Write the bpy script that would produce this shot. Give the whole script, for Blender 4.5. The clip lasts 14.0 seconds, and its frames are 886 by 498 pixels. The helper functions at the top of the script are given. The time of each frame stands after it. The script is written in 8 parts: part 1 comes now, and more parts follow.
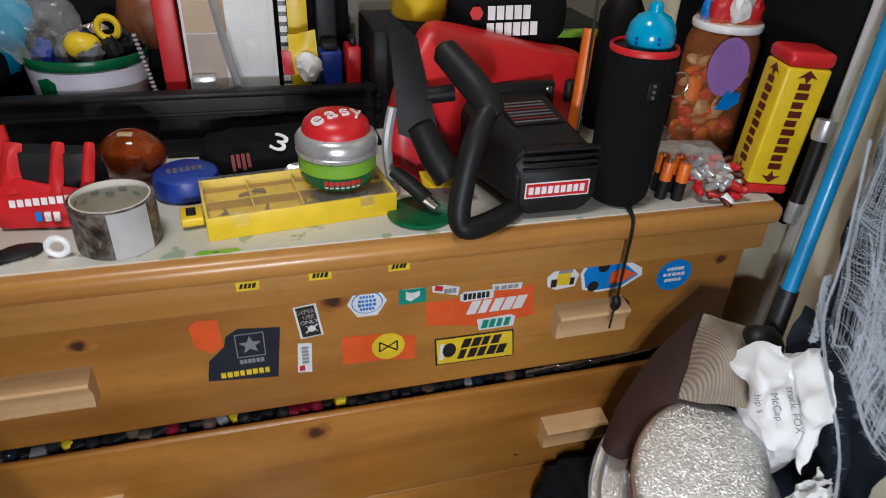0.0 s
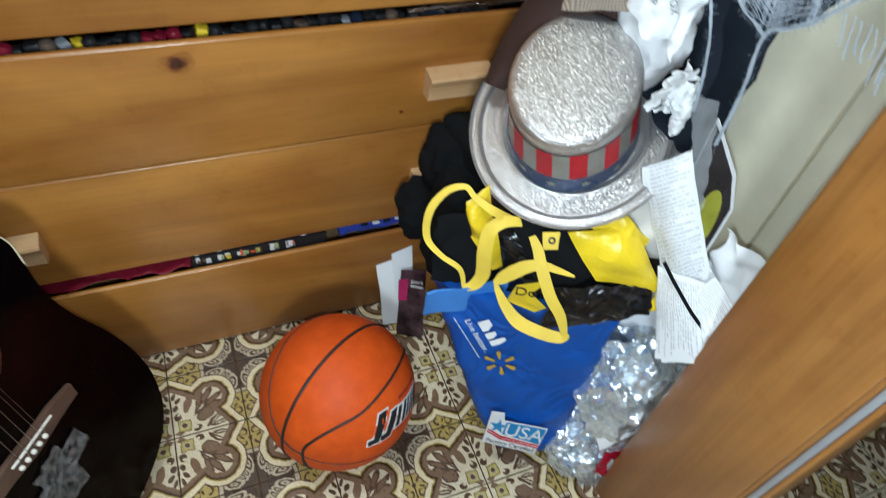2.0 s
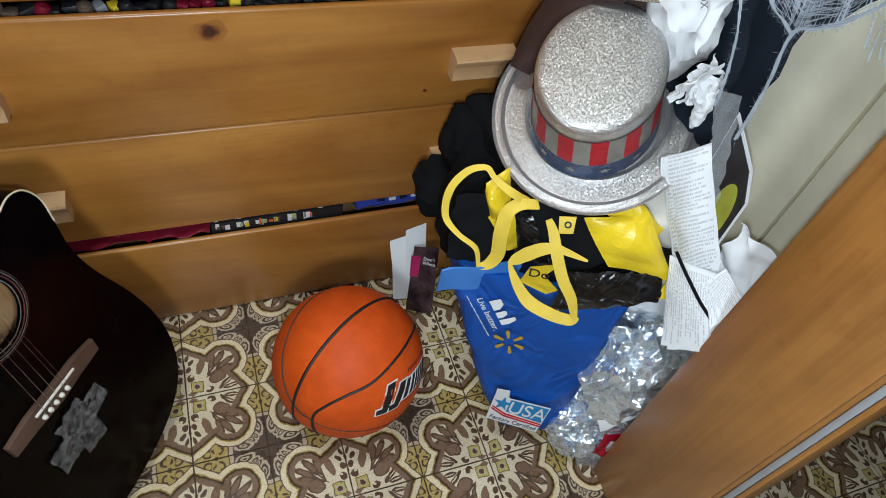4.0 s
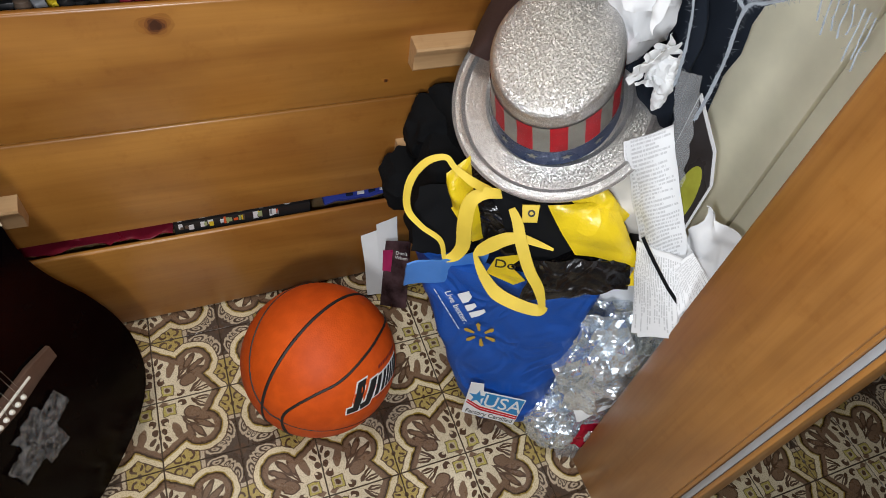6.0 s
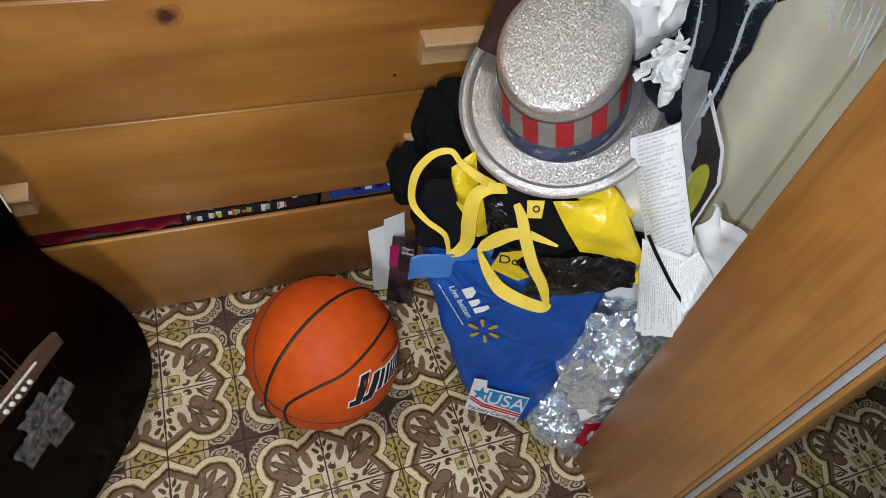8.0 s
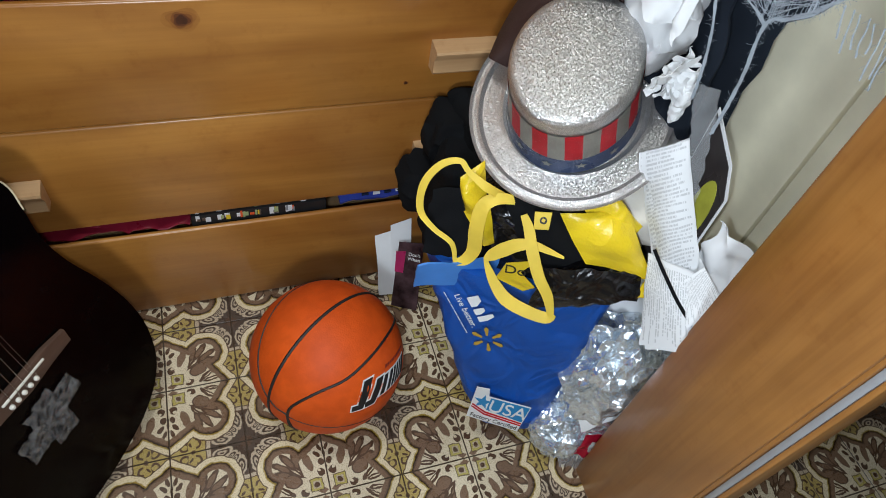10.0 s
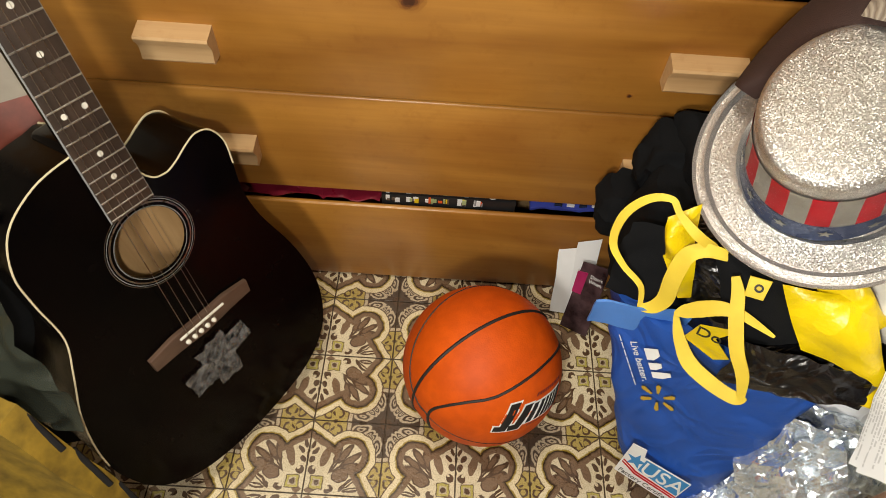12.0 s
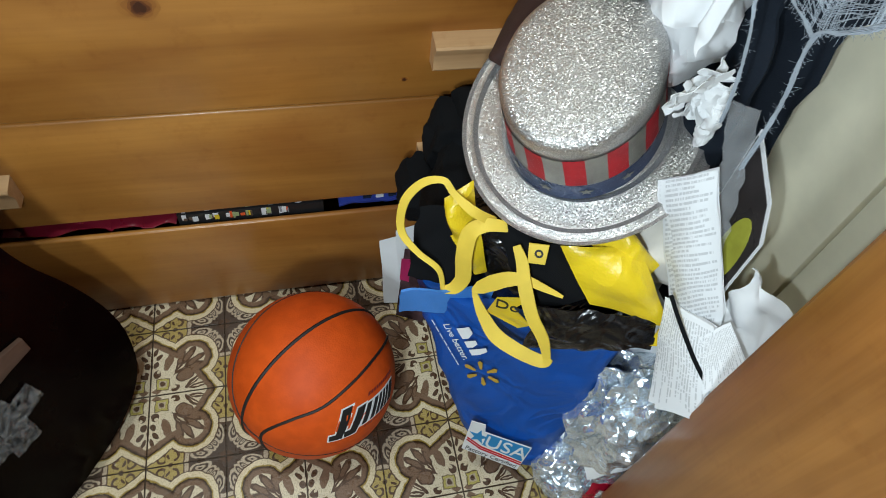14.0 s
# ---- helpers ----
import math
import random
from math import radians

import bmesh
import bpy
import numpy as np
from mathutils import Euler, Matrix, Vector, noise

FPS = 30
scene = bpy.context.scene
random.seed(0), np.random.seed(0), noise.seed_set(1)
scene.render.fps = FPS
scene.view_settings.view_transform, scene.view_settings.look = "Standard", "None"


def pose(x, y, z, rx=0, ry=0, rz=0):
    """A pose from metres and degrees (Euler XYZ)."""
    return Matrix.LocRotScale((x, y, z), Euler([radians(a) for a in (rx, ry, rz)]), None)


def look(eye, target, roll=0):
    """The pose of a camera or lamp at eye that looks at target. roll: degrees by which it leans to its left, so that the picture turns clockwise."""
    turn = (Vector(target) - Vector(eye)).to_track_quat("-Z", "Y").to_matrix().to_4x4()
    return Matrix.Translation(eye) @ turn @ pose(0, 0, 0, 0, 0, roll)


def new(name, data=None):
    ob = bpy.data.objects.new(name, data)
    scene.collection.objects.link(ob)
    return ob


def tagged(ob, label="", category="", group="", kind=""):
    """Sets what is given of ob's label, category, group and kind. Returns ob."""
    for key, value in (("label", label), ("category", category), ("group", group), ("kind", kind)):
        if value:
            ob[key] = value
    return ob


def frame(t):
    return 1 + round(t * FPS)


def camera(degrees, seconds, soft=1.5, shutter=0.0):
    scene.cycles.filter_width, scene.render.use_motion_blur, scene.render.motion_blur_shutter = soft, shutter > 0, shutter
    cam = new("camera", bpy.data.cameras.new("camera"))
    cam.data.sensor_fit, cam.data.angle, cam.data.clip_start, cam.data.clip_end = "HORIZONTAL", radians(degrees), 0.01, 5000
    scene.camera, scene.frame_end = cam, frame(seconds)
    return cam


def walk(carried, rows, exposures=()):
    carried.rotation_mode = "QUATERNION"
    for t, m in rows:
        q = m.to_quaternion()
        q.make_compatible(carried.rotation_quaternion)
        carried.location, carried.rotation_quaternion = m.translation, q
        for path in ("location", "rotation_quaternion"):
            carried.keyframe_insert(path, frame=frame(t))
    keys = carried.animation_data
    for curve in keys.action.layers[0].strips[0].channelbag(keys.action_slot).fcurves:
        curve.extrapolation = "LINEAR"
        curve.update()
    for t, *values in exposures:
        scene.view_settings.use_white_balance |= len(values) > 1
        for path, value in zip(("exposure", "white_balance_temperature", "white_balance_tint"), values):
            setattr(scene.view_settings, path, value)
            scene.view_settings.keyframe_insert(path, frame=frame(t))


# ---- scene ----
PATH = [
    (0, (0.107, -0.537, 1.215), (0.594, 1.093, 0.163), 2.9),
    (0.5, (0.122, -0.615, 1.211), (0.624, 1.014, 0.163), 5.4),
    (1, (0.139, -0.65, 1.165), (0.602, 0.886, -0.029), 4.5),
    (1.5, (0.123, -0.644, 1.13), (0.523, 0.777, -0.219), 5.4),
    (2, (0.137, -0.653, 1.032), (0.764, 0.513, -0.466), 9.8),
    (2.5, (0.161, -0.645, 1.019), (0.819, 0.397, -0.556), 11.4),
    (3, (0.125, -0.664, 1.033), (0.793, 0.422, -0.507), 14.4),
    (3.2, (0.113, -0.663, 1.042), (0.758, 0.455, -0.486), 14.5),
    (5.3, (0.138, -0.651, 1.035), (0.72, 0.475, -0.512), 11.8),
    (5.5, (0.144, -0.646, 1.032), (0.75, 0.465, -0.517), 11.6),
    (6, (0.155, -0.663, 1.032), (0.778, 0.439, -0.516), 11.9),
    (6.5, (0.17, -0.672, 1.03), (0.787, 0.428, -0.522), 11.7),
    (7, (0.16, -0.668, 1.022), (0.737, 0.442, -0.539), 11.8),
    (9.5, (0.171, -0.68, 1.039), (0.775, 0.45, -0.497), 11.2),
    (10, (0.161, -0.669, 1.035), (0.736, 0.46, -0.512), 12.6),
    (10.5, (0.166, -0.65, 1.041), (0.732, 0.511, -0.486), 12.8),
    (11, (0.185, -0.644, 1.055), (0.598, 0.58, -0.472), 8.7),
    (11.5, (0.213, -0.621, 1.04), (0.474, 0.591, -0.53), 10.2),
    (12, (0.18, -0.601, 1.007), (0.195, 0.567, -0.617), 4.3),
    (12.5, (0.216, -0.582, 1.009), (0.262, 0.557, -0.635), 5.9),
    (13, (0.228, -0.578, 0.996), (0.336, 0.559, -0.646), 7.2),
    (13.5, (0.264, -0.576, 0.983), (0.565, 0.538, -0.65), 9.9),
    (14, (0.282, -0.583, 1.001), (0.663, 0.527, -0.619), 9.1),
]
cam = camera(68.9, 14.0, soft=0.9, shutter=0.3)
EXPOSURES = [
    (0, -0.3, 5700, 10), (0.5, 0.0, 5700, 10), (1.0, 0.05, 5800, 7), (1.5, 0.08, 5800, 6), (2.0, 0.13, 5200, 0), (2.5, 0.0, 5250, 1), (3.0, -0.1, 5150, 0),
    (5.3, -0.1, 5800, 10), (6.0, -0.1, 5850, 10), (6.5, -0.1, 5700, 9), (7.0, -0.12, 5700, 9), (9.5, -0.27, 5500, 6), (10.0, -0.14, 5450, 6), (10.5, -0.04, 5550, 7), (11.0, -0.06, 5850, 8),
    (11.5, 0.02, 6150, 8), (12.0, 0.22, 6900, 8), (12.5, 0.42, 6300, 7), (13.0, 0.40, 5950, 5), (13.5, 0.13, 5550, 0), (14.0, -0.13, 5400, 0),
]
walk(cam, [(t, look(eye, target, roll)) for t, eye, target, roll in PATH], exposures=EXPOSURES)

# ---- light ----
scene.view_settings.exposure = 0.0
world = bpy.data.worlds.new("room_world")
scene.world = world
world.use_nodes = True
world.node_tree.nodes["Background"].inputs[0].default_value = (0.55, 0.62, 0.75, 1)
world.node_tree.nodes["Background"].inputs[1].default_value = 0.05


def lamp(name, kind, energy, colour, place, target=None, **values):
    data = bpy.data.lights.new(name, kind)
    data.energy, data.color = energy, colour
    for key in values:
        if key == "size":
            data.size = values[key]
        if key == "radius":
            data.shadow_soft_size = values[key]
    ob = new(name, data)
    ob.matrix_world = look(place, target) if target else Matrix.Translation(place)
    return ob


# the phone's torch, the lamp of the room behind the camera, and the ceiling lamp
lamp("phone_torch", "POINT", 10.5, (1.0, 0.98, 0.95), (0.14, -0.66, 0.985), radius=0.015)
lamp("room_lamp", "AREA", 7.0, (1.0, 0.96, 0.90), (-0.03, -1.10, 1.02), (0.3, -0.1, 0.3), size=0.13)
lamp("ceiling_lamp", "AREA", 16.0, (1.0, 0.90, 0.76), (-0.15, -0.20, 2.34), (-0.05, -0.10, 0), size=0.35)

# ---- shader helpers ----
class Sum:
    """A number in a node tree: plain arithmetic on it makes maths nodes."""

    def __init__(self, tree, out):
        self.tree, self.out = tree, out

    def op(self, kind, *rest, clamp=False):
        node = self.tree.nodes.new("ShaderNodeMath")
        node.operation, node.use_clamp = kind, clamp
        for n, v in enumerate((self, *rest)):
            if isinstance(v, Sum):
                self.tree.links.new(v.out, node.inputs[n])
            else:
                node.inputs[n].default_value = v
        return Sum(self.tree, node.outputs[0])

    def __add__(self, o): return self.op("ADD", o)
    def __radd__(self, o): return self.op("ADD", o)
    def __sub__(self, o): return self.op("SUBTRACT", o)
    def __rsub__(self, o): return self.op("MULTIPLY", -1.0).op("ADD", o)
    def __mul__(self, o): return self.op("MULTIPLY", o)
    def __rmul__(self, o): return self.op("MULTIPLY", o)
    def __truediv__(self, o): return self.op("DIVIDE", o)
    def abs(self): return self.op("ABSOLUTE")
    def sqrt(self): return self.op("SQRT")
    def sin(self): return self.op("SINE")
    def cos(self): return self.op("COSINE")
    def min(self, o): return self.op("MINIMUM", o)
    def max(self, o): return self.op("MAXIMUM", o)
    def atan2(self, o): return self.op("ARCTAN2", o)
    def below(self, o, soft=0.02):
        """1 where the number is below o, with a soft edge."""
        return ((self * -1.0) + o).op("DIVIDE", soft).op("ADD", 0.5, clamp=True)


class Paint:
    """A node material with a principled shader and short ways to its parts."""

    def __init__(self, name, rough=0.6, metal=0.0, **inputs):
        self.mat = bpy.data.materials.new(name)
        self.mat.use_nodes = True
        self.tree = self.mat.node_tree
        self.bsdf = self.tree.nodes["Principled BSDF"]
        self.bsdf.inputs["Roughness"].default_value = rough
        self.bsdf.inputs["Metallic"].default_value = metal
        for key, value in inputs.items():
            self.bsdf.inputs[key.replace("_", " ")].default_value = value

    def node(self, kind, **sets):
        n = self.tree.nodes.new("ShaderNode" + kind)
        for key, value in sets.items():
            n.inputs[key.replace("_", " ")].default_value = value
        return n

    def link(self, a, b):
        self.tree.links.new(a, b)

    def coords(self, space="Object", scale=(1, 1, 1), turn=(0, 0, 0)):
        c = self.node("TexCoord").outputs[space] if space != "World" else self.tree.nodes.new("ShaderNodeNewGeometry").outputs["Position"]
        m = self.node("Mapping")
        m.inputs["Scale"].default_value = scale
        m.inputs["Rotation"].default_value = turn
        self.link(c, m.inputs["Vector"])
        return m.outputs[0]

    def noise(self, scale, detail=4.0, at=None, rough=0.55, out="Fac", warp=0.0):
        n = self.node("TexNoise", Scale=scale, Detail=detail, Roughness=rough, Distortion=warp)
        if at is not None:
            self.link(at, n.inputs["Vector"])
        return n.outputs[0] if out == "Fac" else n.outputs[1]

    def ramp(self, fac, stops):
        r = self.tree.nodes.new("ShaderNodeValToRGB")
        while len(r.color_ramp.elements) < len(stops):
            r.color_ramp.elements.new(0.5)
        for e, (p, c) in zip(r.color_ramp.elements, stops):
            e.position = p
            e.color = (*c, 1) if len(c) == 3 else c
        self.link(fac, r.inputs[0])
        return r.outputs[0]

    def mix(self, fac, a, b, blend="MIX"):
        m = self.tree.nodes.new("ShaderNodeMix")
        m.data_type, m.blend_type = "RGBA", blend
        for slot, v in ((0, fac), (6, a), (7, b)):
            v = v.out if isinstance(v, Sum) else v
            if isinstance(v, (int, float)):
                m.inputs[slot].default_value = v
            elif isinstance(v, tuple):
                m.inputs[slot].default_value = (*v[:3], 1)
            else:
                self.link(v, m.inputs[slot])
        return m.outputs[2]

    def random(self):
        return self.tree.nodes.new("ShaderNodeObjectInfo").outputs["Random"]

    def colour(self, out):
        if isinstance(out, tuple):
            self.bsdf.inputs["Base Color"].default_value = (*out[:3], 1)
        else:
            self.link(out, self.bsdf.inputs["Base Color"])
        return self

    def bump(self, height, strength=0.3, distance=0.002):
        b = self.node("Bump", Strength=strength, Distance=distance)
        self.link(height.out if isinstance(height, Sum) else height, b.inputs["Height"])
        self.link(b.outputs[0], self.bsdf.inputs["Normal"])
        return self

    def rough(self, fac, low, high):
        self.link(self.ramp(fac, [(0.3, (low,) * 3), (0.7, (high,) * 3)]), self.bsdf.inputs["Roughness"])
        return self


def plain(name, colour, rough=0.5, metal=0.0, vary=0.25, scale=30.0, bump=0.15, fine=220.0, **inputs):
    """A coloured surface with mottling at two scales and a fine grain."""
    p = Paint(name, rough, metal, **inputs)
    at = p.coords()
    dark = tuple(c * (1 - vary) for c in colour)
    light = tuple(min(1.0, c * (1 + vary * 0.5) + 0.003) for c in colour)
    c = p.ramp(p.noise(scale, 6, at), [(0.3, dark), (0.7, light)])
    p.colour(c)
    p.rough(p.noise(scale * 0.6, 4, at), max(0.02, rough - 0.08), min(1.0, rough + 0.1))
    if bump:
        p.bump(p.noise(fine, 3, at), bump, 0.0008)
    return p.mat


def wood(name, dark, light, rough=0.35, along="x", coat=0.35, space="World", streak=9.0, grain=0.3):
    """Sawn pine or stained wood with the grain along one axis: cloudy stain, soft growth bands, fine grain."""
    p = Paint(name, rough)
    p.bsdf.inputs["Coat Weight"].default_value = coat
    p.bsdf.inputs["Coat Roughness"].default_value = 0.24
    k = {"x": (0.11, 1, 1), "y": (1, 0.11, 1), "z": (1, 1, 0.11)}[along]
    long = {"x": (0.03, 1, 1), "y": (1, 0.03, 1), "z": (1, 1, 0.03)}[along]
    wide = {"x": (0.45, 1, 1), "y": (1, 0.45, 1), "z": (1, 1, 0.45)}[along]
    at, fine = p.coords(space, k), p.coords(space, long)
    big = p.noise(streak, 4, at, 0.5, warp=1.2)
    cloud = p.noise(streak * 0.42, 4, p.coords(space, wide), 0.6, warp=0.5)
    fac = p.mix(0.55, big, cloud)
    c = p.ramp(fac, [(0.36, dark), (0.5, tuple((a + b) / 2 for a, b in zip(dark, light))), (0.62, light)])
    lines = p.ramp(p.noise(170.0, 3, fine), [(0.35, (0.74, 0.68, 0.60)), (0.62, (1, 1, 1))])
    c = p.mix(grain, c, lines, "MULTIPLY")
    scuff = p.ramp(p.noise(38.0, 6, p.coords(space), 0.65), [(0.30, (0.86, 0.80, 0.72)), (0.45, (1, 1, 1)), (0.70, (1.0, 1.0, 1.0)), (0.78, (1.06, 1.05, 1.02))])
    c = p.mix(0.7, c, scuff, "MULTIPLY")
    p.colour(c)
    p.rough(p.noise(14.0, 5, at), rough - 0.06, rough + 0.16)
    p.bump(p.noise(150.0, 3, fine), 0.08, 0.0006)
    return p.mat


# ---- materials ----
M = {}
M["pine"] = wood("stained_pine", (0.245, 0.090, 0.013), (0.52, 0.245, 0.044), 0.35, "x", 0.35, "World", 8.0)
M["pine_edge"] = wood("stained_pine_edge", (0.30, 0.125, 0.024), (0.52, 0.26, 0.06))
M["raw_pine"] = wood("bare_pine", (0.48, 0.29, 0.13), (0.64, 0.43, 0.22), 0.6, coat=0.0)
M["jamb"] = wood("varnished_jamb", (0.125, 0.042, 0.008), (0.46, 0.215, 0.048), 0.36, "z", 0.25, "World", 8.0, 0.45)
M["cream"] = plain("cream_paint", (0.92, 0.86, 0.64), 0.45, vary=0.16, scale=7)
# wall tone set dark to keep reflections in glossy things low
M["wall"] = plain("dark_wall_paint", (0.30, 0.27, 0.23), 0.7, vary=0.1, scale=4)
M["black"] = plain("black_plastic", (0.012, 0.012, 0.013), 0.45, fine=500)
M["dark_cloth"] = plain("dark_cloth", (0.018, 0.018, 0.02), 0.9, fine=700, bump=0.5)
M["white"] = plain("white_paper", (0.78, 0.79, 0.80), 0.7, vary=0.06)


def part(name, bm, material, parent=None, label="", kind="", smooth=True):
    me = bpy.data.meshes.new(name)
    bm.normal_update()
    bm.to_mesh(me)
    bm.free()
    mats = material if isinstance(material, (list, tuple)) else [material]
    for m in mats:
        me.materials.append(m)
    if smooth:
        for f in me.polygons:
            f.use_smooth = True
        me.set_sharp_from_angle(angle=radians(38))
    ob = new(name, me)
    if parent is not None:
        ob.parent = parent
    return tagged(ob, label, kind=kind)


def thing(name, label, category, at=None, group="", kind=""):
    ob = new(name)
    if at is not None:
        ob.matrix_world = at
    return tagged(ob, label, category, group, kind)


def box(x0, y0, z0, x1, y1, z1, bevel=0.0, seg=2, bm=None, m=None):
    own = bm is None
    bm = bmesh.new() if own else bm
    made = bmesh.ops.create_cube(bm, size=1)
    vs = made["verts"]
    for v in vs:
        v.co = Vector((x0 + (v.co.x + 0.5) * (x1 - x0), y0 + (v.co.y + 0.5) * (y1 - y0), z0 + (v.co.z + 0.5) * (z1 - z0)))
    if bevel:
        es = list({e for v in vs for e in v.link_edges})
        r = bmesh.ops.bevel(bm, geom=es, offset=bevel, segments=seg, affect="EDGES", profile=0.5)
        vs = list({v for f in r["faces"] for v in f.verts} | {v for v in vs if v.is_valid})
    if m is not None:
        bmesh.ops.transform(bm, matrix=m, verts=[v for v in vs if v.is_valid])
    return bm


def lathe(profile, steps=32, bm=None, cap=True, sx=1.0, sy=1.0):
    """A turned form from (radius, height) pairs."""
    bm = bm or bmesh.new()
    rings = []
    for r, z in profile:
        if r < 1e-6:
            rings.append([bm.verts.new((0, 0, z))])
        else:
            rings.append([bm.verts.new((r * sx * math.cos(a), r * sy * math.sin(a), z)) for a in (2 * math.pi * i / steps for i in range(steps))])
    for a, b in zip(rings, rings[1:]):
        for i in range(steps):
            j = (i + 1) % steps
            if len(a) == 1 and len(b) == 1:
                continue
            if len(a) == 1:
                bm.faces.new((a[0], b[i], b[j]))
            elif len(b) == 1:
                bm.faces.new((a[i], a[j], b[0]))
            else:
                bm.faces.new((a[i], a[j], b[j], b[i]))
    if cap:
        for ring in (rings[0], rings[-1]):
            if len(ring) > 1:
                bm.faces.new(ring)
    bmesh.ops.recalc_face_normals(bm, faces=bm.faces)
    return bm


def prism(points, z0, z1, bm=None, bevel=0.0, m=None):
    """A flat outline of (x, y) pairs given thickness from z0 to z1."""
    bm = bm or bmesh.new()
    low = [bm.verts.new((x, y, z0)) for x, y in points]
    top = [bm.verts.new((x, y, z1)) for x, y in points]
    n = len(points)
    bm.faces.new(low[::-1])
    cap = bm.faces.new(top)
    for i in range(n):
        bm.faces.new((low[i], low[(i + 1) % n], top[(i + 1) % n], top[i]))
    vs = low + top
    bmesh.ops.recalc_face_normals(bm, faces=list({f for v in vs for f in v.link_faces}))
    if bevel:
        r = bmesh.ops.bevel(bm, geom=list(cap.edges), offset=bevel, segments=2, affect="EDGES", profile=0.5)
        vs = list({v for f in r["faces"] for v in f.verts} | {v for v in vs if v.is_valid})
    if m is not None:
        bmesh.ops.transform(bm, matrix=m, verts=[v for v in vs if v.is_valid])
    return bm


def tube(points, radius, sides=8, bm=None, flat=1.0, closed=False, up=(0, 0, 1)):
    """A bent rod or strap through points; radius may be a list; flat squeezes it to a strap."""
    bm = bm or bmesh.new()
    pts = [Vector(p) for p in points]
    n = len(pts)
    radii = radius if isinstance(radius, (list, tuple)) else [radius] * n
    rings, side = [], None
    for i, p in enumerate(pts):
        a = pts[i - 1] if i or closed else p
        b = pts[(i + 1) % n] if i < n - 1 or closed else p
        d = (b - a).normalized()
        if side is None:
            ref = Vector(up)
            if abs(ref.dot(d)) > 0.95:
                ref = Vector((1, 0, 0))
            side = d.cross(ref).normalized()
        side = (side - d * side.dot(d)).normalized()
        over = side.cross(d).normalized()
        rings.append([bm.verts.new(p + (side * math.cos(t) + over * math.sin(t) * flat) * radii[i]) for t in (2 * math.pi * k / sides for k in range(sides))])
    pairs = list(zip(rings, rings[1:])) + ([(rings[-1], rings[0])] if closed else [])
    for a, b in pairs:
        for k in range(sides):
            bm.faces.new((a[k], a[(k + 1) % sides], b[(k + 1) % sides], b[k]))
    if not closed:
        bm.faces.new(rings[0][::-1])
        bm.faces.new(rings[-1])
    return bm


def smooth_path(points, per=8, closed=False):
    """Points on a soft curve (Catmull-Rom) through the given ones."""
    p = [Vector(q) for q in points]
    n = len(p)
    out = []
    for i in range(n if closed else n - 1):
        a, b, c, d = (p[(i - 1) % n], p[i], p[(i + 1) % n], p[(i + 2) % n]) if closed else (p[max(i - 1, 0)], p[i], p[i + 1], p[min(i + 2, n - 1)])
        for k in range(per):
            t = k / per
            out.append(0.5 * (2 * b + (c - a) * t + (2 * a - 5 * b + 4 * c - d) * t * t + (3 * b - a - 3 * c + d) * t ** 3))
    if not closed:
        out.append(p[-1])
    return out


def face(o, n, x):
    """A pose at o that faces along n, with its x as near as can be to the given direction."""
    z = Vector(n).normalized()
    x = Vector(x)
    x = (x - z * x.dot(z)).normalized()
    y = z.cross(x)
    return Matrix(((x.x, y.x, z.x, o[0]), (x.y, y.y, z.y, o[1]), (x.z, y.z, z.z, o[2]), (0, 0, 0, 1)))

# ---- structure ----
TILE = 0.1145


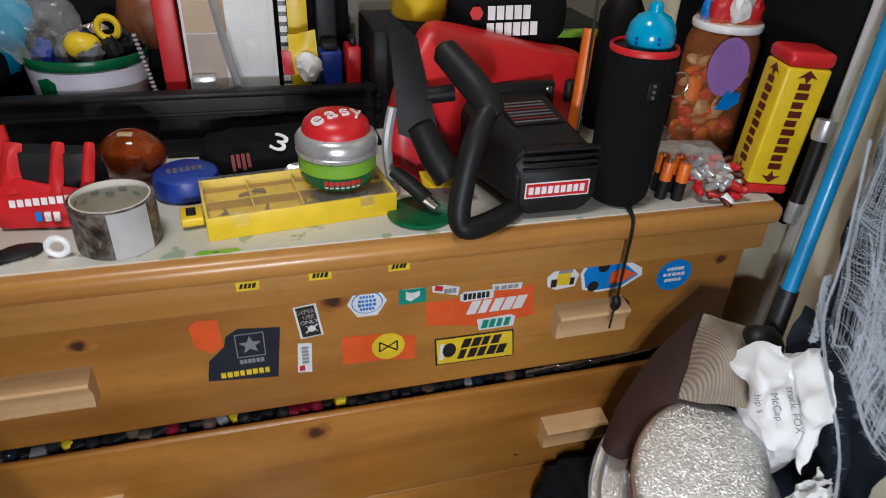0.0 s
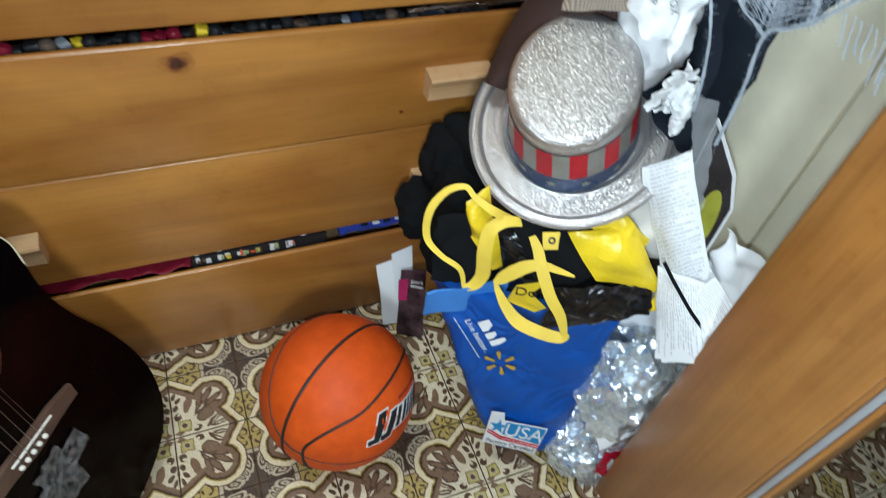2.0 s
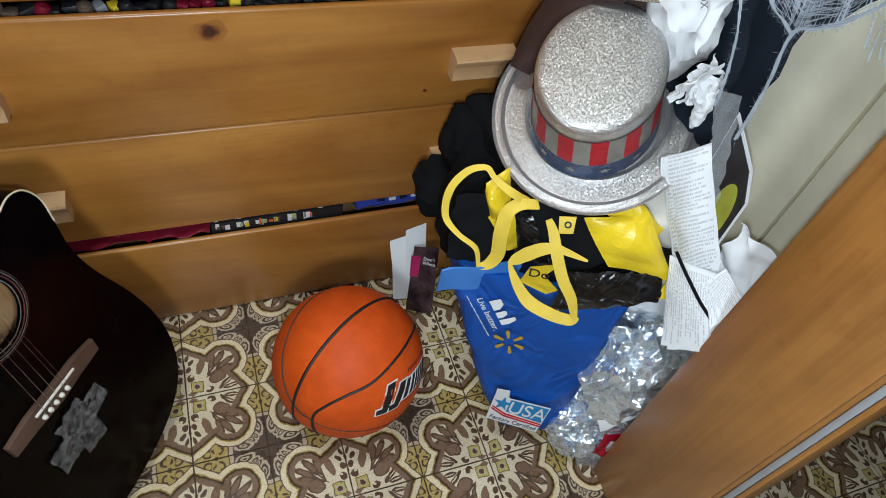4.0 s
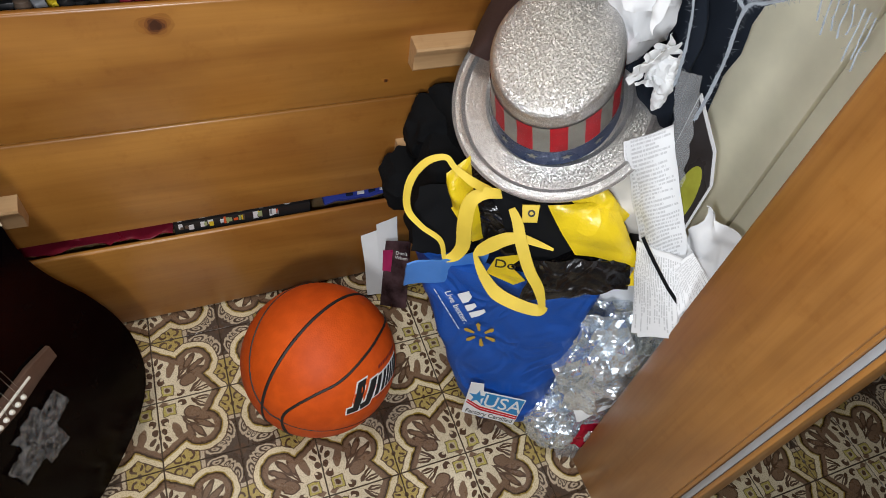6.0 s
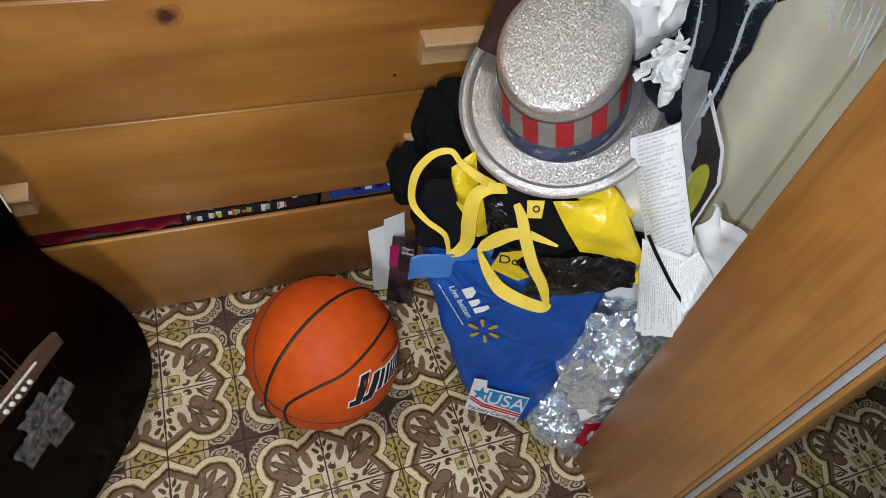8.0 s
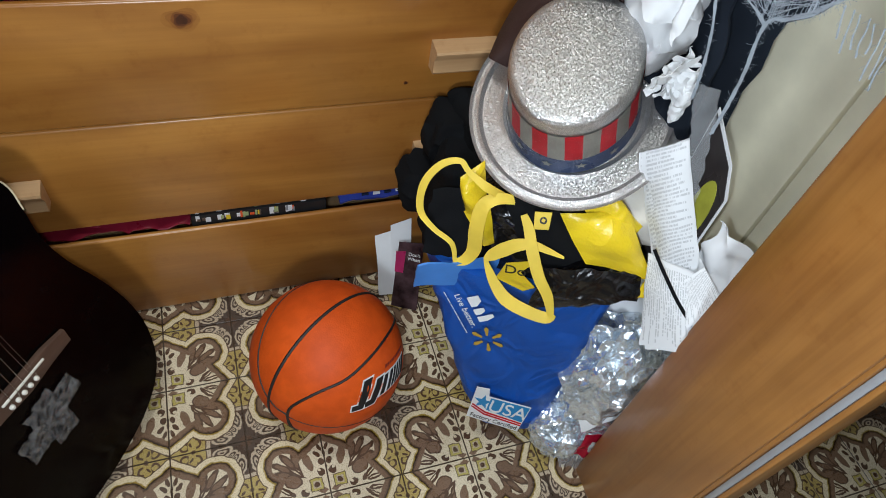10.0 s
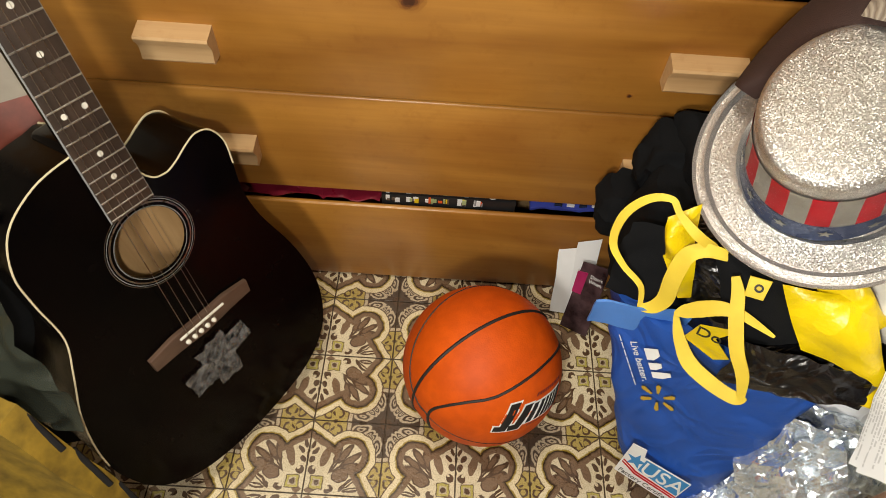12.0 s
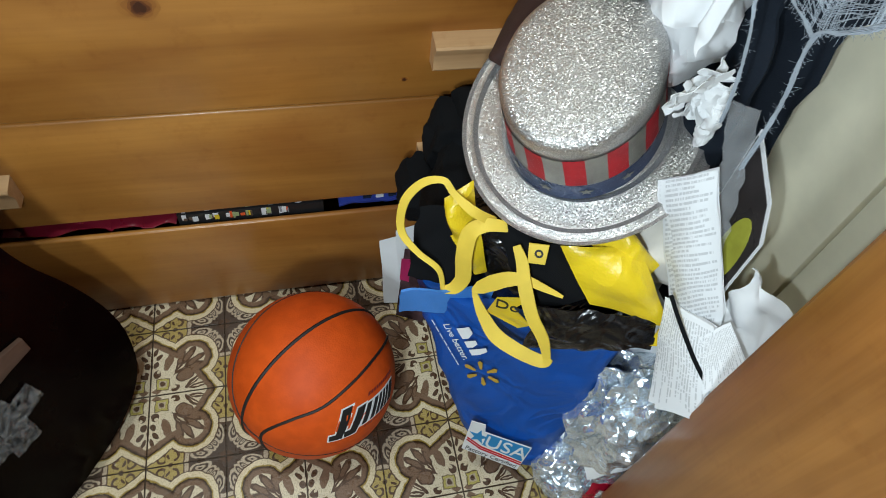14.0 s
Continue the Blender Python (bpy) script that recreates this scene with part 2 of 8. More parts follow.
def tile_pattern():
    """Printed tile, a quarter of a lobed medallion: leaf fans and ochre squares inside a banded rim, leaf rosettes and ochre kites outside."""
    p = Paint("patterned_tile", 0.32)
    g = p.tree.nodes.new("ShaderNodeNewGeometry")
    warp = p.node("TexNoise", Scale=95.0, Detail=3.0)
    p.link(g.outputs["Position"], warp.inputs["Vector"])
    sep, wsep = p.tree.nodes.new("ShaderNodeSeparateXYZ"), p.tree.nodes.new("ShaderNodeSeparateXYZ")
    p.link(g.outputs["Position"], sep.inputs[0])
    p.link(warp.outputs[1], wsep.inputs[0])
    N = lambda out: Sum(p.tree, out)
    wx, wy = (N(wsep.outputs[0]) - 0.5) * 0.055, (N(wsep.outputs[1]) - 0.5) * 0.055
    raw_a = (N(sep.outputs[0]) / TILE).op("PINGPONG", 1.0)
    raw_b = (N(sep.outputs[1]) / TILE + 1.0).op("PINGPONG", 1.0)
    a, b = raw_a + wx, raw_b + wy
    hyp = lambda u, v: (u * u + v * v).sqrt()

    def oval(u, v, cu, cv, ru, rv, turn):
        """Below 1 inside an ellipse at (cu, cv)."""
        c, s = math.cos(radians(turn)), math.sin(radians(turn))
        du, dv = u - cu, v - cv
        return hyp((du * c + dv * s) / ru, (dv * c - du * s) / rv)

    ground, cream, dark, brown, taupe = (0.75, 0.665, 0.475), (0.80, 0.695, 0.46), (0.040, 0.022, 0.008), (0.105, 0.060, 0.034), (0.215, 0.136, 0.082)
    ochre, straw, olive, stone, pale = (0.37, 0.265, 0.050), (0.47, 0.365, 0.115), (0.50, 0.44, 0.12), (0.080, 0.053, 0.036), (0.56, 0.47, 0.34)
    hi, lo = a.max(b), a.min(b)
    rim = (hyp(a - 0.555, b - 0.525) - 0.258).min(hi * 0.835 + lo * 0.55 - 0.728)
    # inside: a fan of leaves in the lobe, a bean, sprigs along both sides, a square near the middle
    c = ground
    for tu, tv, wide in ((0.675, 0.420, 0.052), (0.700, 0.560, 0.050), (0.575, 0.665, 0.052), (0.435, 0.630, 0.038)):
        du, dv = tu - 0.31, tv - 0.29
        reach, turn = math.hypot(du, dv), math.degrees(math.atan2(dv, du))
        lobe = oval(a, b, 0.31 + du * 0.70, 0.29 + dv * 0.70, reach * 0.36, wide, turn)
        stem = oval(a, b, 0.31 + du * 0.36, 0.29 + dv * 0.36, reach * 0.40, 0.013, turn)
        c = p.mix(stem.below(1.0, 0.2).max(lobe.below(1.0, 0.10)), c, brown)
        c = p.mix(lobe.below(0.62, 0.14), c, taupe)
    c = p.mix(oval(a, b, 0.235, 0.50, 0.056, 0.150, -18).below(1.0, 0.08), c, taupe)
    bean = oval(a, b, 0.460, 0.265, 0.118, 0.090, 24)
    c = p.mix(bean.below(1.08, 0.06), c, brown)
    c = p.mix(bean.below(0.90, 0.08), c, taupe)
    for cu, cv, ru, rv, turn in ((0.58, 0.165, 0.115, 0.036, 38), (0.62, 0.075, 0.105, 0.034, 6), (0.50, 0.10, 0.06, 0.028, 50), (0.335, 0.075, 0.060, 0.048, 30),
                                 (0.0, 0.52, 0.014, 0.190, 0), (0.050, 0.665, 0.026, 0.060, -18), (0.098, 0.575, 0.030, 0.060, -42), (0.080, 0.315, 0.054, 0.058, 0), (0.058, 0.455, 0.036, 0.052, -25)):
        c = p.mix(oval(a, b, cu, cv, ru, rv, turn).below(1.0, 0.10), c, brown)
    for cu, cv, ru, rv, turn in ((0.31, 0.095, 0.028, 0.020, 0), (0.100, 0.345, 0.022, 0.022, 0), (0.60, 0.17, 0.085, 0.008, 38), (0.63, 0.078, 0.08, 0.007, 6)):
        c = p.mix(oval(a, b, cu, cv, ru, rv, turn).below(1.0, 0.15), c, ground)
    c = p.mix(((a - 0.085).abs() + (b - 0.055).abs() * 1.4).below(0.07, 0.015), c, taupe)
    square = (a - 0.160).abs().max((b - 0.155).abs())
    c = p.mix(square.below(0.090, 0.010), c, brown)
    c = p.mix(square.below(0.078, 0.010), c, olive)
    c = p.mix(square.below(0.048, 0.010), c, pale)
    c = p.mix(hyp(a - 0.160, b - 0.155).below(0.036, 0.012), c, brown)
    # outside: a leaf rosette at the far corner, ochre kites by the sides, parted by a pale bar
    u, v = 1.0 - a, 1.0 - b
    leaf = oval(u, v, 0.330, 0.098, 0.150, 0.070, 8).min(oval(u, v, 0.098, 0.330, 0.070, 0.150, -8))
    leaf = leaf.min(oval(u, v, 0.215, 0.165, 0.105, 0.042, 38)).min(oval(u, v, 0.165, 0.215, 0.042, 0.105, -38))
    out = p.mix(leaf.below(1.0, 0.10), stone, pale)
    out = p.mix(leaf.below(0.68, 0.10), out, stone)
    out = p.mix(leaf.below(0.40, 0.12), out, pale)
    out = p.mix(leaf.below(0.16, 0.10), out, stone)
    out = p.mix(hyp(u, v).below(0.085, 0.02), out, brown)
    kite = p.mix(((hyp(lo - 0.19, hi - 0.905) - 0.055).abs()).below(0.016, 0.010) * lo.below(0.235, 0.01), straw, brown)
    kite = p.mix(((hyp(lo - 0.345, hi - 0.885) - 0.055).abs()).below(0.016, 0.010) * (1.0 - lo.below(0.335, 0.01)), kite, brown)
    kite = p.mix(oval(lo, hi, 0.27, 0.885, 0.040, 0.016, 60).below(1.0, 0.2), kite, brown)
    kite = p.mix(hyp(lo - 0.30, hi - 1.0).below(0.030, 0.015), kite, brown)
    out = p.mix(lo.below(0.50, 0.006), out, kite)
    bar = (lo - 0.50).abs()
    out = p.mix(bar.below(0.042, 0.010), out, brown)
    out = p.mix(bar.below(0.025, 0.010), out, pale)
    # the rim's bands, from the inner edge outwards
    edge = rim * -1.0
    c = p.mix(edge.below(0.095, 0.012), c, taupe)
    c = p.mix(edge.below(0.030, 0.020), c, brown)
    c = p.mix(edge.below(0.016, 0.010), c, dark)
    c = p.mix(edge.below(-0.002, 0.010), c, ochre)
    c = p.mix(edge.below(-0.020, 0.012), c, cream)
    c = p.mix(edge.below(-0.090, 0.008), c, brown)
    c = p.mix(edge.below(-0.106, 0.008), c, out)
    joint = raw_a.min(1.0 - raw_a).min(raw_b.min(1.0 - raw_b))
    c = p.mix(joint.below(0.010, 0.006), c, (0.075, 0.050, 0.030))
    wear = p.ramp(p.noise(9.0, 6, p.coords("World")), [(0.3, (0.78, 0.74, 0.69)), (0.65, (1, 1, 1))])
    speck = p.ramp(p.noise(520.0, 2, p.coords("World")), [(0.36, (0.62, 0.57, 0.50)), (0.52, (1, 1, 1))])
    c = p.mix(0.8, p.mix(0.8, c, wear, "MULTIPLY"), speck, "MULTIPLY")
    shade = p.ramp(p.random(), [(0.0, (0.9, 0.9, 0.9)), (1.0, (1, 1, 1))])
    p.colour(p.mix(1.0, c, shade, "MULTIPLY"))
    p.rough(p.noise(30.0, 4, p.coords("World")), 0.18, 0.40)
    p.bump(p.noise(260.0, 3, p.coords("World")), 0.40, 0.0010)
    return p.mat


M["tile"] = tile_pattern()
M["grey_strip"] = plain("grey_metal_strip", (0.42, 0.44, 0.47), 0.4, 0.3, vary=0.1)
floor = part("floor", box(-1.6, -2.2, -0.08, 2.2, 0.62, -0.002), M["tile"], kind="structure", label="brown and cream patterned tile floor")
wall_back = part("wall_back", box(-1.7, 0.56, 0, 2.3, 0.66, 2.4), M["wall"], kind="structure", label="plain darkened wall behind the dresser")
# added walls and ceiling, out of view, closing the room darkly for reflections
wall_left = part("wall_left", box(-1.7, -2.2, 0, -1.6, 0.56, 2.4), M["wall"], kind="structure", label="added side wall out of view, darkened against reflections")
wall_far = part("wall_far", box(-1.7, -2.3, 0, 2.3, -2.2, 2.4), M["wall"], kind="structure", label="added wall out of view, darkened against reflections")
wall_next = part("wall_next", box(2.2, -2.2, 0, 2.3, 0.56, 2.4), M["wall"], kind="structure", label="added wall of the next space, unseen and darkened")
ceiling = part("ceiling", box(-1.7, -2.3, 2.4, 2.3, 0.66, 2.5), M["wall"], kind="structure", label="added ceiling out of view, darkened against reflections")
wall_right = part("wall_right", box(0.80, -0.44, 0, 0.90, 0.56, 2.4), M["cream"], kind="structure", label="cream painted wall of broad boards")
for y0, y1 in ((-0.398, -0.294), (-0.290, -0.12), (-0.116, 0.05), (0.054, 0.22), (0.224, 0.39), (0.394, 0.558)):
    part("board", box(0.785, y0, 0, 0.80, y1, 2.4, 0.003), M["cream"], wall_right)
door_jamb = part("door_jamb", box(0.634, -0.552, 0, 0.672, -0.401, 2.15, 0.003), M["jamb"], kind="structure", label="varnished wooden door jamb")
part("jamb_face", box(0.627, -0.548, 0, 0.634, -0.407, 2.15, 0.002), M["jamb"], door_jamb)
part("metal_strip", box(0.637, -0.5605, 0, 0.668, -0.5522, 2.15, 0.002), M["grey_strip"], door_jamb, "grey metal strip along the jamb")
part("stop", box(0.635, -0.5670, 0, 0.670, -0.5607, 2.15, 0.002), M["jamb"], door_jamb)

trim = part("trim", box(0.776, 0.058, 0, 0.7848, 0.071, 2.4, 0.002), M["white"], kind="structure", label="narrow white painted batten on the wall")

# ---- dresser ----
def dresser():
    d = thing("dresser", "stained knotty pine dresser with four drawers standing ajar", "dresser")
    x0, x1 = -0.62, 0.728
    part("side_panel", box(x1 - 0.022, 0.098, 0, x1, 0.50, 0.83, 0.002), M["pine"], d)
    part("side_panel", box(x0, 0.098, 0, x0 + 0.022, 0.50, 0.83, 0.002), M["pine"], d)
    part("back_panel", box(x0, 0.495, 0, x1, 0.505, 0.83), M["pine"], d)
    part("top", box(x0 - 0.012, 0.034, 0.828, x1 - 0.004, 0.505, 0.856, 0.011, 4), M["pine_edge"], d)
    part("rail", box(x0, 0.056, 0.781, x1, 0.10, 0.828, 0.003), M["pine_edge"], d)
    rows = [(0.607, 0.777, 0.076, 0.02), (0.4195, 0.5955, 0.062, 0.011), (0.2245, 0.4165, 0.064, 0.02), (0.004, 0.2035, 0.051, 0.010)]
    pulls = [((-0.156, 0.698, 0.050), (0.494, 0.698, 0.050)), ((-0.156, 0.500, 0.045), (0.494, 0.504, 0.048)), ((-0.142, 0.316, 0.050), (0.489, 0.316, 0.050)), ()]
    for (z0, z1, y, deep), grips in zip(rows, pulls):
        front = part("drawer_front", box(x0 + 0.006, y, z0, x1 - 0.006, y + deep, z1, 0.004, 3), M["pine"], d)
        part("drawer_box", box(x0 + 0.04, y + 0.02, z0 + 0.01, x1 - 0.04, 0.47, z0 + 0.02), M["raw_pine"], front)
        for gx, gz, half in grips:
            prof = [(0, -0.025), (-0.020, -0.025), (-0.0225, -0.0215), (-0.0205, -0.012), (-0.0205, -0.004), (-0.0230, 0.002), (-0.0270, 0.007), (-0.0280, 0.011), (-0.0260, 0.0140), (0, 0.018)]
            m = Matrix(((0, 0, 1, gx), (1, 0, 0, y), (0, 1, 0, gz), (0, 0, 0, 1)))
            part("pull", prism(prof, -half, half, m=m, bevel=0.0), M["raw_pine"], front, "bare unstained wooden pull")
    M["knot"] = wood("pine_knot", (0.030, 0.008, 0.003), (0.090, 0.026, 0.008), 0.4, "z", 0.3, "World", 60.0)
    for n, (tone, bright) in enumerate((((0.30, 0.120, 0.019), (0.42, 0.185, 0.032)), ((0.25, 0.094, 0.015), (0.36, 0.148, 0.026)), ((0.17, 0.056, 0.010), (0.27, 0.100, 0.018)), ((0.085, 0.024, 0.006), (0.16, 0.050, 0.011)))):
        M["knot_ring_%d" % n] = wood("pine_knot_ring_%d" % n, tone, bright, 0.4, "x", 0.3, "World", 26.0)
    layers = [("knot_ring_0", 2.6, 1.75), ("knot_ring_1", 1.95, 1.45), ("knot_ring_2", 1.45, 1.2), ("knot_ring_3", 1.12, 1.0), ("knot", 0.80, 0.75)]
    for x, z, r, y in ((0.160, 0.764, 0.0085, 0.076), (-0.113, 0.745, 0.0065, 0.076), (0.686, 0.756, 0.006, 0.076), (0.128, 0.569, 0.0085, 0.062), (0.415, 0.452, 0.0025, 0.062)):
        for n, (mat, wide, tall) in enumerate(layers):
            pts = []
            for i in range(26):
                t = 2 * math.pi * i / 26
                k = r * (1 + 0.10 * math.sin(3 * t + x * 90 + n) + 0.06 * math.sin(5 * t + z * 70 - n * 2))
                pts.append((k * wide * math.cos(t), k * tall * math.sin(t)))
            bm = prism(pts, 0.0, 0.00015 * (n + 1))
            bm.transform(Matrix(((1, 0, 0, x), (0, 0, -1, y), (0, 1, 0, z), (0, 0, 0, 1))))
            part("knot", bm, M[mat], d)
    return d


dresser()

# ---- ball ----
def words(name, body, size, material, m, parent, label="", shear=0.0, thick=0.0002, wide=1.0):
    """Raised lettering in the built-in font, centred on m, facing its z."""
    cu = bpy.data.curves.new(name, "FONT")
    cu.body, cu.size, cu.align_x, cu.align_y, cu.shear, cu.extrude = body, size, "CENTER", "CENTER", shear, thick
    tmp = new(name, cu)
    me = bpy.data.meshes.new_from_object(tmp.evaluated_get(bpy.context.evaluated_depsgraph_get()))
    bpy.data.objects.remove(tmp)
    me.transform(m @ Matrix.Diagonal((wide, 1, 1, 1)))
    me.materials.append(material)
    ob = new(name, me)
    ob.parent = parent
    return tagged(ob, label)


M["seam"] = plain("black_seam", (0.012, 0.010, 0.010), 0.6)
M["ink"] = plain("black_ink", (0.010, 0.010, 0.011), 0.55, bump=0)
M["white_ink"] = plain("white_ink", (0.75, 0.76, 0.76), 0.5, vary=0.08, bump=0)
M["red_ink"] = plain("dark_red_ink", (0.20, 0.02, 0.01), 0.5, bump=0)


def pebbled():
    p = Paint("orange_rubber", 0.56, Specular_IOR_Level=0.25)
    at = p.coords()
    c = p.ramp(p.noise(14, 5, at), [(0.3, (0.54, 0.070, 0.003)), (0.7, (0.68, 0.098, 0.005))])
    p.colour(p.mix(0.35, c, p.ramp(p.noise(60, 4, at), [(0.4, (0.75, 0.7, 0.7)), (0.6, (1, 1, 1))]), "MULTIPLY"))
    v = p.node("TexVoronoi", Scale=420.0)
    p.link(at, v.inputs["Vector"])
    p.bump(v.outputs["Distance"], 0.25, 0.0006)
    return p.mat


M["pebbled"] = pebbled()


def basketball():
    r = 0.119
    b = thing("basketball", "orange pebbled basketball with black seams on the tiles", "ball", Matrix.Translation((0.257, -0.171, r)))
    bm = bmesh.new()
    bmesh.ops.create_uvsphere(bm, u_segments=64, v_segments=40, radius=r)
    part("skin", bm, M["pebbled"], b)
    n = Vector((-0.547, 0.837, -0.029)).normalized()
    u = n.orthogonal().normalized()
    w = n.cross(u)
    ring = [(u * math.cos(t) + w * math.sin(t)) * (r - 0.0006) for t in (2 * math.pi * i / 96 for i in range(96))]
    part("seam", tube(ring, 0.0027, 6, closed=True, up=n), M["seam"], b)

    def seam(knots, thick):
        pts = [p.normalized() * (r - 0.0006) for p in smooth_path(knots, 10)]
        part("seam", tube(pts, thick, 6, up=(0.3, 0.2, 0.9)), M["seam"], b)

    seam([(-0.45, -0.62, -0.64), (-0.64, -0.77, -0.02), (-0.61, -0.75, 0.25), (-0.46, -0.77, 0.45), (-0.22, -0.77, 0.60), (0.09, -0.73, 0.69), (0.47, -0.49, 0.74), (0.75, -0.18, 0.64), (0.93, 0.20, 0.30), (0.90, 0.40, -0.15)], 0.0024)
    seam([(-0.45, -0.62, -0.64), (-0.64, -0.77, 0.06), (-0.76, -0.64, 0.14), (-0.88, -0.41, 0.27), (-0.87, -0.09, 0.49), (-0.69, 0.27, 0.67), (-0.36, 0.62, 0.70), (0.10, 0.83, 0.55), (0.50, 0.86, 0.10)], 0.0017)
    seam([(-0.64, -0.77, 0.09), (-0.28, -0.96, 0.02), (0.15, -0.98, -0.07), (0.57, -0.79, -0.23), (0.85, -0.40, -0.35)], 0.0012)
    # maker's mark: slanted black bars with a pale edge, wrapped on the skin
    z = Vector((0.49, -0.65, 0.33)).normalized()
    x = Vector((0.705, 0.43, -0.18))
    x = (x - z * x.dot(z)).normalized()
    y = z.cross(x)

    def wrap(pts, lift):
        return [((z + x * px + y * py).normalized() * (r + lift)) for px, py in pts]

    def mark(name, outline, lift, mat):
        bm = bmesh.new()
        vs = [bm.verts.new(v) for v in wrap(outline, lift)]
        bm.faces.new(vs)
        bmesh.ops.triangulate(bm, faces=bm.faces)
        bmesh.ops.subdivide_edges(bm, edges=bm.edges, cuts=2)
        for v in bm.verts:
            v.co = v.co.normalized() * (r + lift)
        bmesh.ops.solidify(bm, geom=bm.faces, thickness=0.0003)
        part(name, bm, mat, b)

    def grown(g, d):
        """An outline pushed outwards by d."""
        area = sum(p[0] * q[1] - q[0] * p[1] for p, q in zip(g, g[1:] + g[:1]))
        side = 1 if area > 0 else -1
        out = []
        for i, (px, py) in enumerate(g):
            a, c = Vector(g[i - 1]), Vector(g[(i + 1) % len(g)])
            e, f = (Vector((px, py)) - a).normalized(), (c - Vector((px, py))).normalized()
            n = Vector((e.y + f.y, -e.x - f.x)) * side
            n = n / max(n.length_squared / 2, 0.6)
            out.append((px + n.x * d, py + n.y * d))
        return out

    glyphs = [[(-0.54, -0.21), (-0.36, -0.21), (-0.16, 0.20), (-0.29, 0.20), (-0.43, -0.12), (-0.52, -0.12)],
              [(-0.33, -0.21), (-0.18, -0.20), (0.01, 0.13), (-0.10, 0.13), (-0.235, -0.11), (-0.32, -0.12)]]
    for x0, w in ((-0.09, 0.07), (0.03, 0.06), (0.12, 0.05), (0.20, 0.05), (0.28, 0.05), (0.37, 0.10)):
        glyphs.append([(x0, -0.13), (x0 + w, -0.13), (x0 + w + 0.12, 0.11), (x0 + 0.12, 0.11)])
    for g in glyphs:
        big = grown(g, 0.022)
        mark("mark_edge", big, 0.0004, M["white_ink"])
        mark("mark", g, 0.0009, M["ink"])
    for k in range(12):
        x0 = 0.06 + k * 0.048
        mark("small_print", [(x0, 0.195), (x0 + 0.034, 0.195), (x0 + 0.052, 0.235), (x0 + 0.018, 0.235)], 0.0005, M["red_ink"])
        mark("small_print", [(x0 - 0.12, -0.205), (x0 - 0.095, -0.205), (x0 - 0.080, -0.180), (x0 - 0.105, -0.180)], 0.0005, M["red_ink"])


basketball()


# ---- guitar ----
def lacquer():
    p = Paint("black_lacquer", 0.13)
    at = p.coords()
    # red-brown patches in the black stand in for a dim reflection
    p.colour(p.ramp(p.noise(3.0, 4, at), [(0.40, (0.0010, 0.0008, 0.0009)), (0.7, (0.0034, 0.0014, 0.0012))]))
    p.rough(p.noise(22.0, 6, at), 0.10, 0.30)
    p.bump(p.noise(4.0, 2, at), 0.04, 0.002)
    p.bsdf.inputs["Specular IOR Level"].default_value = 0.10
    return p.mat


M["lacquer"] = lacquer()
M["binding"] = plain("cream_binding", (0.62, 0.55, 0.36), 0.4, vary=0.12)
M["rosewood"] = wood("dark_rosewood", (0.020, 0.012, 0.008), (0.055, 0.033, 0.022), 0.5, "y", 0.0, "Object", 40.0)
M["bridge_wood"] = wood("bridge_wood", (0.055, 0.030, 0.019), (0.13, 0.075, 0.050), 0.5, "x", 0.0, "Object", 40.0)
M["inside_wood"] = wood("pale_inside_wood", (0.34, 0.19, 0.075), (0.50, 0.31, 0.14), 0.6, "y", 0.0, "Object", 30.0)
M["rosette"] = plain("dull_grey_inlay", (0.26, 0.27, 0.27), 0.35, vary=0.1, bump=0)
M["steel"] = plain("steel_wire", (0.55, 0.53, 0.50), 0.3, 1.0, vary=0.1, bump=0)
M["bone"] = plain("ivory_plastic", (0.72, 0.70, 0.62), 0.35, vary=0.05, bump=0)
M["frosted"] = plain("frosted_clear_tape", (0.19, 0.185, 0.180), 0.10, vary=0.9, scale=110, bump=0.6, fine=90)
M["frosted"].node_tree.nodes["Principled BSDF"].inputs["Alpha"].default_value = 0.42


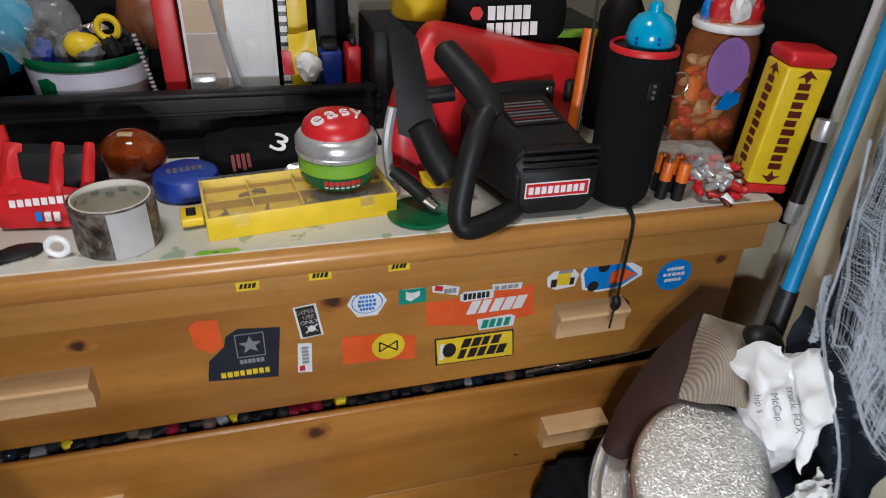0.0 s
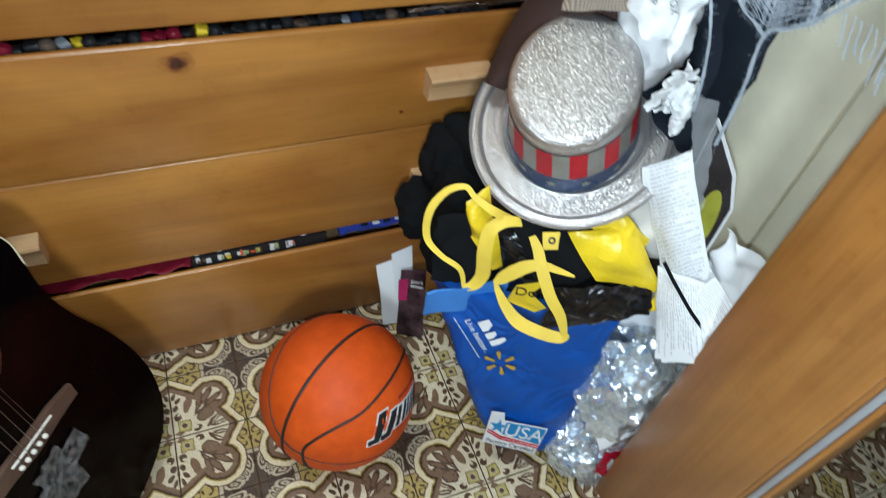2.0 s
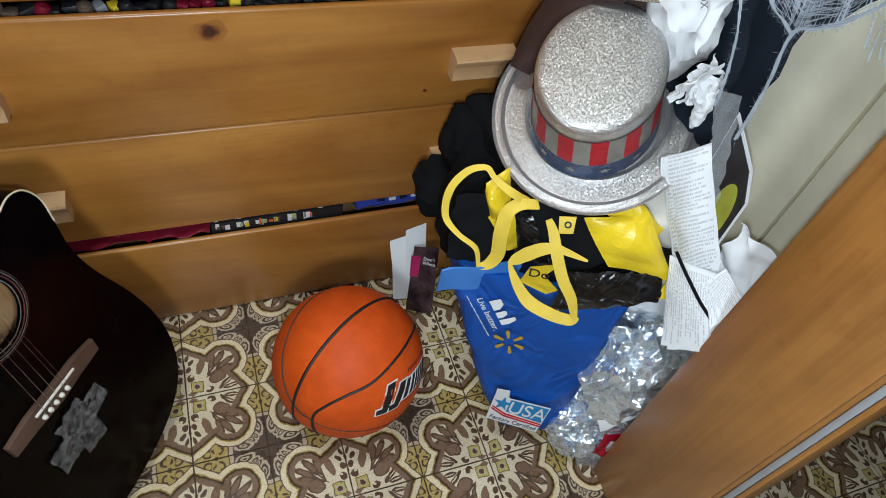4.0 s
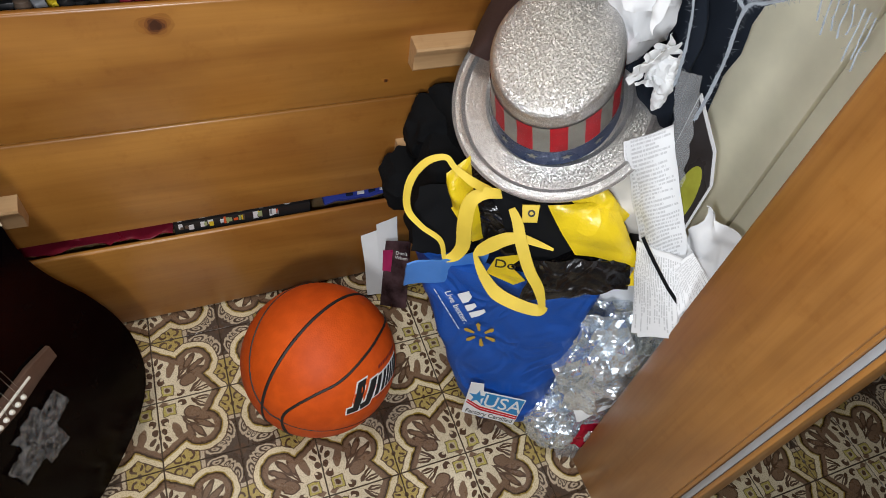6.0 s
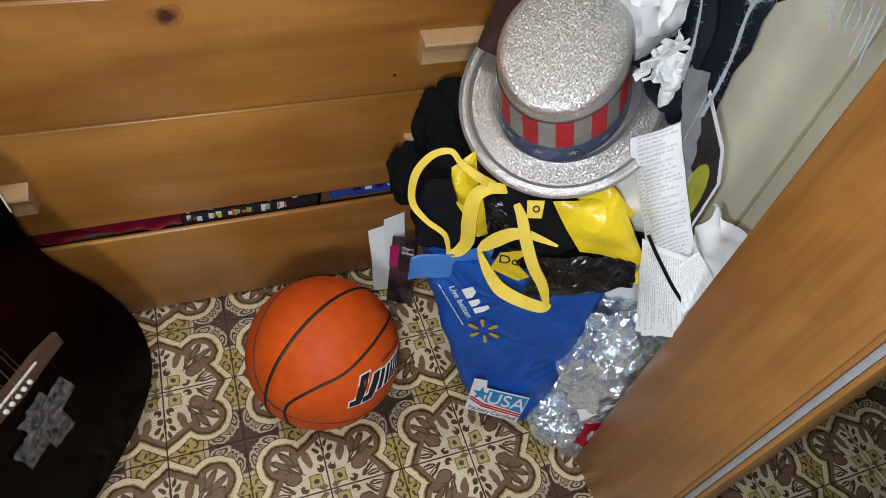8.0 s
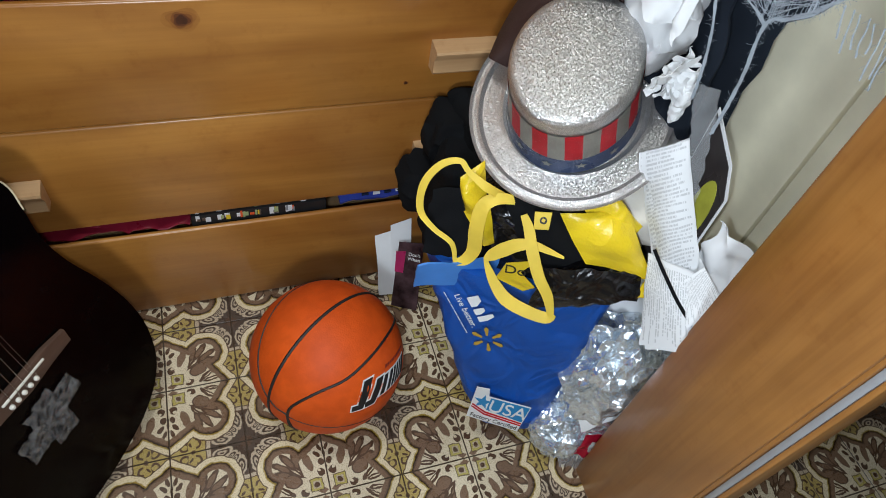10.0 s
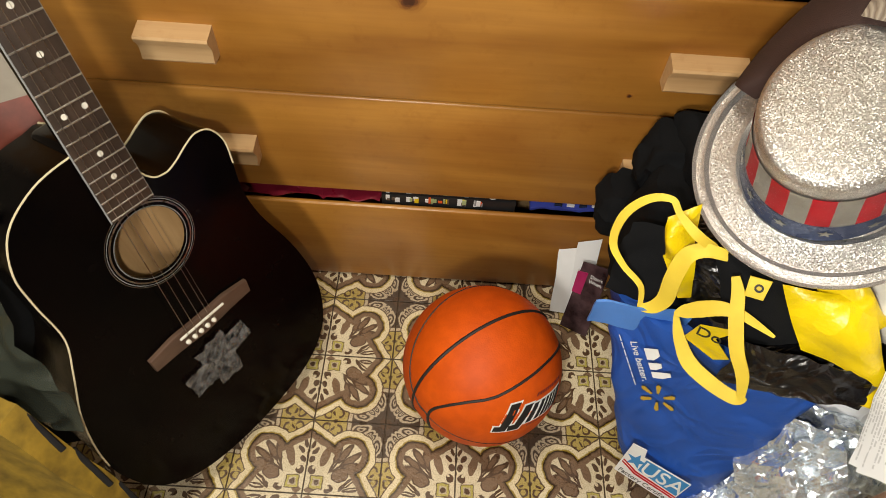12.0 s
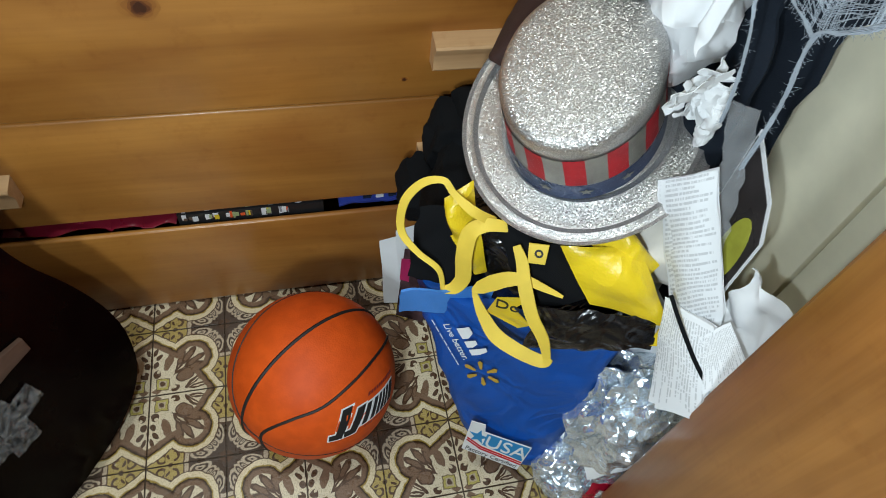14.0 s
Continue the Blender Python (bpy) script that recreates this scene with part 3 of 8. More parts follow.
def guitar():
    y = Vector((-0.191, 0.184, 0.9646)).normalized()
    x = Vector((0.542, 0.8392, -0.052))
    x = (x - y * x.dot(y)).normalized()
    z = x.cross(y)
    G = Matrix(((x.x, y.x, z.x, -0.1251), (x.y, y.y, z.y, -0.200), (x.z, y.z, z.z, 0.259), (0, 0, 0, 1)))
    k = thing("acoustic_guitar", "black lacquered cutaway acoustic guitar with cream binding leaning on a dresser", "guitar", G @ Matrix.Scale(0.935, 4))
    half = [(0.0, -0.262), (0.109, -0.247), (0.172, -0.205), (0.196, -0.140), (0.196, -0.075), (0.180, -0.005), (0.152, 0.072), (0.142, 0.125), (0.145, 0.170), (0.146, 0.205), (0.134, 0.229),
            (0.114, 0.236), (0.094, 0.229), (0.075, 0.219), (0.055, 0.214), (0.034, 0.226), (0.0, 0.290), (-0.030, 0.292), (-0.075, 0.284), (-0.118, 0.258), (-0.140, 0.215), (-0.143, 0.170), (-0.142, 0.110),
            (-0.160, 0.060), (-0.184, 0.0), (-0.197, -0.070), (-0.194, -0.130), (-0.168, -0.200), (-0.105, -0.247)]
    outline = [(v.x, v.y) for v in smooth_path([(x, y, 0) for x, y in half], 5, True)]
    hole = [(0.047 * math.cos(t), 0.1455 + 0.047 * math.sin(t)) for t in (2 * math.pi * i / 40 for i in range(40))]
    # the top, with the sound hole cut through
    bm = bmesh.new()
    loops = []
    for pts in (outline, hole):
        vs = [bm.verts.new((x, y, 0)) for x, y in pts]
        loops += [bm.edges.new((vs[i], vs[(i + 1) % len(vs)])) for i in range(len(vs))]
    bmesh.ops.triangle_fill(bm, edges=loops, use_beauty=True)
    bmesh.ops.recalc_face_normals(bm, faces=bm.faces)
    bmesh.ops.solidify(bm, geom=bm.faces, thickness=0.003)
    high = max(v.co.z for v in bm.verts)
    for v in bm.verts:
        v.co.z -= high
    part("soundboard", bm, M["lacquer"], k, smooth=False)
    bm = bmesh.new()
    rings = [[bm.verts.new((x * (1 - 0.0 * z), y, z)) for x, y in outline] for z in (-0.003, -0.03, -0.075, -0.105)]
    for a, b in zip(rings, rings[1:]):
        for i in range(len(outline)):
            j = (i + 1) % len(outline)
            bm.faces.new((a[i], b[i], b[j], a[j]))
    bm.faces.new(rings[-1][::-1])
    bmesh.ops.recalc_face_normals(bm, faces=bm.faces)
    part("sides_and_back", bm, M["lacquer"], k)
    edge = [(x, y, 0.0004) for x, y in outline]
    part("binding", tube(edge[40:128], 0.0012, 6), M["binding"], k, "cream edge binding")
    part("back_binding", tube([(x, y, -0.105) for x, y in outline[44:82]], 0.0022, 6), M["binding"], k)
    part("inner_back", prism([(0.12 * math.cos(t), 0.12 + 0.10 * math.sin(t)) for t in (2 * math.pi * i / 32 for i in range(32))], -0.070, -0.066), M["inside_wood"], k)
    part("brace", box(-0.10, 0.170, -0.066, 0.10, 0.182, -0.058, 0.001), M["binding"], k)
    for r0, r1, mat in ((0.0475, 0.0490, "rosette"), (0.0525, 0.0548, "steel"), (0.0565, 0.0578, "rosette"), (0.0592, 0.0600, "steel")):
        bm = bmesh.new()
        n = 64
        va = [bm.verts.new((r0 * math.cos(2 * math.pi * i / n), 0.1455 + r0 * math.sin(2 * math.pi * i / n), 0.0008)) for i in range(n)]
        vb = [bm.verts.new((r1 * math.cos(2 * math.pi * i / n), 0.1455 + r1 * math.sin(2 * math.pi * i / n), 0.0008)) for i in range(n)]
        for i in range(n):
            bm.faces.new((va[i], vb[i], vb[(i + 1) % n], va[(i + 1) % n]))
        bmesh.ops.solidify(bm, geom=bm.faces, thickness=0.0008)
        part("rosette_ring", bm, M[mat], k)
    fret = lambda n: 0.65 * 2 ** (-n / 12)
    end = fret(20) - 0.004
    board = [(-0.0285, end), (0.0285, end), (0.0215, 0.65), (-0.0215, 0.65)]
    part("fingerboard", prism(board, 0.0005, 0.0075, bevel=0.001), M["rosewood"], k)
    part("neck", prism([(-0.024, 0.27), (0.024, 0.27), (0.020, 0.65), (-0.020, 0.65)], -0.018, 0.0005), M["lacquer"], k)
    part("heel", box(-0.028, 0.245, -0.09, 0.028, 0.30, 0.0, 0.01, 3), M["lacquer"], k)
    part("headstock", prism([(-0.022, 0.655), (0.022, 0.655), (0.036, 0.70), (0.036, 0.82), (-0.036, 0.82), (-0.036, 0.70)], -0.016, 0.0, bevel=0.002), M["lacquer"], k)
    part("nut", box(-0.0215, 0.650, 0.0, 0.0215, 0.656, 0.009, 0.001), M["bone"], k)
    for side in (-1, 1):
        part("edge_strip", tube([(side * 0.0288, end, 0.0045), (side * 0.0218, 0.65, 0.0045)], 0.0013, 6), M["rosette"], k)
    width = lambda y: 0.0285 - (y - end) / (0.65 - end) * 0.007
    for n in range(1, 21):
        y = fret(n)
        part("fret", tube([(-width(y), y, 0.0078), (width(y), y, 0.0078)], 0.0011, 6), M["steel"], k)
    for n, xs in ((3, (0,)), (5, (0,)), (7, (0,)), (9, (0,)), (12, (-0.012, 0.012)), (15, (0,)), (17, (0,))):
        y = (fret(n) + fret(n - 1)) / 2
        for x in xs:
            bm = lathe([(0.0034, 0.0074), (0.0034, 0.0079), (0, 0.0079)], 16)
            bm.transform(Matrix.Translation((x, y, 0)))
            part("dot", bm, M["bone"], k)
    pts = [(-0.084, -0.018), (-0.045, -0.019), (0, -0.023), (0.045, -0.019), (0.084, -0.018), (0.085, 0.003), (0.045, 0.009), (0, 0.008), (-0.045, 0.009), (-0.085, 0.003)]
    part("bridge", prism(pts, 0.0, 0.008, bevel=0.002), M["bridge_wood"], k, "brown wooden bridge")
    part("saddle", box(-0.038, -0.0015, 0.006, 0.038, 0.0015, 0.0105, 0.0006), M["bone"], k)
    for i in range(5):
        bm = lathe([(0.0036, 0.006), (0.0036, 0.0105), (0.002, 0.0125), (0, 0.0125)], 12)
        bm.transform(Matrix.Translation((-0.030 + i * 0.0112, -0.012, 0)))
        part("bridge_pin", bm, M["bone"], k)
    for i in range(4):
        x = -0.026 + i * 0.0125
        part("string", tube([(x * 0.55, 0.652, 0.0105), (x * 1.0, 0.0, 0.0112), (x * 1.1, -0.012, 0.008)], 0.00042 - i * 0.00006, 5), M["steel"], k)
    part("string", tube([(0.018 * 0.55, 0.652, 0.0105), (0.018, 0.0, 0.0112), (0.018, -0.012, 0.008)], 0.0002, 5), M["steel"], k)
    return k


guitar_ob = guitar()


def sheet(f, nu, nv, thick=0.0008, bm=None):
    """A bent sheet with thickness: f gives a place for u and v from 0 to 1."""
    bm = bm or bmesh.new()
    e = 1e-3
    top, low, spot = [], [], {}
    for i in range(nu + 1):
        ra, rb = [], []
        for j in range(nv + 1):
            u, v = i / nu, j / nv
            p = Vector(f(u, v))
            n = (Vector(f(min(u + e, 1), v)) - Vector(f(max(u - e, 0), v))).cross(Vector(f(u, min(v + e, 1))) - Vector(f(u, max(v - e, 0))))
            n = n.normalized() if n.length > 1e-12 else Vector((0, 0, 1))
            ra.append(bm.verts.new(p + n * thick * 0.5))
            rb.append(bm.verts.new(p - n * thick * 0.5))
            spot[ra[-1]] = spot[rb[-1]] = (u, v)
        top.append(ra)
        low.append(rb)
    for i in range(nu):
        for j in range(nv):
            bm.faces.new((top[i][j], top[i + 1][j], top[i + 1][j + 1], top[i][j + 1]))
            bm.faces.new((low[i][j], low[i][j + 1], low[i + 1][j + 1], low[i + 1][j]))
    for i in range(nu):
        bm.faces.new((top[i][0], low[i][0], low[i + 1][0], top[i + 1][0]))
        bm.faces.new((top[i][nv], top[i + 1][nv], low[i + 1][nv], low[i][nv]))
    for j in range(nv):
        bm.faces.new((top[0][j], top[0][j + 1], low[0][j + 1], low[0][j]))
        bm.faces.new((top[nu][j], low[nu][j], low[nu][j + 1], top[nu][j + 1]))
    layer = bm.loops.layers.uv.verify()
    for f in bm.faces:
        for corner in f.loops:
            corner[layer].uv = spot.get(corner.vert, (0, 0))
    return bm


def crease(p, freq, amp, seed=0.0):
    """Sharp folds: a displacement along noise that is ridged."""
    q = Vector(p) * freq + Vector((seed, seed * 1.7, -seed))
    v = noise.noise_vector(q)
    w = noise.noise_vector(q * 2.3 + Vector((7, 3, 1)))
    return Vector((abs(v.x) - 0.2 + 0.5 * w.x, abs(v.y) - 0.2 + 0.5 * w.y, abs(v.z) - 0.2 + 0.5 * w.z)) * amp


def quad_sheet(a, b, c, d, nu, nv, freq=20.0, amp=0.004, seed=0.0, thick=0.0008, sag=(0, 0, 0)):
    """A creased sheet between four corners (a-b along u, a-d along v)."""
    a, b, c, d, sag = (Vector(q) for q in (a, b, c, d, sag))

    def f(u, v):
        p = a * (1 - u) * (1 - v) + b * u * (1 - v) + c * u * v + d * (1 - u) * v
        return p + sag * (16 * u * (1 - u) * v * (1 - v)) + crease(p, freq, amp, seed)

    return sheet(f, nu, nv, thick)


def crumple(radii, m, freq=12.0, amp=0.03, seed=0.0, level=4, squash=None):
    """A crumpled lump: a ball whose skin is folded into ridges."""
    bm = bmesh.new()
    bmesh.ops.create_icosphere(bm, subdivisions=level, radius=1.0)
    for v in bm.verts:
        d = v.co.normalized()
        p = Vector((d.x * radii[0], d.y * radii[1], d.z * radii[2]))
        q = p * freq + Vector((seed, -seed, seed * 0.5))
        ridge = 1 - 2 * abs(noise.noise(q)) + 0.6 * (1 - 2 * abs(noise.noise(q * 2.1))) + 0.35 * noise.noise(q * 4.3)
        v.co = p + d * ridge * amp
        if squash is not None and v.co.z < squash:
            v.co.z = squash + (v.co.z - squash) * 0.1
    bmesh.ops.transform(bm, matrix=m, verts=bm.verts)
    return bm


def tape_on_guitar():
    t = thing("clear_tape", "crumpled strips of clear frosted tape stuck on a guitar", "tape", guitar_ob.matrix_basis.copy())
    for n, (x, y, w, h, turn) in enumerate(((-0.004, -0.064, 0.052, 0.040, 12), (0.032, -0.072, 0.044, 0.036, 8), (-0.038, -0.090, 0.044, 0.040, 6), (0.000, -0.104, 0.040, 0.044, -4), (0.010, -0.080, 0.050, 0.020, 14))):
        m = Matrix.Translation((x, y, 0.0035 + n * 0.0008)) @ Matrix.Rotation(radians(turn), 4, "Z")
        bm = quad_sheet((-w / 2, -h / 2, 0), (w / 2, -h / 2, 0), (w / 2, h / 2, 0), (-w / 2, h / 2, 0), 7, 6, 55.0, 0.0050, n * 3.1, 0.0004)
        bm.transform(m)
        part("strip", bm, M["frosted"], t, smooth=False)


tape_on_guitar()


# ---- hat ----
def glitter():
    p = Paint("silver_glitter", 0.34, 0.88)
    at = p.coords()
    v = p.node("TexVoronoi", Scale=1300.0)
    p.link(at, v.inputs["Vector"])
    c = p.ramp(v.outputs["Color"], [(0.2, (0.46, 0.45, 0.44)), (0.6, (0.68, 0.665, 0.65)), (0.9, (0.93, 0.91, 0.88))])
    p.colour(c)
    # every flake faces its own way
    tilt, scaled, lean, unit = (p.tree.nodes.new("ShaderNodeVectorMath") for _ in range(4))
    tilt.operation, scaled.operation, lean.operation, unit.operation = "SUBTRACT", "SCALE", "ADD", "NORMALIZE"
    p.link(v.outputs["Color"], tilt.inputs[0])
    tilt.inputs[1].default_value = (0.5, 0.5, 0.5)
    p.link(tilt.outputs[0], scaled.inputs[0])
    scaled.inputs["Scale"].default_value = 0.76
    p.link(scaled.outputs[0], lean.inputs[0])
    p.link(p.tree.nodes.new("ShaderNodeNewGeometry").outputs["Normal"], lean.inputs[1])
    p.link(lean.outputs[0], unit.inputs[0])
    p.link(unit.outputs[0], p.bsdf.inputs["Normal"])
    return p.mat


M["glitter"] = glitter()
M["band_navy"] = plain("navy_band", (0.03, 0.05, 0.12), 0.25, 0.2, bump=0.5, fine=150)
M["band_red"] = plain("red_band_stripe", (0.46, 0.004, 0.012), 0.5, bump=0.5, fine=150, Specular_IOR_Level=0.2)
M["band_silver"] = plain("dull_silver_stripe", (0.26, 0.25, 0.21), 0.35, 0.3, bump=0.5, fine=150)


def hat():
    n = Vector((-0.40, -0.30, 1.0)).normalized()
    u = Vector((0, 0, 1)).cross(n).normalized()
    w = n.cross(u)
    turn = Matrix(((u.x, w.x, n.x, 0), (u.y, w.y, n.y, 0), (u.z, w.z, n.z, 0), (0, 0, 0, 1))) @ Matrix.Rotation(0.21, 4, "Z")
    h = thing("party_hat", "silver glitter top hat with red striped band on bag", "hat", Matrix.Translation((0.572, -0.126, 0.543)) @ turn @ Matrix.Scale(0.945, 4))
    sx, sy = 1.0, 1.09
    brim = [(0.070, 0.004), (0.088, 0.000), (0.094, 0.005), (0.100, 0.001), (0.112, -0.001), (0.119, 0.001), (0.123, 0.006), (0.127, 0.003), (0.132, 0.003), (0.135, 0.007), (0.135, 0.009), (0.131, 0.0055), (0.127, 0.0055), (0.123, 0.0085), (0.118, 0.004), (0.100, 0.004), (0.092, 0.009), (0.086, 0.006), (0.078, 0.010)]
    rim = part("brim", lathe(brim, 72, sx=sx * 1.03, sy=sy * 1.03, cap=False), M["glitter"], h)
    rim.location = turn.inverted() @ Vector((0.005, 0.002, 0))

    def oval(r, z, a, grow=0.0):
        """A point on the crown, a little longer than wide."""
        k = min(max((z - 0.02) / 0.09, 0.0), 1.0)
        return Vector(((r + grow) * math.cos(a) - 0.002 * k, (r * (1.13 + 0.06 * k) + grow) * math.sin(a), z))

    def turned(profile, grow=0.0, steps=72, a0=0.0, a1=2 * math.pi, wrinkle=0.0):
        bm = bmesh.new()
        full = abs(a1 - a0 - 2 * math.pi) < 1e-6
        count = steps if full else steps + 1
        rows = []
        for r, z in profile:
            row = [oval(r, z, a0 + (a1 - a0) * i / steps, grow) for i in range(count)]
            rows.append([bm.verts.new(p + crease(p, 40, wrinkle, 3.0)) for p in row])
        for p, q in zip(rows, rows[1:]):
            for i in range(steps):
                bm.faces.new((p[i], p[(i + 1) % count], q[(i + 1) % count], q[i]))
        bmesh.ops.remove_doubles(bm, verts=bm.verts, dist=1e-6)
        bmesh.ops.recalc_face_normals(bm, faces=bm.faces)
        return bm

    crown = [(0.0845, 0.006), (0.0815, 0.030), (0.0790, 0.055), (0.0775, 0.080), (0.0770, 0.100), (0.0770, 0.108), (0.0766, 0.1130), (0.0752, 0.1170), (0.0724, 0.1200), (0.066, 0.1218), (0.045, 0.1235), (0.022, 0.1247), (0.0001, 0.125)]
    part("crown", turned(crown), M["glitter"], h)
    part("band", turned([(0.0845, 0.006), (0.0825, 0.020), (0.0808, 0.036)], 0.0014), M["band_navy"], h, "shiny navy band")
    count = 24
    for i in range(count):
        part("stripe", turned([(0.0808, 0.036), (0.0790, 0.055), (0.0775, 0.080), (0.0771, 0.094)], 0.0012, 4, 2 * math.pi * i / count, 2 * math.pi * (i + 1) / count), M["band_red"] if i % 2 else M["band_silver"], h)
    for i in range(5):
        a = radians(212 + 29 * i)
        p = oval(0.0822, 0.021, a, 0.0020)
        pts = [((0.0075 if k % 2 == 0 else 0.0032) * math.cos(math.pi / 2 + k * math.pi / 5), (0.0075 if k % 2 == 0 else 0.0032) * math.sin(math.pi / 2 + k * math.pi / 5)) for k in range(10)]
        bm = prism(pts, 0, 0.0006)
        bm.transform(face(p, (math.cos(a), math.sin(a), 0.02), (-math.sin(a), math.cos(a), 0)))
        part("star", bm, M["band_silver"], h)
    part("clear_wrap", turned([(0.0900, 0.007), (0.0845, 0.020), (0.0812, 0.040), (0.0790, 0.060), (0.0775, 0.080), (0.0771, 0.092)], 0.0042, 90, wrinkle=0.004), M["wrap_film"], h, "crinkled clear plastic wrap").visible_shadow = False


M["wrap_film"] = plain("clear_wrap_film", (0.06, 0.06, 0.06), 0.10, vary=0.05, bump=0.5, fine=60)
M["wrap_film"].node_tree.nodes["Principled BSDF"].inputs["Alpha"].default_value = 0.035
hat()

# ---- bags and clutter in the corner ----
def woven(name, colour, rough=0.55, scale=900.0, gloss=0.0, folds=0.0, wave=11.0):
    p = Paint(name, rough)
    at = p.coords()
    c = p.ramp(p.noise(9.0, 5, at), [(0.3, tuple(x * 0.75 for x in colour)), (0.7, tuple(min(1, x * 1.15) for x in colour))])
    p.colour(c)
    v = p.node("TexVoronoi", Scale=scale)
    p.link(at, v.inputs["Vector"])
    mixb = p.mix(0.5, p.noise(35.0, 5, at), v.outputs["Distance"])
    p.bump(mixb, 0.10 if gloss else 0.35, 0.0018)
    if folds:
        ridge = (Sum(p.tree, p.noise(wave, 2, at, warp=1.0)) - 0.5).abs() * -6.0 + Sum(p.tree, mixb) * 0.25
        p.bump(ridge, folds, 0.010)
    p.bsdf.inputs["Coat Weight"].default_value = gloss
    return p.mat


M["tote_blue"] = woven("blue_nonwoven", (0.008, 0.078, 0.40), 0.5, folds=0.45)
M["tote_band"] = woven("light_blue_band", (0.07, 0.22, 0.62), 0.5)
M["strap_yellow"] = woven("yellow_webbing", (0.80, 0.59, 0.055), 0.6, 1400.0)
M["sheet_yellow"] = woven("yellow_plastic", (0.76, 0.56, 0.008), 0.34, 300.0, 0.18, folds=0.30)
M["sheet_black"] = woven("black_plastic_film", (0.006, 0.006, 0.007), 0.22, 120.0, 0.3, folds=0.45, wave=15.0)
M["cloth_black"] = woven("black_cloth", (0.0055, 0.006, 0.007), 0.9)
M["cloth_navy"] = woven("dark_navy_cloth", (0.010, 0.014, 0.022), 0.85)


def foil_mat():
    p = Paint("silver_foil", 0.24, 0.74)
    at = p.coords()
    # duller and brighter bluish patches in the colour imitate reflections between creases
    p.colour(p.ramp(p.noise(30.0, 3, at, warp=1.0), [(0.36, (0.58, 0.66, 0.74)), (0.6, (0.88, 0.94, 0.99))]))
    bent = p.noise(14.0, 2, at, out="Color")
    normal = p.tree.nodes.new("ShaderNodeNewGeometry").outputs["Normal"]
    # long creased facets, and finer ones between them
    for scale, amount, stretch in ((58.0, 0.60, (1.0, 2.2, 0.7)), (150.0, 0.40, (0.6, 1.5, 1.2))):
        v = p.node("TexVoronoi", Scale=scale)
        p.link(p.mix(0.22, p.coords("Object", stretch, (0.3, 0.5, 0.2)), bent), v.inputs["Vector"])
        tilt, scaled, lean, unit = (p.tree.nodes.new("ShaderNodeVectorMath") for _ in range(4))
        tilt.operation, scaled.operation, lean.operation, unit.operation = "SUBTRACT", "SCALE", "ADD", "NORMALIZE"
        p.link(v.outputs["Color"], tilt.inputs[0])
        tilt.inputs[1].default_value = (0.5, 0.5, 0.5)
        p.link(tilt.outputs[0], scaled.inputs[0])
        scaled.inputs["Scale"].default_value = amount
        p.link(scaled.outputs[0], lean.inputs[0])
        p.link(normal, lean.inputs[1])
        p.link(lean.outputs[0], unit.inputs[0])
        normal = unit.outputs[0]
    p.link(normal, p.bsdf.inputs["Normal"])
    return p.mat


M["foil"] = foil_mat()
M["foil_red"] = plain("red_foil", (0.55, 0.01, 0.05), 0.2, 0.6, bump=0.6, fine=90)


def printed_paper(name, rows, across):
    """White paper with rows of fine print that follow the sheet; across: the rows run along v."""
    p = Paint(name, 0.65)
    uv = p.tree.nodes.new("ShaderNodeSeparateXYZ")
    p.link(p.node("TexCoord").outputs["UV"], uv.inputs[0])
    u, v = Sum(p.tree, uv.outputs[0]), Sum(p.tree, uv.outputs[1])
    if across:
        u, v = v, u
    row = (v * float(rows)).op("FLOOR")
    within = (v * float(rows)).op("FRACT")
    spot = p.tree.nodes.new("ShaderNodeCombineXYZ")
    for slot, value in ((0, u * 46.0), (1, row * 7.3)):
        p.link(value.out, spot.inputs[slot])
    letters = Sum(p.tree, p.noise(1.0, 1, spot.outputs[0]))
    ends = p.tree.nodes.new("ShaderNodeTexWhiteNoise")
    ends.noise_dimensions = "1D"
    p.link(row.out, ends.inputs["W"])
    end = Sum(p.tree, ends.outputs[0])
    end = end * end * end * -0.5 + 0.94
    ink = (within - 0.5).abs().below(0.27, 0.1) * (letters * -1.0).below(-0.44, 0.05) * (u - end).below(0.0, 0.01) * (u * -1.0).below(-0.06, 0.01)
    page = p.ramp(p.noise(5.0, 3, p.coords()), [(0.3, (0.72, 0.74, 0.76)), (0.7, (0.82, 0.83, 0.84))])
    p.colour(p.mix(ink * 0.36, page, (0.10, 0.10, 0.12)))
    p.bump(p.noise(25.0, 2, p.coords()), 0.08, 0.001)
    return p.mat


M["print"] = printed_paper("printed_paper", 34, False)
M["print_long"] = printed_paper("printed_paper_long", 19, True)
M["paper"] = plain("white_paper", (0.76, 0.77, 0.78), 0.7, vary=0.05, scale=20, fine=60, bump=0.2)
M["tissue"] = plain("cream_tissue", (0.66, 0.63, 0.56), 0.75, vary=0.1, scale=20, fine=60, bump=0.3)
M["bow_white"] = plain("white_tissue", (0.78, 0.79, 0.79), 0.7, vary=0.08, scale=20, fine=60, bump=0.3)
M["clear_film"] = plain("clear_film", (0.8, 0.82, 0.84), 0.12, vary=0.05, bump=0.5, fine=40)
M["clear_film"].node_tree.nodes["Principled BSDF"].inputs["Alpha"].default_value = 0.13


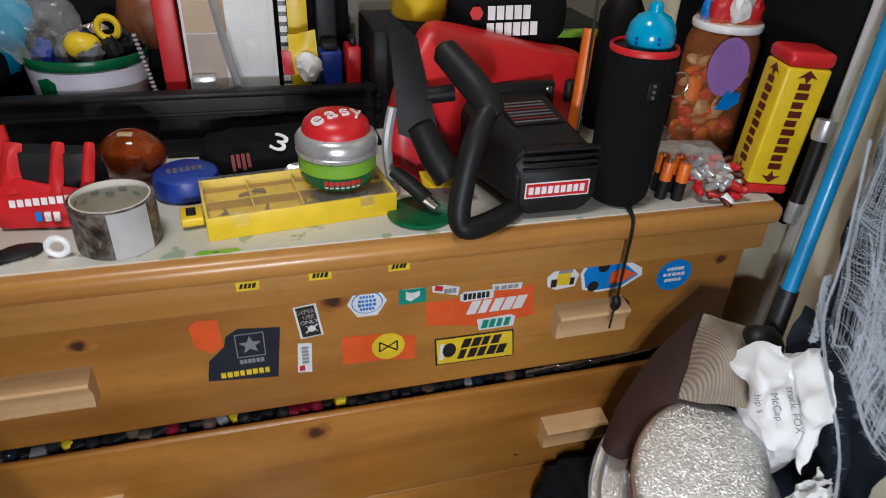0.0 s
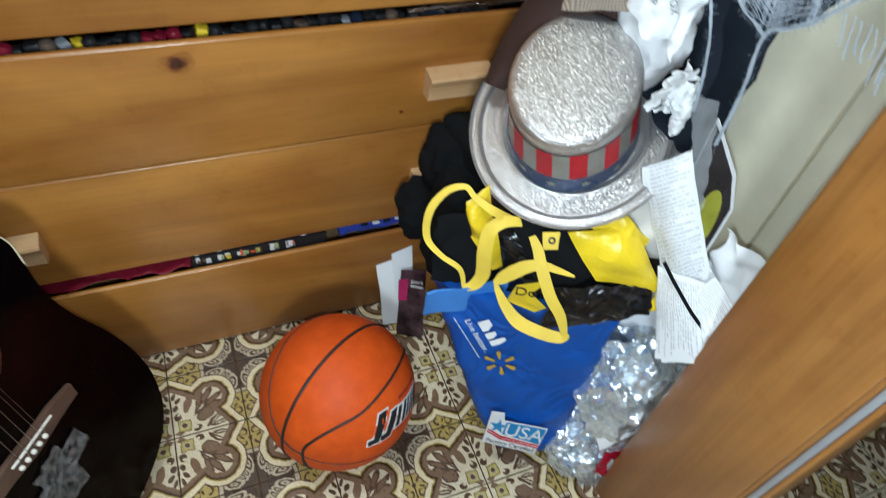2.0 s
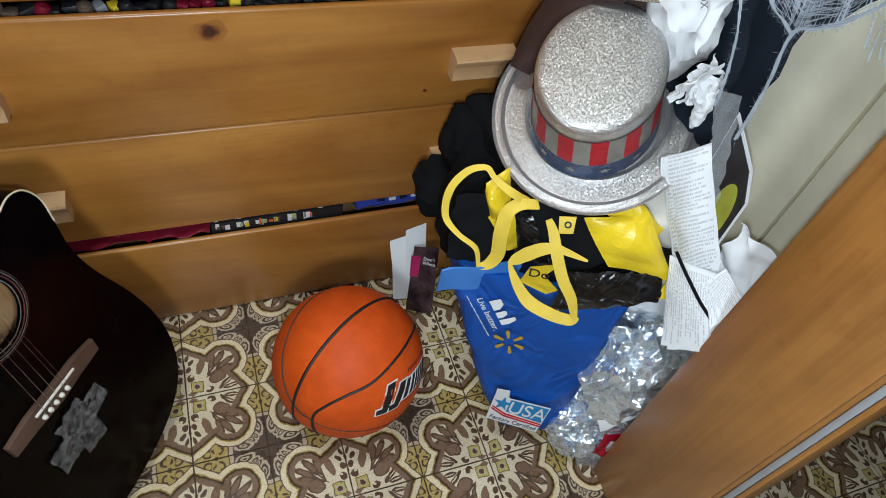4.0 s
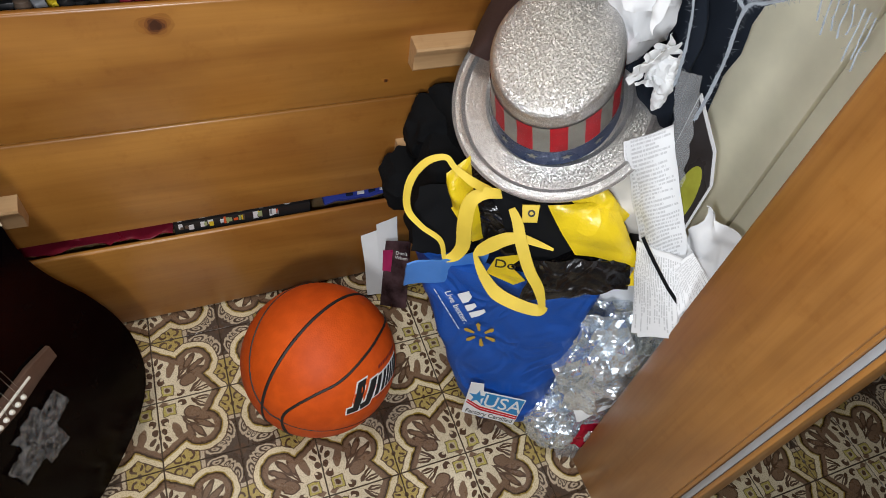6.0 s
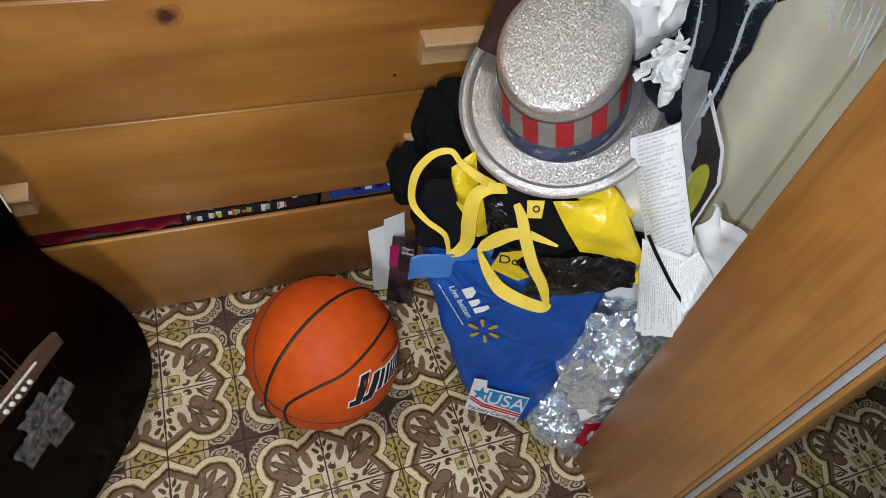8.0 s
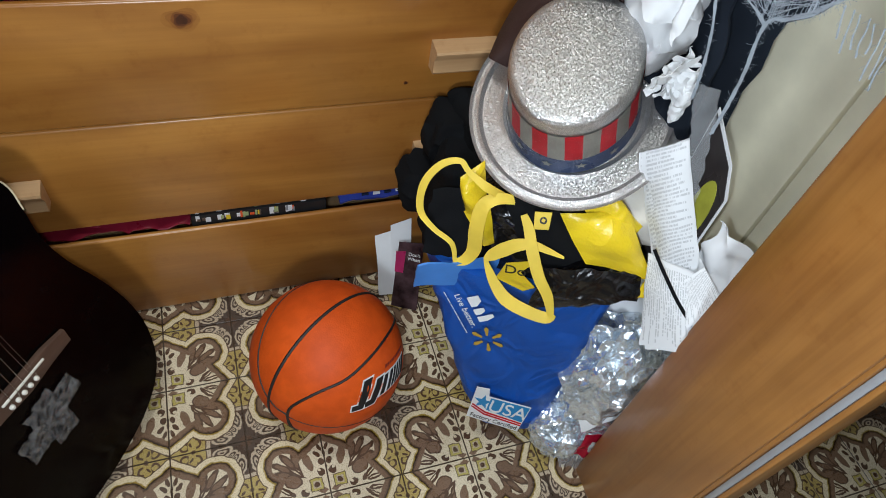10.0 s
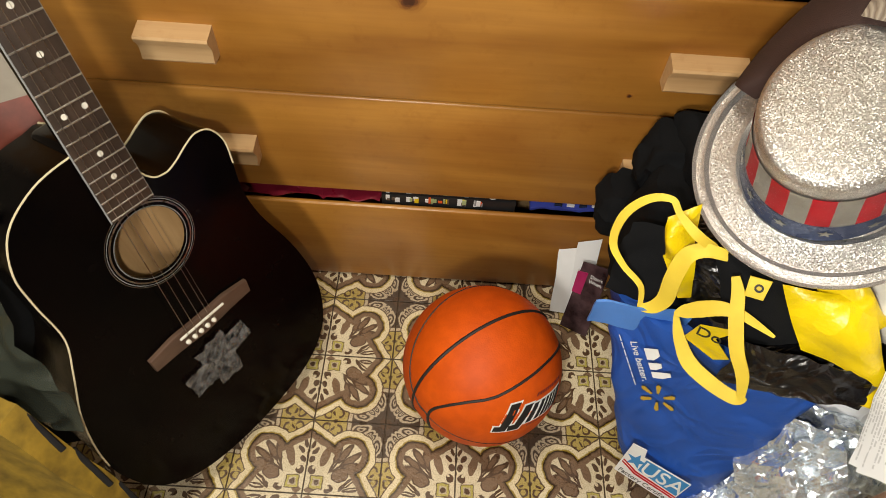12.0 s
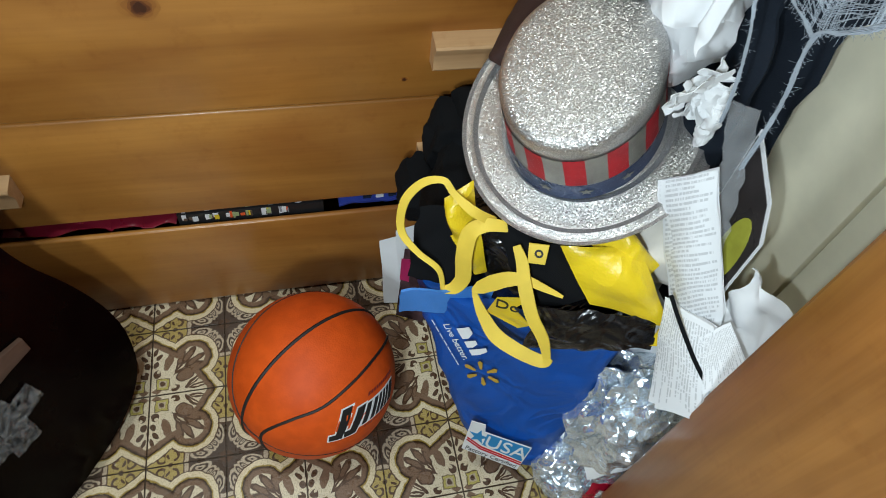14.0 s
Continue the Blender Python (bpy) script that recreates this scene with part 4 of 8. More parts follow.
def loft(quads, steps=64, power=0.45, wrinkle=0.006, freq=14.0, seed=0.0, close=True, sub=6):
    """A soft bag through four-cornered rings given from the bottom up."""
    bm = bmesh.new()
    rings = []
    lists = [[Vector(c) for c in q] for q in quads]
    cols = [smooth_path([q[k] for q in lists], sub) for k in range(4)]
    for i in range(len(cols[0])):
        A, B, C, D = (cols[k][i] for k in range(4))
        ring = []
        for s in range(steps):
            t = 2 * math.pi * s / steps
            c, q = math.cos(t), math.sin(t)
            u = math.copysign(abs(c) ** power, c) * 0.5 + 0.5
            v = math.copysign(abs(q) ** power, q) * 0.5 + 0.5
            p = A * (1 - u) * (1 - v) + B * u * (1 - v) + C * u * v + D * (1 - u) * v
            ring.append(bm.verts.new(p + crease(p, freq, wrinkle, seed)))
        rings.append(ring)
    for a, b in zip(rings, rings[1:]):
        for s in range(steps):
            bm.faces.new((a[s], a[(s + 1) % steps], b[(s + 1) % steps], b[s]))
    bm.faces.new(rings[0][::-1])
    if close:
        bm.faces.new(rings[-1])
    return bm


def strap(points, width, thick, per=6, up=(-0.40, -0.55, 0.73)):
    """A flat ribbon through points that keeps its broad side to one direction; one width, or one for each point."""
    pts = smooth_path(points, per)
    widths = list(width) if isinstance(width, (list, tuple)) else [width] * len(points)
    bm = bmesh.new()
    ref, rows = Vector(up).normalized(), []
    for i, p in enumerate(pts):
        d = (pts[min(i + 1, len(pts) - 1)] - pts[max(i - 1, 0)]).normalized()
        side = d.cross(ref + crease(p, 25, 0.3, 1.0))
        side = side.normalized() if side.length > 0.2 or not rows else rows[-1][4]
        n = side.cross(d).normalized()
        k = i / (len(pts) - 1) * (len(widths) - 1)
        j = min(int(k), len(widths) - 2)
        half = (widths[j] * (1 - k + j) + widths[j + 1] * (k - j)) / 2
        a, b = p + side * half, p - side * half
        rows.append([bm.verts.new(a + n * thick / 2), bm.verts.new(b + n * thick / 2), bm.verts.new(b - n * thick / 2), bm.verts.new(a - n * thick / 2), side])
    for q, r in zip(rows, rows[1:]):
        for k in range(4):
            bm.faces.new((q[k], q[(k + 1) % 4], r[(k + 1) % 4], r[k]))
    bm.faces.new(rows[0][3::-1])
    bm.faces.new(rows[-1][:4])
    bmesh.ops.recalc_face_normals(bm, faces=bm.faces)
    return bm


def plane_frame(o, x, y):
    """A pose at o whose x and y follow the given directions."""
    x = Vector(x).normalized()
    z = x.cross(Vector(y)).normalized()
    y = z.cross(x)
    return Matrix(((x.x, y.x, z.x, o[0]), (x.y, y.y, z.y, o[1]), (x.z, y.z, z.z, o[2]), (0, 0, 0, 1)))


M["label_blue"] = plain("label_blue_print", (0.03, 0.22, 0.50), 0.5, vary=0.1, bump=0)
M["spark"] = woven("ochre_print", (0.52, 0.33, 0.03), 0.6)


def tote_bag():
    b = thing("tote_bag", "blue fabric tote bag with yellow handles standing on the tiles", "bag")
    rings = [((0.492, -0.292, 0.004), (0.575, -0.328, 0.004), (0.670, -0.180, 0.004), (0.560, -0.090, 0.004)),
             ((0.464, -0.292, 0.05), (0.580, -0.342, 0.05), (0.685, -0.180, 0.05), (0.555, -0.085, 0.05)),
             ((0.412, -0.234, 0.19), (0.600, -0.335, 0.19), (0.690, -0.170, 0.19), (0.530, -0.055, 0.19)),
             ((0.385, -0.198, 0.29), (0.612, -0.320, 0.30), (0.700, -0.160, 0.30), (0.500, -0.020, 0.30)),
             ((0.380, -0.186, 0.35), (0.622, -0.312, 0.35), (0.705, -0.155, 0.35), (0.470, -0.010, 0.35))]
    part("body", loft(rings, 72, 0.42, 0.010, 11.0, 2.0), M["tote_blue"], b)
    # folded band along the rim
    bm = sheet(lambda u, v: Vector((0.372 + u * 0.105, -0.191 - u * 0.026 + 0.002 * math.sin(u * 9), 0.303 + v * 0.048 + u * 0.026)) + crease((u, v, 0), 4.0, 0.002), 20, 4, 0.003)
    part("rim_band", bm, M["tote_band"], b, "light blue folded rim band")
    part("handle", strap([(0.421, -0.201, 0.359), (0.415, -0.192, 0.390), (0.392, -0.177, 0.408), (0.375, -0.164, 0.433), (0.377, -0.157, 0.473), (0.394, -0.158, 0.503), (0.414, -0.166, 0.514), (0.424, -0.176, 0.504), (0.442, -0.193, 0.493), (0.466, -0.196, 0.476)], (0.005, 0.007, 0.007, 0.009, 0.010, 0.009, 0.007, 0.007, 0.011, 0.010), 0.0018), M["strap_yellow"], b, "yellow webbing handle")
    part("handle", strap([(0.420, -0.201, 0.360), (0.432, -0.207, 0.371), (0.439, -0.209, 0.394), (0.437, -0.205, 0.429), (0.440, -0.200, 0.464), (0.455, -0.201, 0.478), (0.479, -0.205, 0.476)], (0.007, 0.015, 0.019, 0.019, 0.018, 0.015, 0.011), 0.0018), M["strap_yellow"], b)
    part("handle", strap([(0.482, -0.228, 0.474), (0.487, -0.241, 0.461), (0.489, -0.260, 0.441), (0.497, -0.280, 0.413), (0.510, -0.295, 0.388), (0.518, -0.306, 0.360)], (0.008, 0.013, 0.015, 0.015, 0.014, 0.008), 0.0018, 6, (-0.55, -0.72, 0.42)), M["strap_yellow"], b)
    part("handle", strap([(0.520, -0.307, 0.362), (0.514, -0.305, 0.352), (0.493, -0.289, 0.350), (0.470, -0.269, 0.356), (0.458, -0.251, 0.370), (0.451, -0.240, 0.385), (0.446, -0.230, 0.400)], (0.010, 0.015, 0.017, 0.018, 0.014, 0.010, 0.004), 0.0018, 6, (-0.45, -0.60, 0.66)), M["strap_yellow"], b)
    part("handle", strap([(0.445, -0.231, 0.399), (0.452, -0.233, 0.408), (0.463, -0.238, 0.423), (0.477, -0.245, 0.438), (0.492, -0.253, 0.444), (0.509, -0.263, 0.441), (0.528, -0.273, 0.435)], (0.004, 0.015, 0.018, 0.016, 0.011, 0.008, 0.003), 0.0018, 6, (-0.45, -0.60, 0.66)), M["strap_yellow"], b)
    # printed marks on the front
    m = face((0.474, -0.257, 0.238), (-0.50, -0.84, 0.15), (0.93, -0.34, 0.13))
    for k in range(6):
        a = radians(60 * k + 8)
        bm = prism([(-0.0014, 0.009), (0.0014, 0.009), (0.0032, 0.022), (0.0, 0.025), (-0.0032, 0.022)], 0, 0.0012)
        bm.transform(m @ Matrix.Translation((0.0, 0.0, 0.004)) @ Matrix.Rotation(a, 4, "Z"))
        part("spark_ray", bm, M["spark"], b)
    m2 = face((0.440, -0.232, 0.286), (-0.54, -0.80, 0.20), (0.36, -0.386, -0.655)) @ Matrix.Translation((0, 0, 0.004))
    words("slogan", "Live better.", 0.0135, M["white_ink"], m2, b)
    for k in range(7):
        bm = box(-0.040 + 0.0115 * k, -0.0160, 0, -0.031 + 0.0115 * k, -0.0149, 0.0006)
        bm.transform(m2)
        part("small_print", bm, M["white_ink"], b)
    for k, (dx, w, h) in enumerate(((-0.022, 0.017, 0.022), (0.000, 0.010, 0.020), (0.014, 0.009, 0.030))):
        bm = prism([(dx, 0.012), (dx + w, 0.012), (dx + w, 0.012 + h * 0.4), (dx + w * 0.6, 0.012 + h * 0.8), (dx, 0.012 + h * 0.8)], 0, 0.001)
        bm.transform(m2)
        part("maker_bar", bm, M["white_ink"], b)
    # woven label at the foot
    m4 = face((0.504, -0.306, 0.101), (-0.46, -0.87, 0.17), (0.860, -0.450, -0.060)) @ Matrix.Translation((0, -0.003, 0.008)) @ Matrix.Diagonal((1.0, 1.22, 1.0, 1.0))
    lab = prism([(-0.043, -0.030), (0.044, -0.034), (0.046, 0.022), (-0.022, 0.021), (-0.026, 0.036), (-0.046, 0.034)], 0, 0.0012)
    lab.transform(m4)
    label_ob = part("label", lab, M["white_ink"], b, "white sewn label")
    field = prism([(-0.018, -0.006), (0.043, -0.012), (0.0445, 0.0205), (-0.018, 0.0195)], 0.0012, 0.0016)
    field.transform(m4)
    part("blue_field", field, M["label_blue"], label_ob)
    star = prism([((0.0150 if k % 2 == 0 else 0.006) * math.cos(math.pi / 2 + k * math.pi / 5) - 0.028, (0.0150 if k % 2 == 0 else 0.006) * math.sin(math.pi / 2 + k * math.pi / 5) + 0.008) for k in range(10)], 0.0012, 0.0017)
    star.transform(m4)
    part("blue_star", star, M["label_blue"], label_ob)
    words("country", "USA", 0.034, M["white_ink"], m4 @ Matrix.Translation((0.014, 0.004, 0.0019)), label_ob, thick=0.0004)
    words("small_words", "Factory Certified", 0.0115, M["ink"], m4 @ Matrix.Translation((0.001, -0.0255, 0.0016)) @ Matrix.Rotation(-0.05, 4, "Z"), label_ob)
    for k in range(2):
        z0 = -0.010 - 0.0045 * k
        bm = prism([(-0.042, z0 + 0.010), (-0.042, z0 + 0.0075), (-0.018, z0 - 0.0030), (0.044, z0 - 0.0065), (0.044, z0 - 0.0040), (-0.018, z0)], 0.0013, 0.0018)
        bm.transform(m4)
        part("red_line", bm, M["band_red"], label_ob)
    return b


tote_bag()


def plastic_sack():
    s = thing("plastic_sack", "crumpled black and yellow plastic sack stuffed in a tote", "sack")
    rings = [((0.44, -0.19, 0.30), (0.60, -0.29, 0.30), (0.66, -0.17, 0.30), (0.47, -0.05, 0.30)),
             ((0.425, -0.185, 0.37), (0.612, -0.300, 0.37), (0.68, -0.17, 0.37), (0.47, -0.04, 0.37)),
             ((0.435, -0.175, 0.43), (0.600, -0.280, 0.42), (0.66, -0.18, 0.42), (0.49, -0.06, 0.42)),
             ((0.470, -0.180, 0.455), (0.560, -0.245, 0.45), (0.60, -0.19, 0.45), (0.52, -0.11, 0.45))]
    part("body", loft(rings, 80, 0.55, 0.016, 16.0, 5.0), M["sheet_black"], s)
    part("lining", quad_sheet((0.382, -0.176, 0.353), (0.452, -0.204, 0.372), (0.462, -0.160, 0.448), (0.402, -0.128, 0.430), 16, 14, 22, 0.008, 3.3, 0.0012, (-0.006, -0.006, 0.004)), M["cloth_black"], s)
    part("flap", quad_sheet((0.468, -0.196, 0.476), (0.520, -0.222, 0.488), (0.562, -0.272, 0.421), (0.500, -0.262, 0.395), 14, 14, 22, 0.004, 1.0, 0.0012, (-0.006, -0.010, 0.004)), M["cloth_black"], s)
    part("front_fold", quad_sheet((0.500, -0.270, 0.420), (0.627, -0.308, 0.424), (0.625, -0.325, 0.385), (0.500, -0.278, 0.335), 30, 20, 26, 0.0065, 4.0, 0.0010, (-0.003, -0.005, 0.002)), M["sheet_black"], s)
    part("yellow_panel", quad_sheet((0.529, -0.234, 0.474), (0.600, -0.262, 0.492), (0.641, -0.316, 0.418), (0.560, -0.278, 0.420), 18, 18, 9, 0.006, 2.2, 0.0014, (-0.004, -0.010, 0.018)), M["sheet_yellow"], s, "glossy yellow plastic panel")
    part("yellow_panel", quad_sheet((0.553, -0.232, 0.482), (0.585, -0.225, 0.500), (0.625, -0.270, 0.472), (0.600, -0.285, 0.452), 14, 12, 10, 0.006, 7.2, 0.0014, (0, -0.006, 0.022)), M["sheet_yellow"], s)
    part("yellow_panel", quad_sheet((0.632, -0.310, 0.424), (0.645, -0.316, 0.428), (0.640, -0.328, 0.392), (0.625, -0.322, 0.390), 6, 8, 16, 0.003, 3.0, 0.0014), M["sheet_yellow"], s)
    part("yellow_panel", quad_sheet((0.416, -0.170, 0.492), (0.446, -0.168, 0.512), (0.452, -0.192, 0.450), (0.428, -0.186, 0.432), 18, 18, 12, 0.006, 9.1, 0.0014, (-0.012, -0.010, 0.004)), M["sheet_yellow"], s)
    part("yellow_panel", quad_sheet((0.427, -0.184, 0.440), (0.454, -0.190, 0.462), (0.468, -0.208, 0.400), (0.454, -0.206, 0.394), 14, 16, 14, 0.004, 4.4, 0.0014, (-0.004, -0.004, 0.0)), M["sheet_yellow"], s)
    m = plane_frame((0.482, -0.2470, 0.400), (0.86, -0.50, 0.10), (0.22, -0.10, 0.96))
    patch = prism([(-0.022, -0.026), (-0.012, 0.006), (0.026, 0.022), (0.008, -0.006), (0.030, -0.030), (0.016, -0.042)], 0.0, 0.001)
    patch.transform(m @ Matrix.Translation((0, 0, 0.0060)))
    part("yellow_corner", patch, M["sheet_yellow"], s)
    words("print", "Do", 0.022, M["ink"], m @ Matrix.Translation((0.001, -0.004, 0.0076)), s, thick=0.0004)
    tab = prism([(-0.011, -0.012), (0.007, -0.012), (0.010, 0.010), (-0.011, 0.010)], 0, 0.0022, bevel=0.0006)
    tab.transform(plane_frame((0.503, -0.240, 0.474), (0.86, -0.40, 0.2), (0.05, 0.5, 0.8)))
    part("eyelet_tab", tab, M["strap_yellow"], s, "yellow tab with an eyelet")
    ring = lathe([(0.0025, 0.0024), (0.0045, 0.0024), (0.0045, 0.0034), (0.0025, 0.0034)], 14, cap=False)
    ring.transform(plane_frame((0.503, -0.240, 0.474), (0.86, -0.40, 0.2), (0.05, 0.5, 0.8)))
    part("eyelet", ring, M["ink"], s)


plastic_sack()


def dark_bundle():
    d = thing("dark_jacket", "black fabric jacket bundled between a bag and drawers", "jacket")
    part("body", loft([((0.49, -0.08, 0.22), (0.58, -0.09, 0.22), (0.60, 0.03, 0.22), (0.48, 0.03, 0.22)), ((0.475, -0.085, 0.33), (0.58, -0.09, 0.34), (0.60, 0.035, 0.34), (0.468, 0.035, 0.33)), ((0.475, -0.080, 0.425), (0.59, -0.08, 0.43), (0.60, 0.035, 0.44), (0.462, 0.040, 0.425)), ((0.50, -0.06, 0.462), (0.58, -0.06, 0.47), (0.59, 0.02, 0.47), (0.49, 0.03, 0.462))], 96, 0.32, 0.022, 15, 3.0), M["cloth_black"], d)
    part("sleeve", loft([((0.408, -0.012, 0.262), (0.47, -0.04, 0.25), (0.48, 0.035, 0.25), (0.415, 0.040, 0.268)), ((0.402, -0.016, 0.300), (0.48, -0.05, 0.30), (0.49, 0.040, 0.31), (0.408, 0.042, 0.305)), ((0.412, -0.008, 0.335), (0.48, -0.04, 0.352), (0.49, 0.038, 0.355), (0.418, 0.040, 0.338))], 72, 0.32, 0.014, 24, 8.0), M["cloth_black"], d)
    part("sleeve", loft([((0.442, -0.020, 0.352), (0.50, -0.04, 0.34), (0.51, 0.035, 0.34), (0.445, 0.042, 0.352)), ((0.434, -0.020, 0.392), (0.51, -0.05, 0.39), (0.51, 0.040, 0.40), (0.438, 0.045, 0.395)), ((0.452, -0.010, 0.432), (0.51, -0.03, 0.440), (0.51, 0.038, 0.445), (0.455, 0.042, 0.432))], 72, 0.30, 0.014, 22, 5.0), M["cloth_black"], d)
    part("hem", loft([((0.43, -0.10, 0.25), (0.52, -0.11, 0.25), (0.53, -0.02, 0.25), (0.43, -0.01, 0.25)), ((0.425, -0.11, 0.34), (0.53, -0.12, 0.34), (0.53, -0.02, 0.34), (0.43, -0.01, 0.34)), ((0.44, -0.09, 0.42), (0.52, -0.10, 0.42), (0.52, -0.03, 0.42), (0.45, -0.02, 0.42))], 72, 0.35, 0.014, 18, 9.0), M["cloth_black"], d)
    p = thing("paper_pile", "stack of pale crumpled papers filling the corner", "papers")
    part("heap", crumple((0.06, 0.13, 0.21), Matrix.Translation((0.715, -0.17, 0.21)), 14, 0.018, 1.0, 4), M["paper"], p)
    part("wad", crumple((0.045, 0.05, 0.05), Matrix.Translation((0.650, -0.215, 0.455)), 20, 0.010, 4.0, 4), M["tissue"], p)


dark_bundle()


def foil_bag():
    f = thing("foil_bag", "crumpled silver foil bags heaped on the tiles", "foil bag")
    part("body", crumple((0.074, 0.056, 0.108), Matrix.Translation((0.672, -0.322, 0.180)) @ Matrix.Rotation(0.10, 4, "Y"), 24, 0.017, 2.0, 4), M["foil"], f, smooth=False)
    part("body", crumple((0.046, 0.040, 0.046), Matrix.Translation((0.612, -0.345, 0.047)), 34, 0.011, 6.0, 4, -0.043), M["foil"], f, smooth=False)
    part("body", crumple((0.050, 0.030, 0.042), Matrix.Translation((0.668, -0.372, 0.060)), 32, 0.011, 9.0, 4, -0.05), M["foil"], f, smooth=False)
    for n, (a, b, c, d) in enumerate((((0.612, -0.300, 0.290), (0.672, -0.325, 0.310), (0.668, -0.385, 0.200), (0.598, -0.325, 0.180)), ((0.598, -0.318, 0.190), (0.655, -0.378, 0.205), (0.640, -0.392, 0.115), (0.592, -0.340, 0.090)), ((0.655, -0.345, 0.270), (0.705, -0.360, 0.270), (0.702, -0.392, 0.170), (0.650, -0.390, 0.165)))):
        part("film", quad_sheet(a, b, c, d, 18, 18, 32, 0.022, n * 2.3, 0.0005, (-0.006, -0.008, 0)), M["foil"], f, smooth=False)
    part("clear_flap", quad_sheet((0.588, -0.368, 0.040), (0.640, -0.402, 0.060), (0.634, -0.412, 0.006), (0.600, -0.396, 0.004), 14, 12, 26, 0.008, 2.0, 0.0006), M["clear_film"], f, "clear plastic flap")
    part("seam", quad_sheet((0.604, -0.366, 0.140), (0.672, -0.394, 0.222), (0.678, -0.400, 0.200), (0.612, -0.384, 0.110), 16, 6, 20, 0.005, 5.0, 0.0008), M["paper"], f, "white paper seam")
    part("red_wrapper", quad_sheet((0.618, -0.390, 0.106), (0.664, -0.402, 0.118), (0.658, -0.412, 0.052), (0.608, -0.400, 0.052), 12, 10, 30, 0.008, 7.0, 0.001), M["foil_red"], f, "shiny red wrapper")


foil_bag()


def leaflet(name, label, corners, seed, mat, parts=3, amp=0.005, sag=(0, 0, 0)):
    t = thing(name, label, "leaflet")
    a, b, c, d = (Vector(q) for q in corners)
    off = (b - a).cross(d - a).normalized()
    for k in range(parts):
        o = off * (0.0022 * k) + (b - a).normalized() * (0.004 * math.sin(seed + k * 2))
        part("page", quad_sheet(a + o, b + o, c + o * 1.5, d + o * 1.5, 10, 20, 16, amp, seed, 0.0005, sag), mat, t)
    return t


leaflet("folded_leaflet", "tall folded white leaflet covered in fine print", ((0.612, -0.226, 0.552), (0.640, -0.250, 0.592), (0.664, -0.345, 0.458), (0.640, -0.325, 0.418)), 1.0, M["print"], 4, 0.004, (-0.010, -0.004, 0.006))
leaflet("folded_leaflet", "folded white leaflet of fine print leaning on foil", ((0.628, -0.300, 0.452), (0.650, -0.345, 0.470), (0.632, -0.422, 0.418), (0.612, -0.378, 0.365)), 2.0, M["print_long"], 4, 0.003, (-0.006, 0, 0.004))
leaflet("folded_leaflet", "folded white leaflet of fine print by a jamb", ((0.640, -0.350, 0.462), (0.664, -0.348, 0.478), (0.664, -0.400, 0.470), (0.636, -0.400, 0.440)), 3.0, M["print_long"], 2, 0.004)


def gap_shade():
    # black strip added in place of the shadow between the sheets
    t = thing("dark_gap_strip", "thin black strip standing for the shaded gap between folded leaflets", "cord")
    part("cord", strap([(0.624, -0.306, 0.470), (0.626, -0.325, 0.462), (0.629, -0.345, 0.454), (0.633, -0.368, 0.445), (0.637, -0.392, 0.440)], 0.0042, 0.001, 6, (-0.60, -0.60, 0.50)), M["cloth_black"], t)


gap_shade()


def picture_card():
    c = thing("picture_card", "dark card with a yellow oval leaning on a wall", "card")
    M["card_dark"] = plain("dark_card", (0.035, 0.030, 0.030), 0.3)
    M["card_yellow"] = plain("olive_yellow_print", (0.42, 0.42, 0.05), 0.25)
    m = plane_frame((0.684, -0.285, 0.515), (-0.05, -0.88, 0.10), (0.10, 0.30, 0.92))
    bm = prism([(-0.055, -0.14), (0.020, -0.14), (0.0245, 0.028), (0.004, 0.062), (-0.055, 0.100)], -0.0015, 0.0)
    bm.transform(m)
    part("backing", bm, M["paper"], c)
    bm = prism([(-0.053, -0.136), (0.018, -0.136), (0.0222, 0.0255), (0.0028, 0.058), (-0.053, 0.094)], 0.0004, 0.0012)
    bm.transform(m)
    part("print", bm, M["card_dark"], c)
    bm = prism([(-0.002 + 0.016 * math.cos(t), -0.010 + 0.044 * math.sin(t)) for t in (2 * math.pi * i / 28 for i in range(28))], 0.0014, 0.0020)
    bm.transform(m)
    part("oval", bm, M["card_yellow"], c)
    t = thing("crumpled_paper", "crumpled white paper sheet lying against a cream wall", "paper")
    part("sheet", quad_sheet((0.678, -0.318, 0.530), (0.700, -0.385, 0.515), (0.676, -0.398, 0.425), (0.672, -0.330, 0.440), 16, 16, 22, 0.016, 3.0, 0.0006), M["paper"], t)
    w = thing("plastic_sleeve", "crumpled clear plastic sleeve standing behind leaflets", "plastic sleeve")
    part("sheet", quad_sheet((0.654, -0.212, 0.640), (0.668, -0.232, 0.645), (0.674, -0.322, 0.43), (0.664, -0.300, 0.43), 14, 40, 45, 0.006, 6.0, 0.0006), M["clear_film"], w)


picture_card()


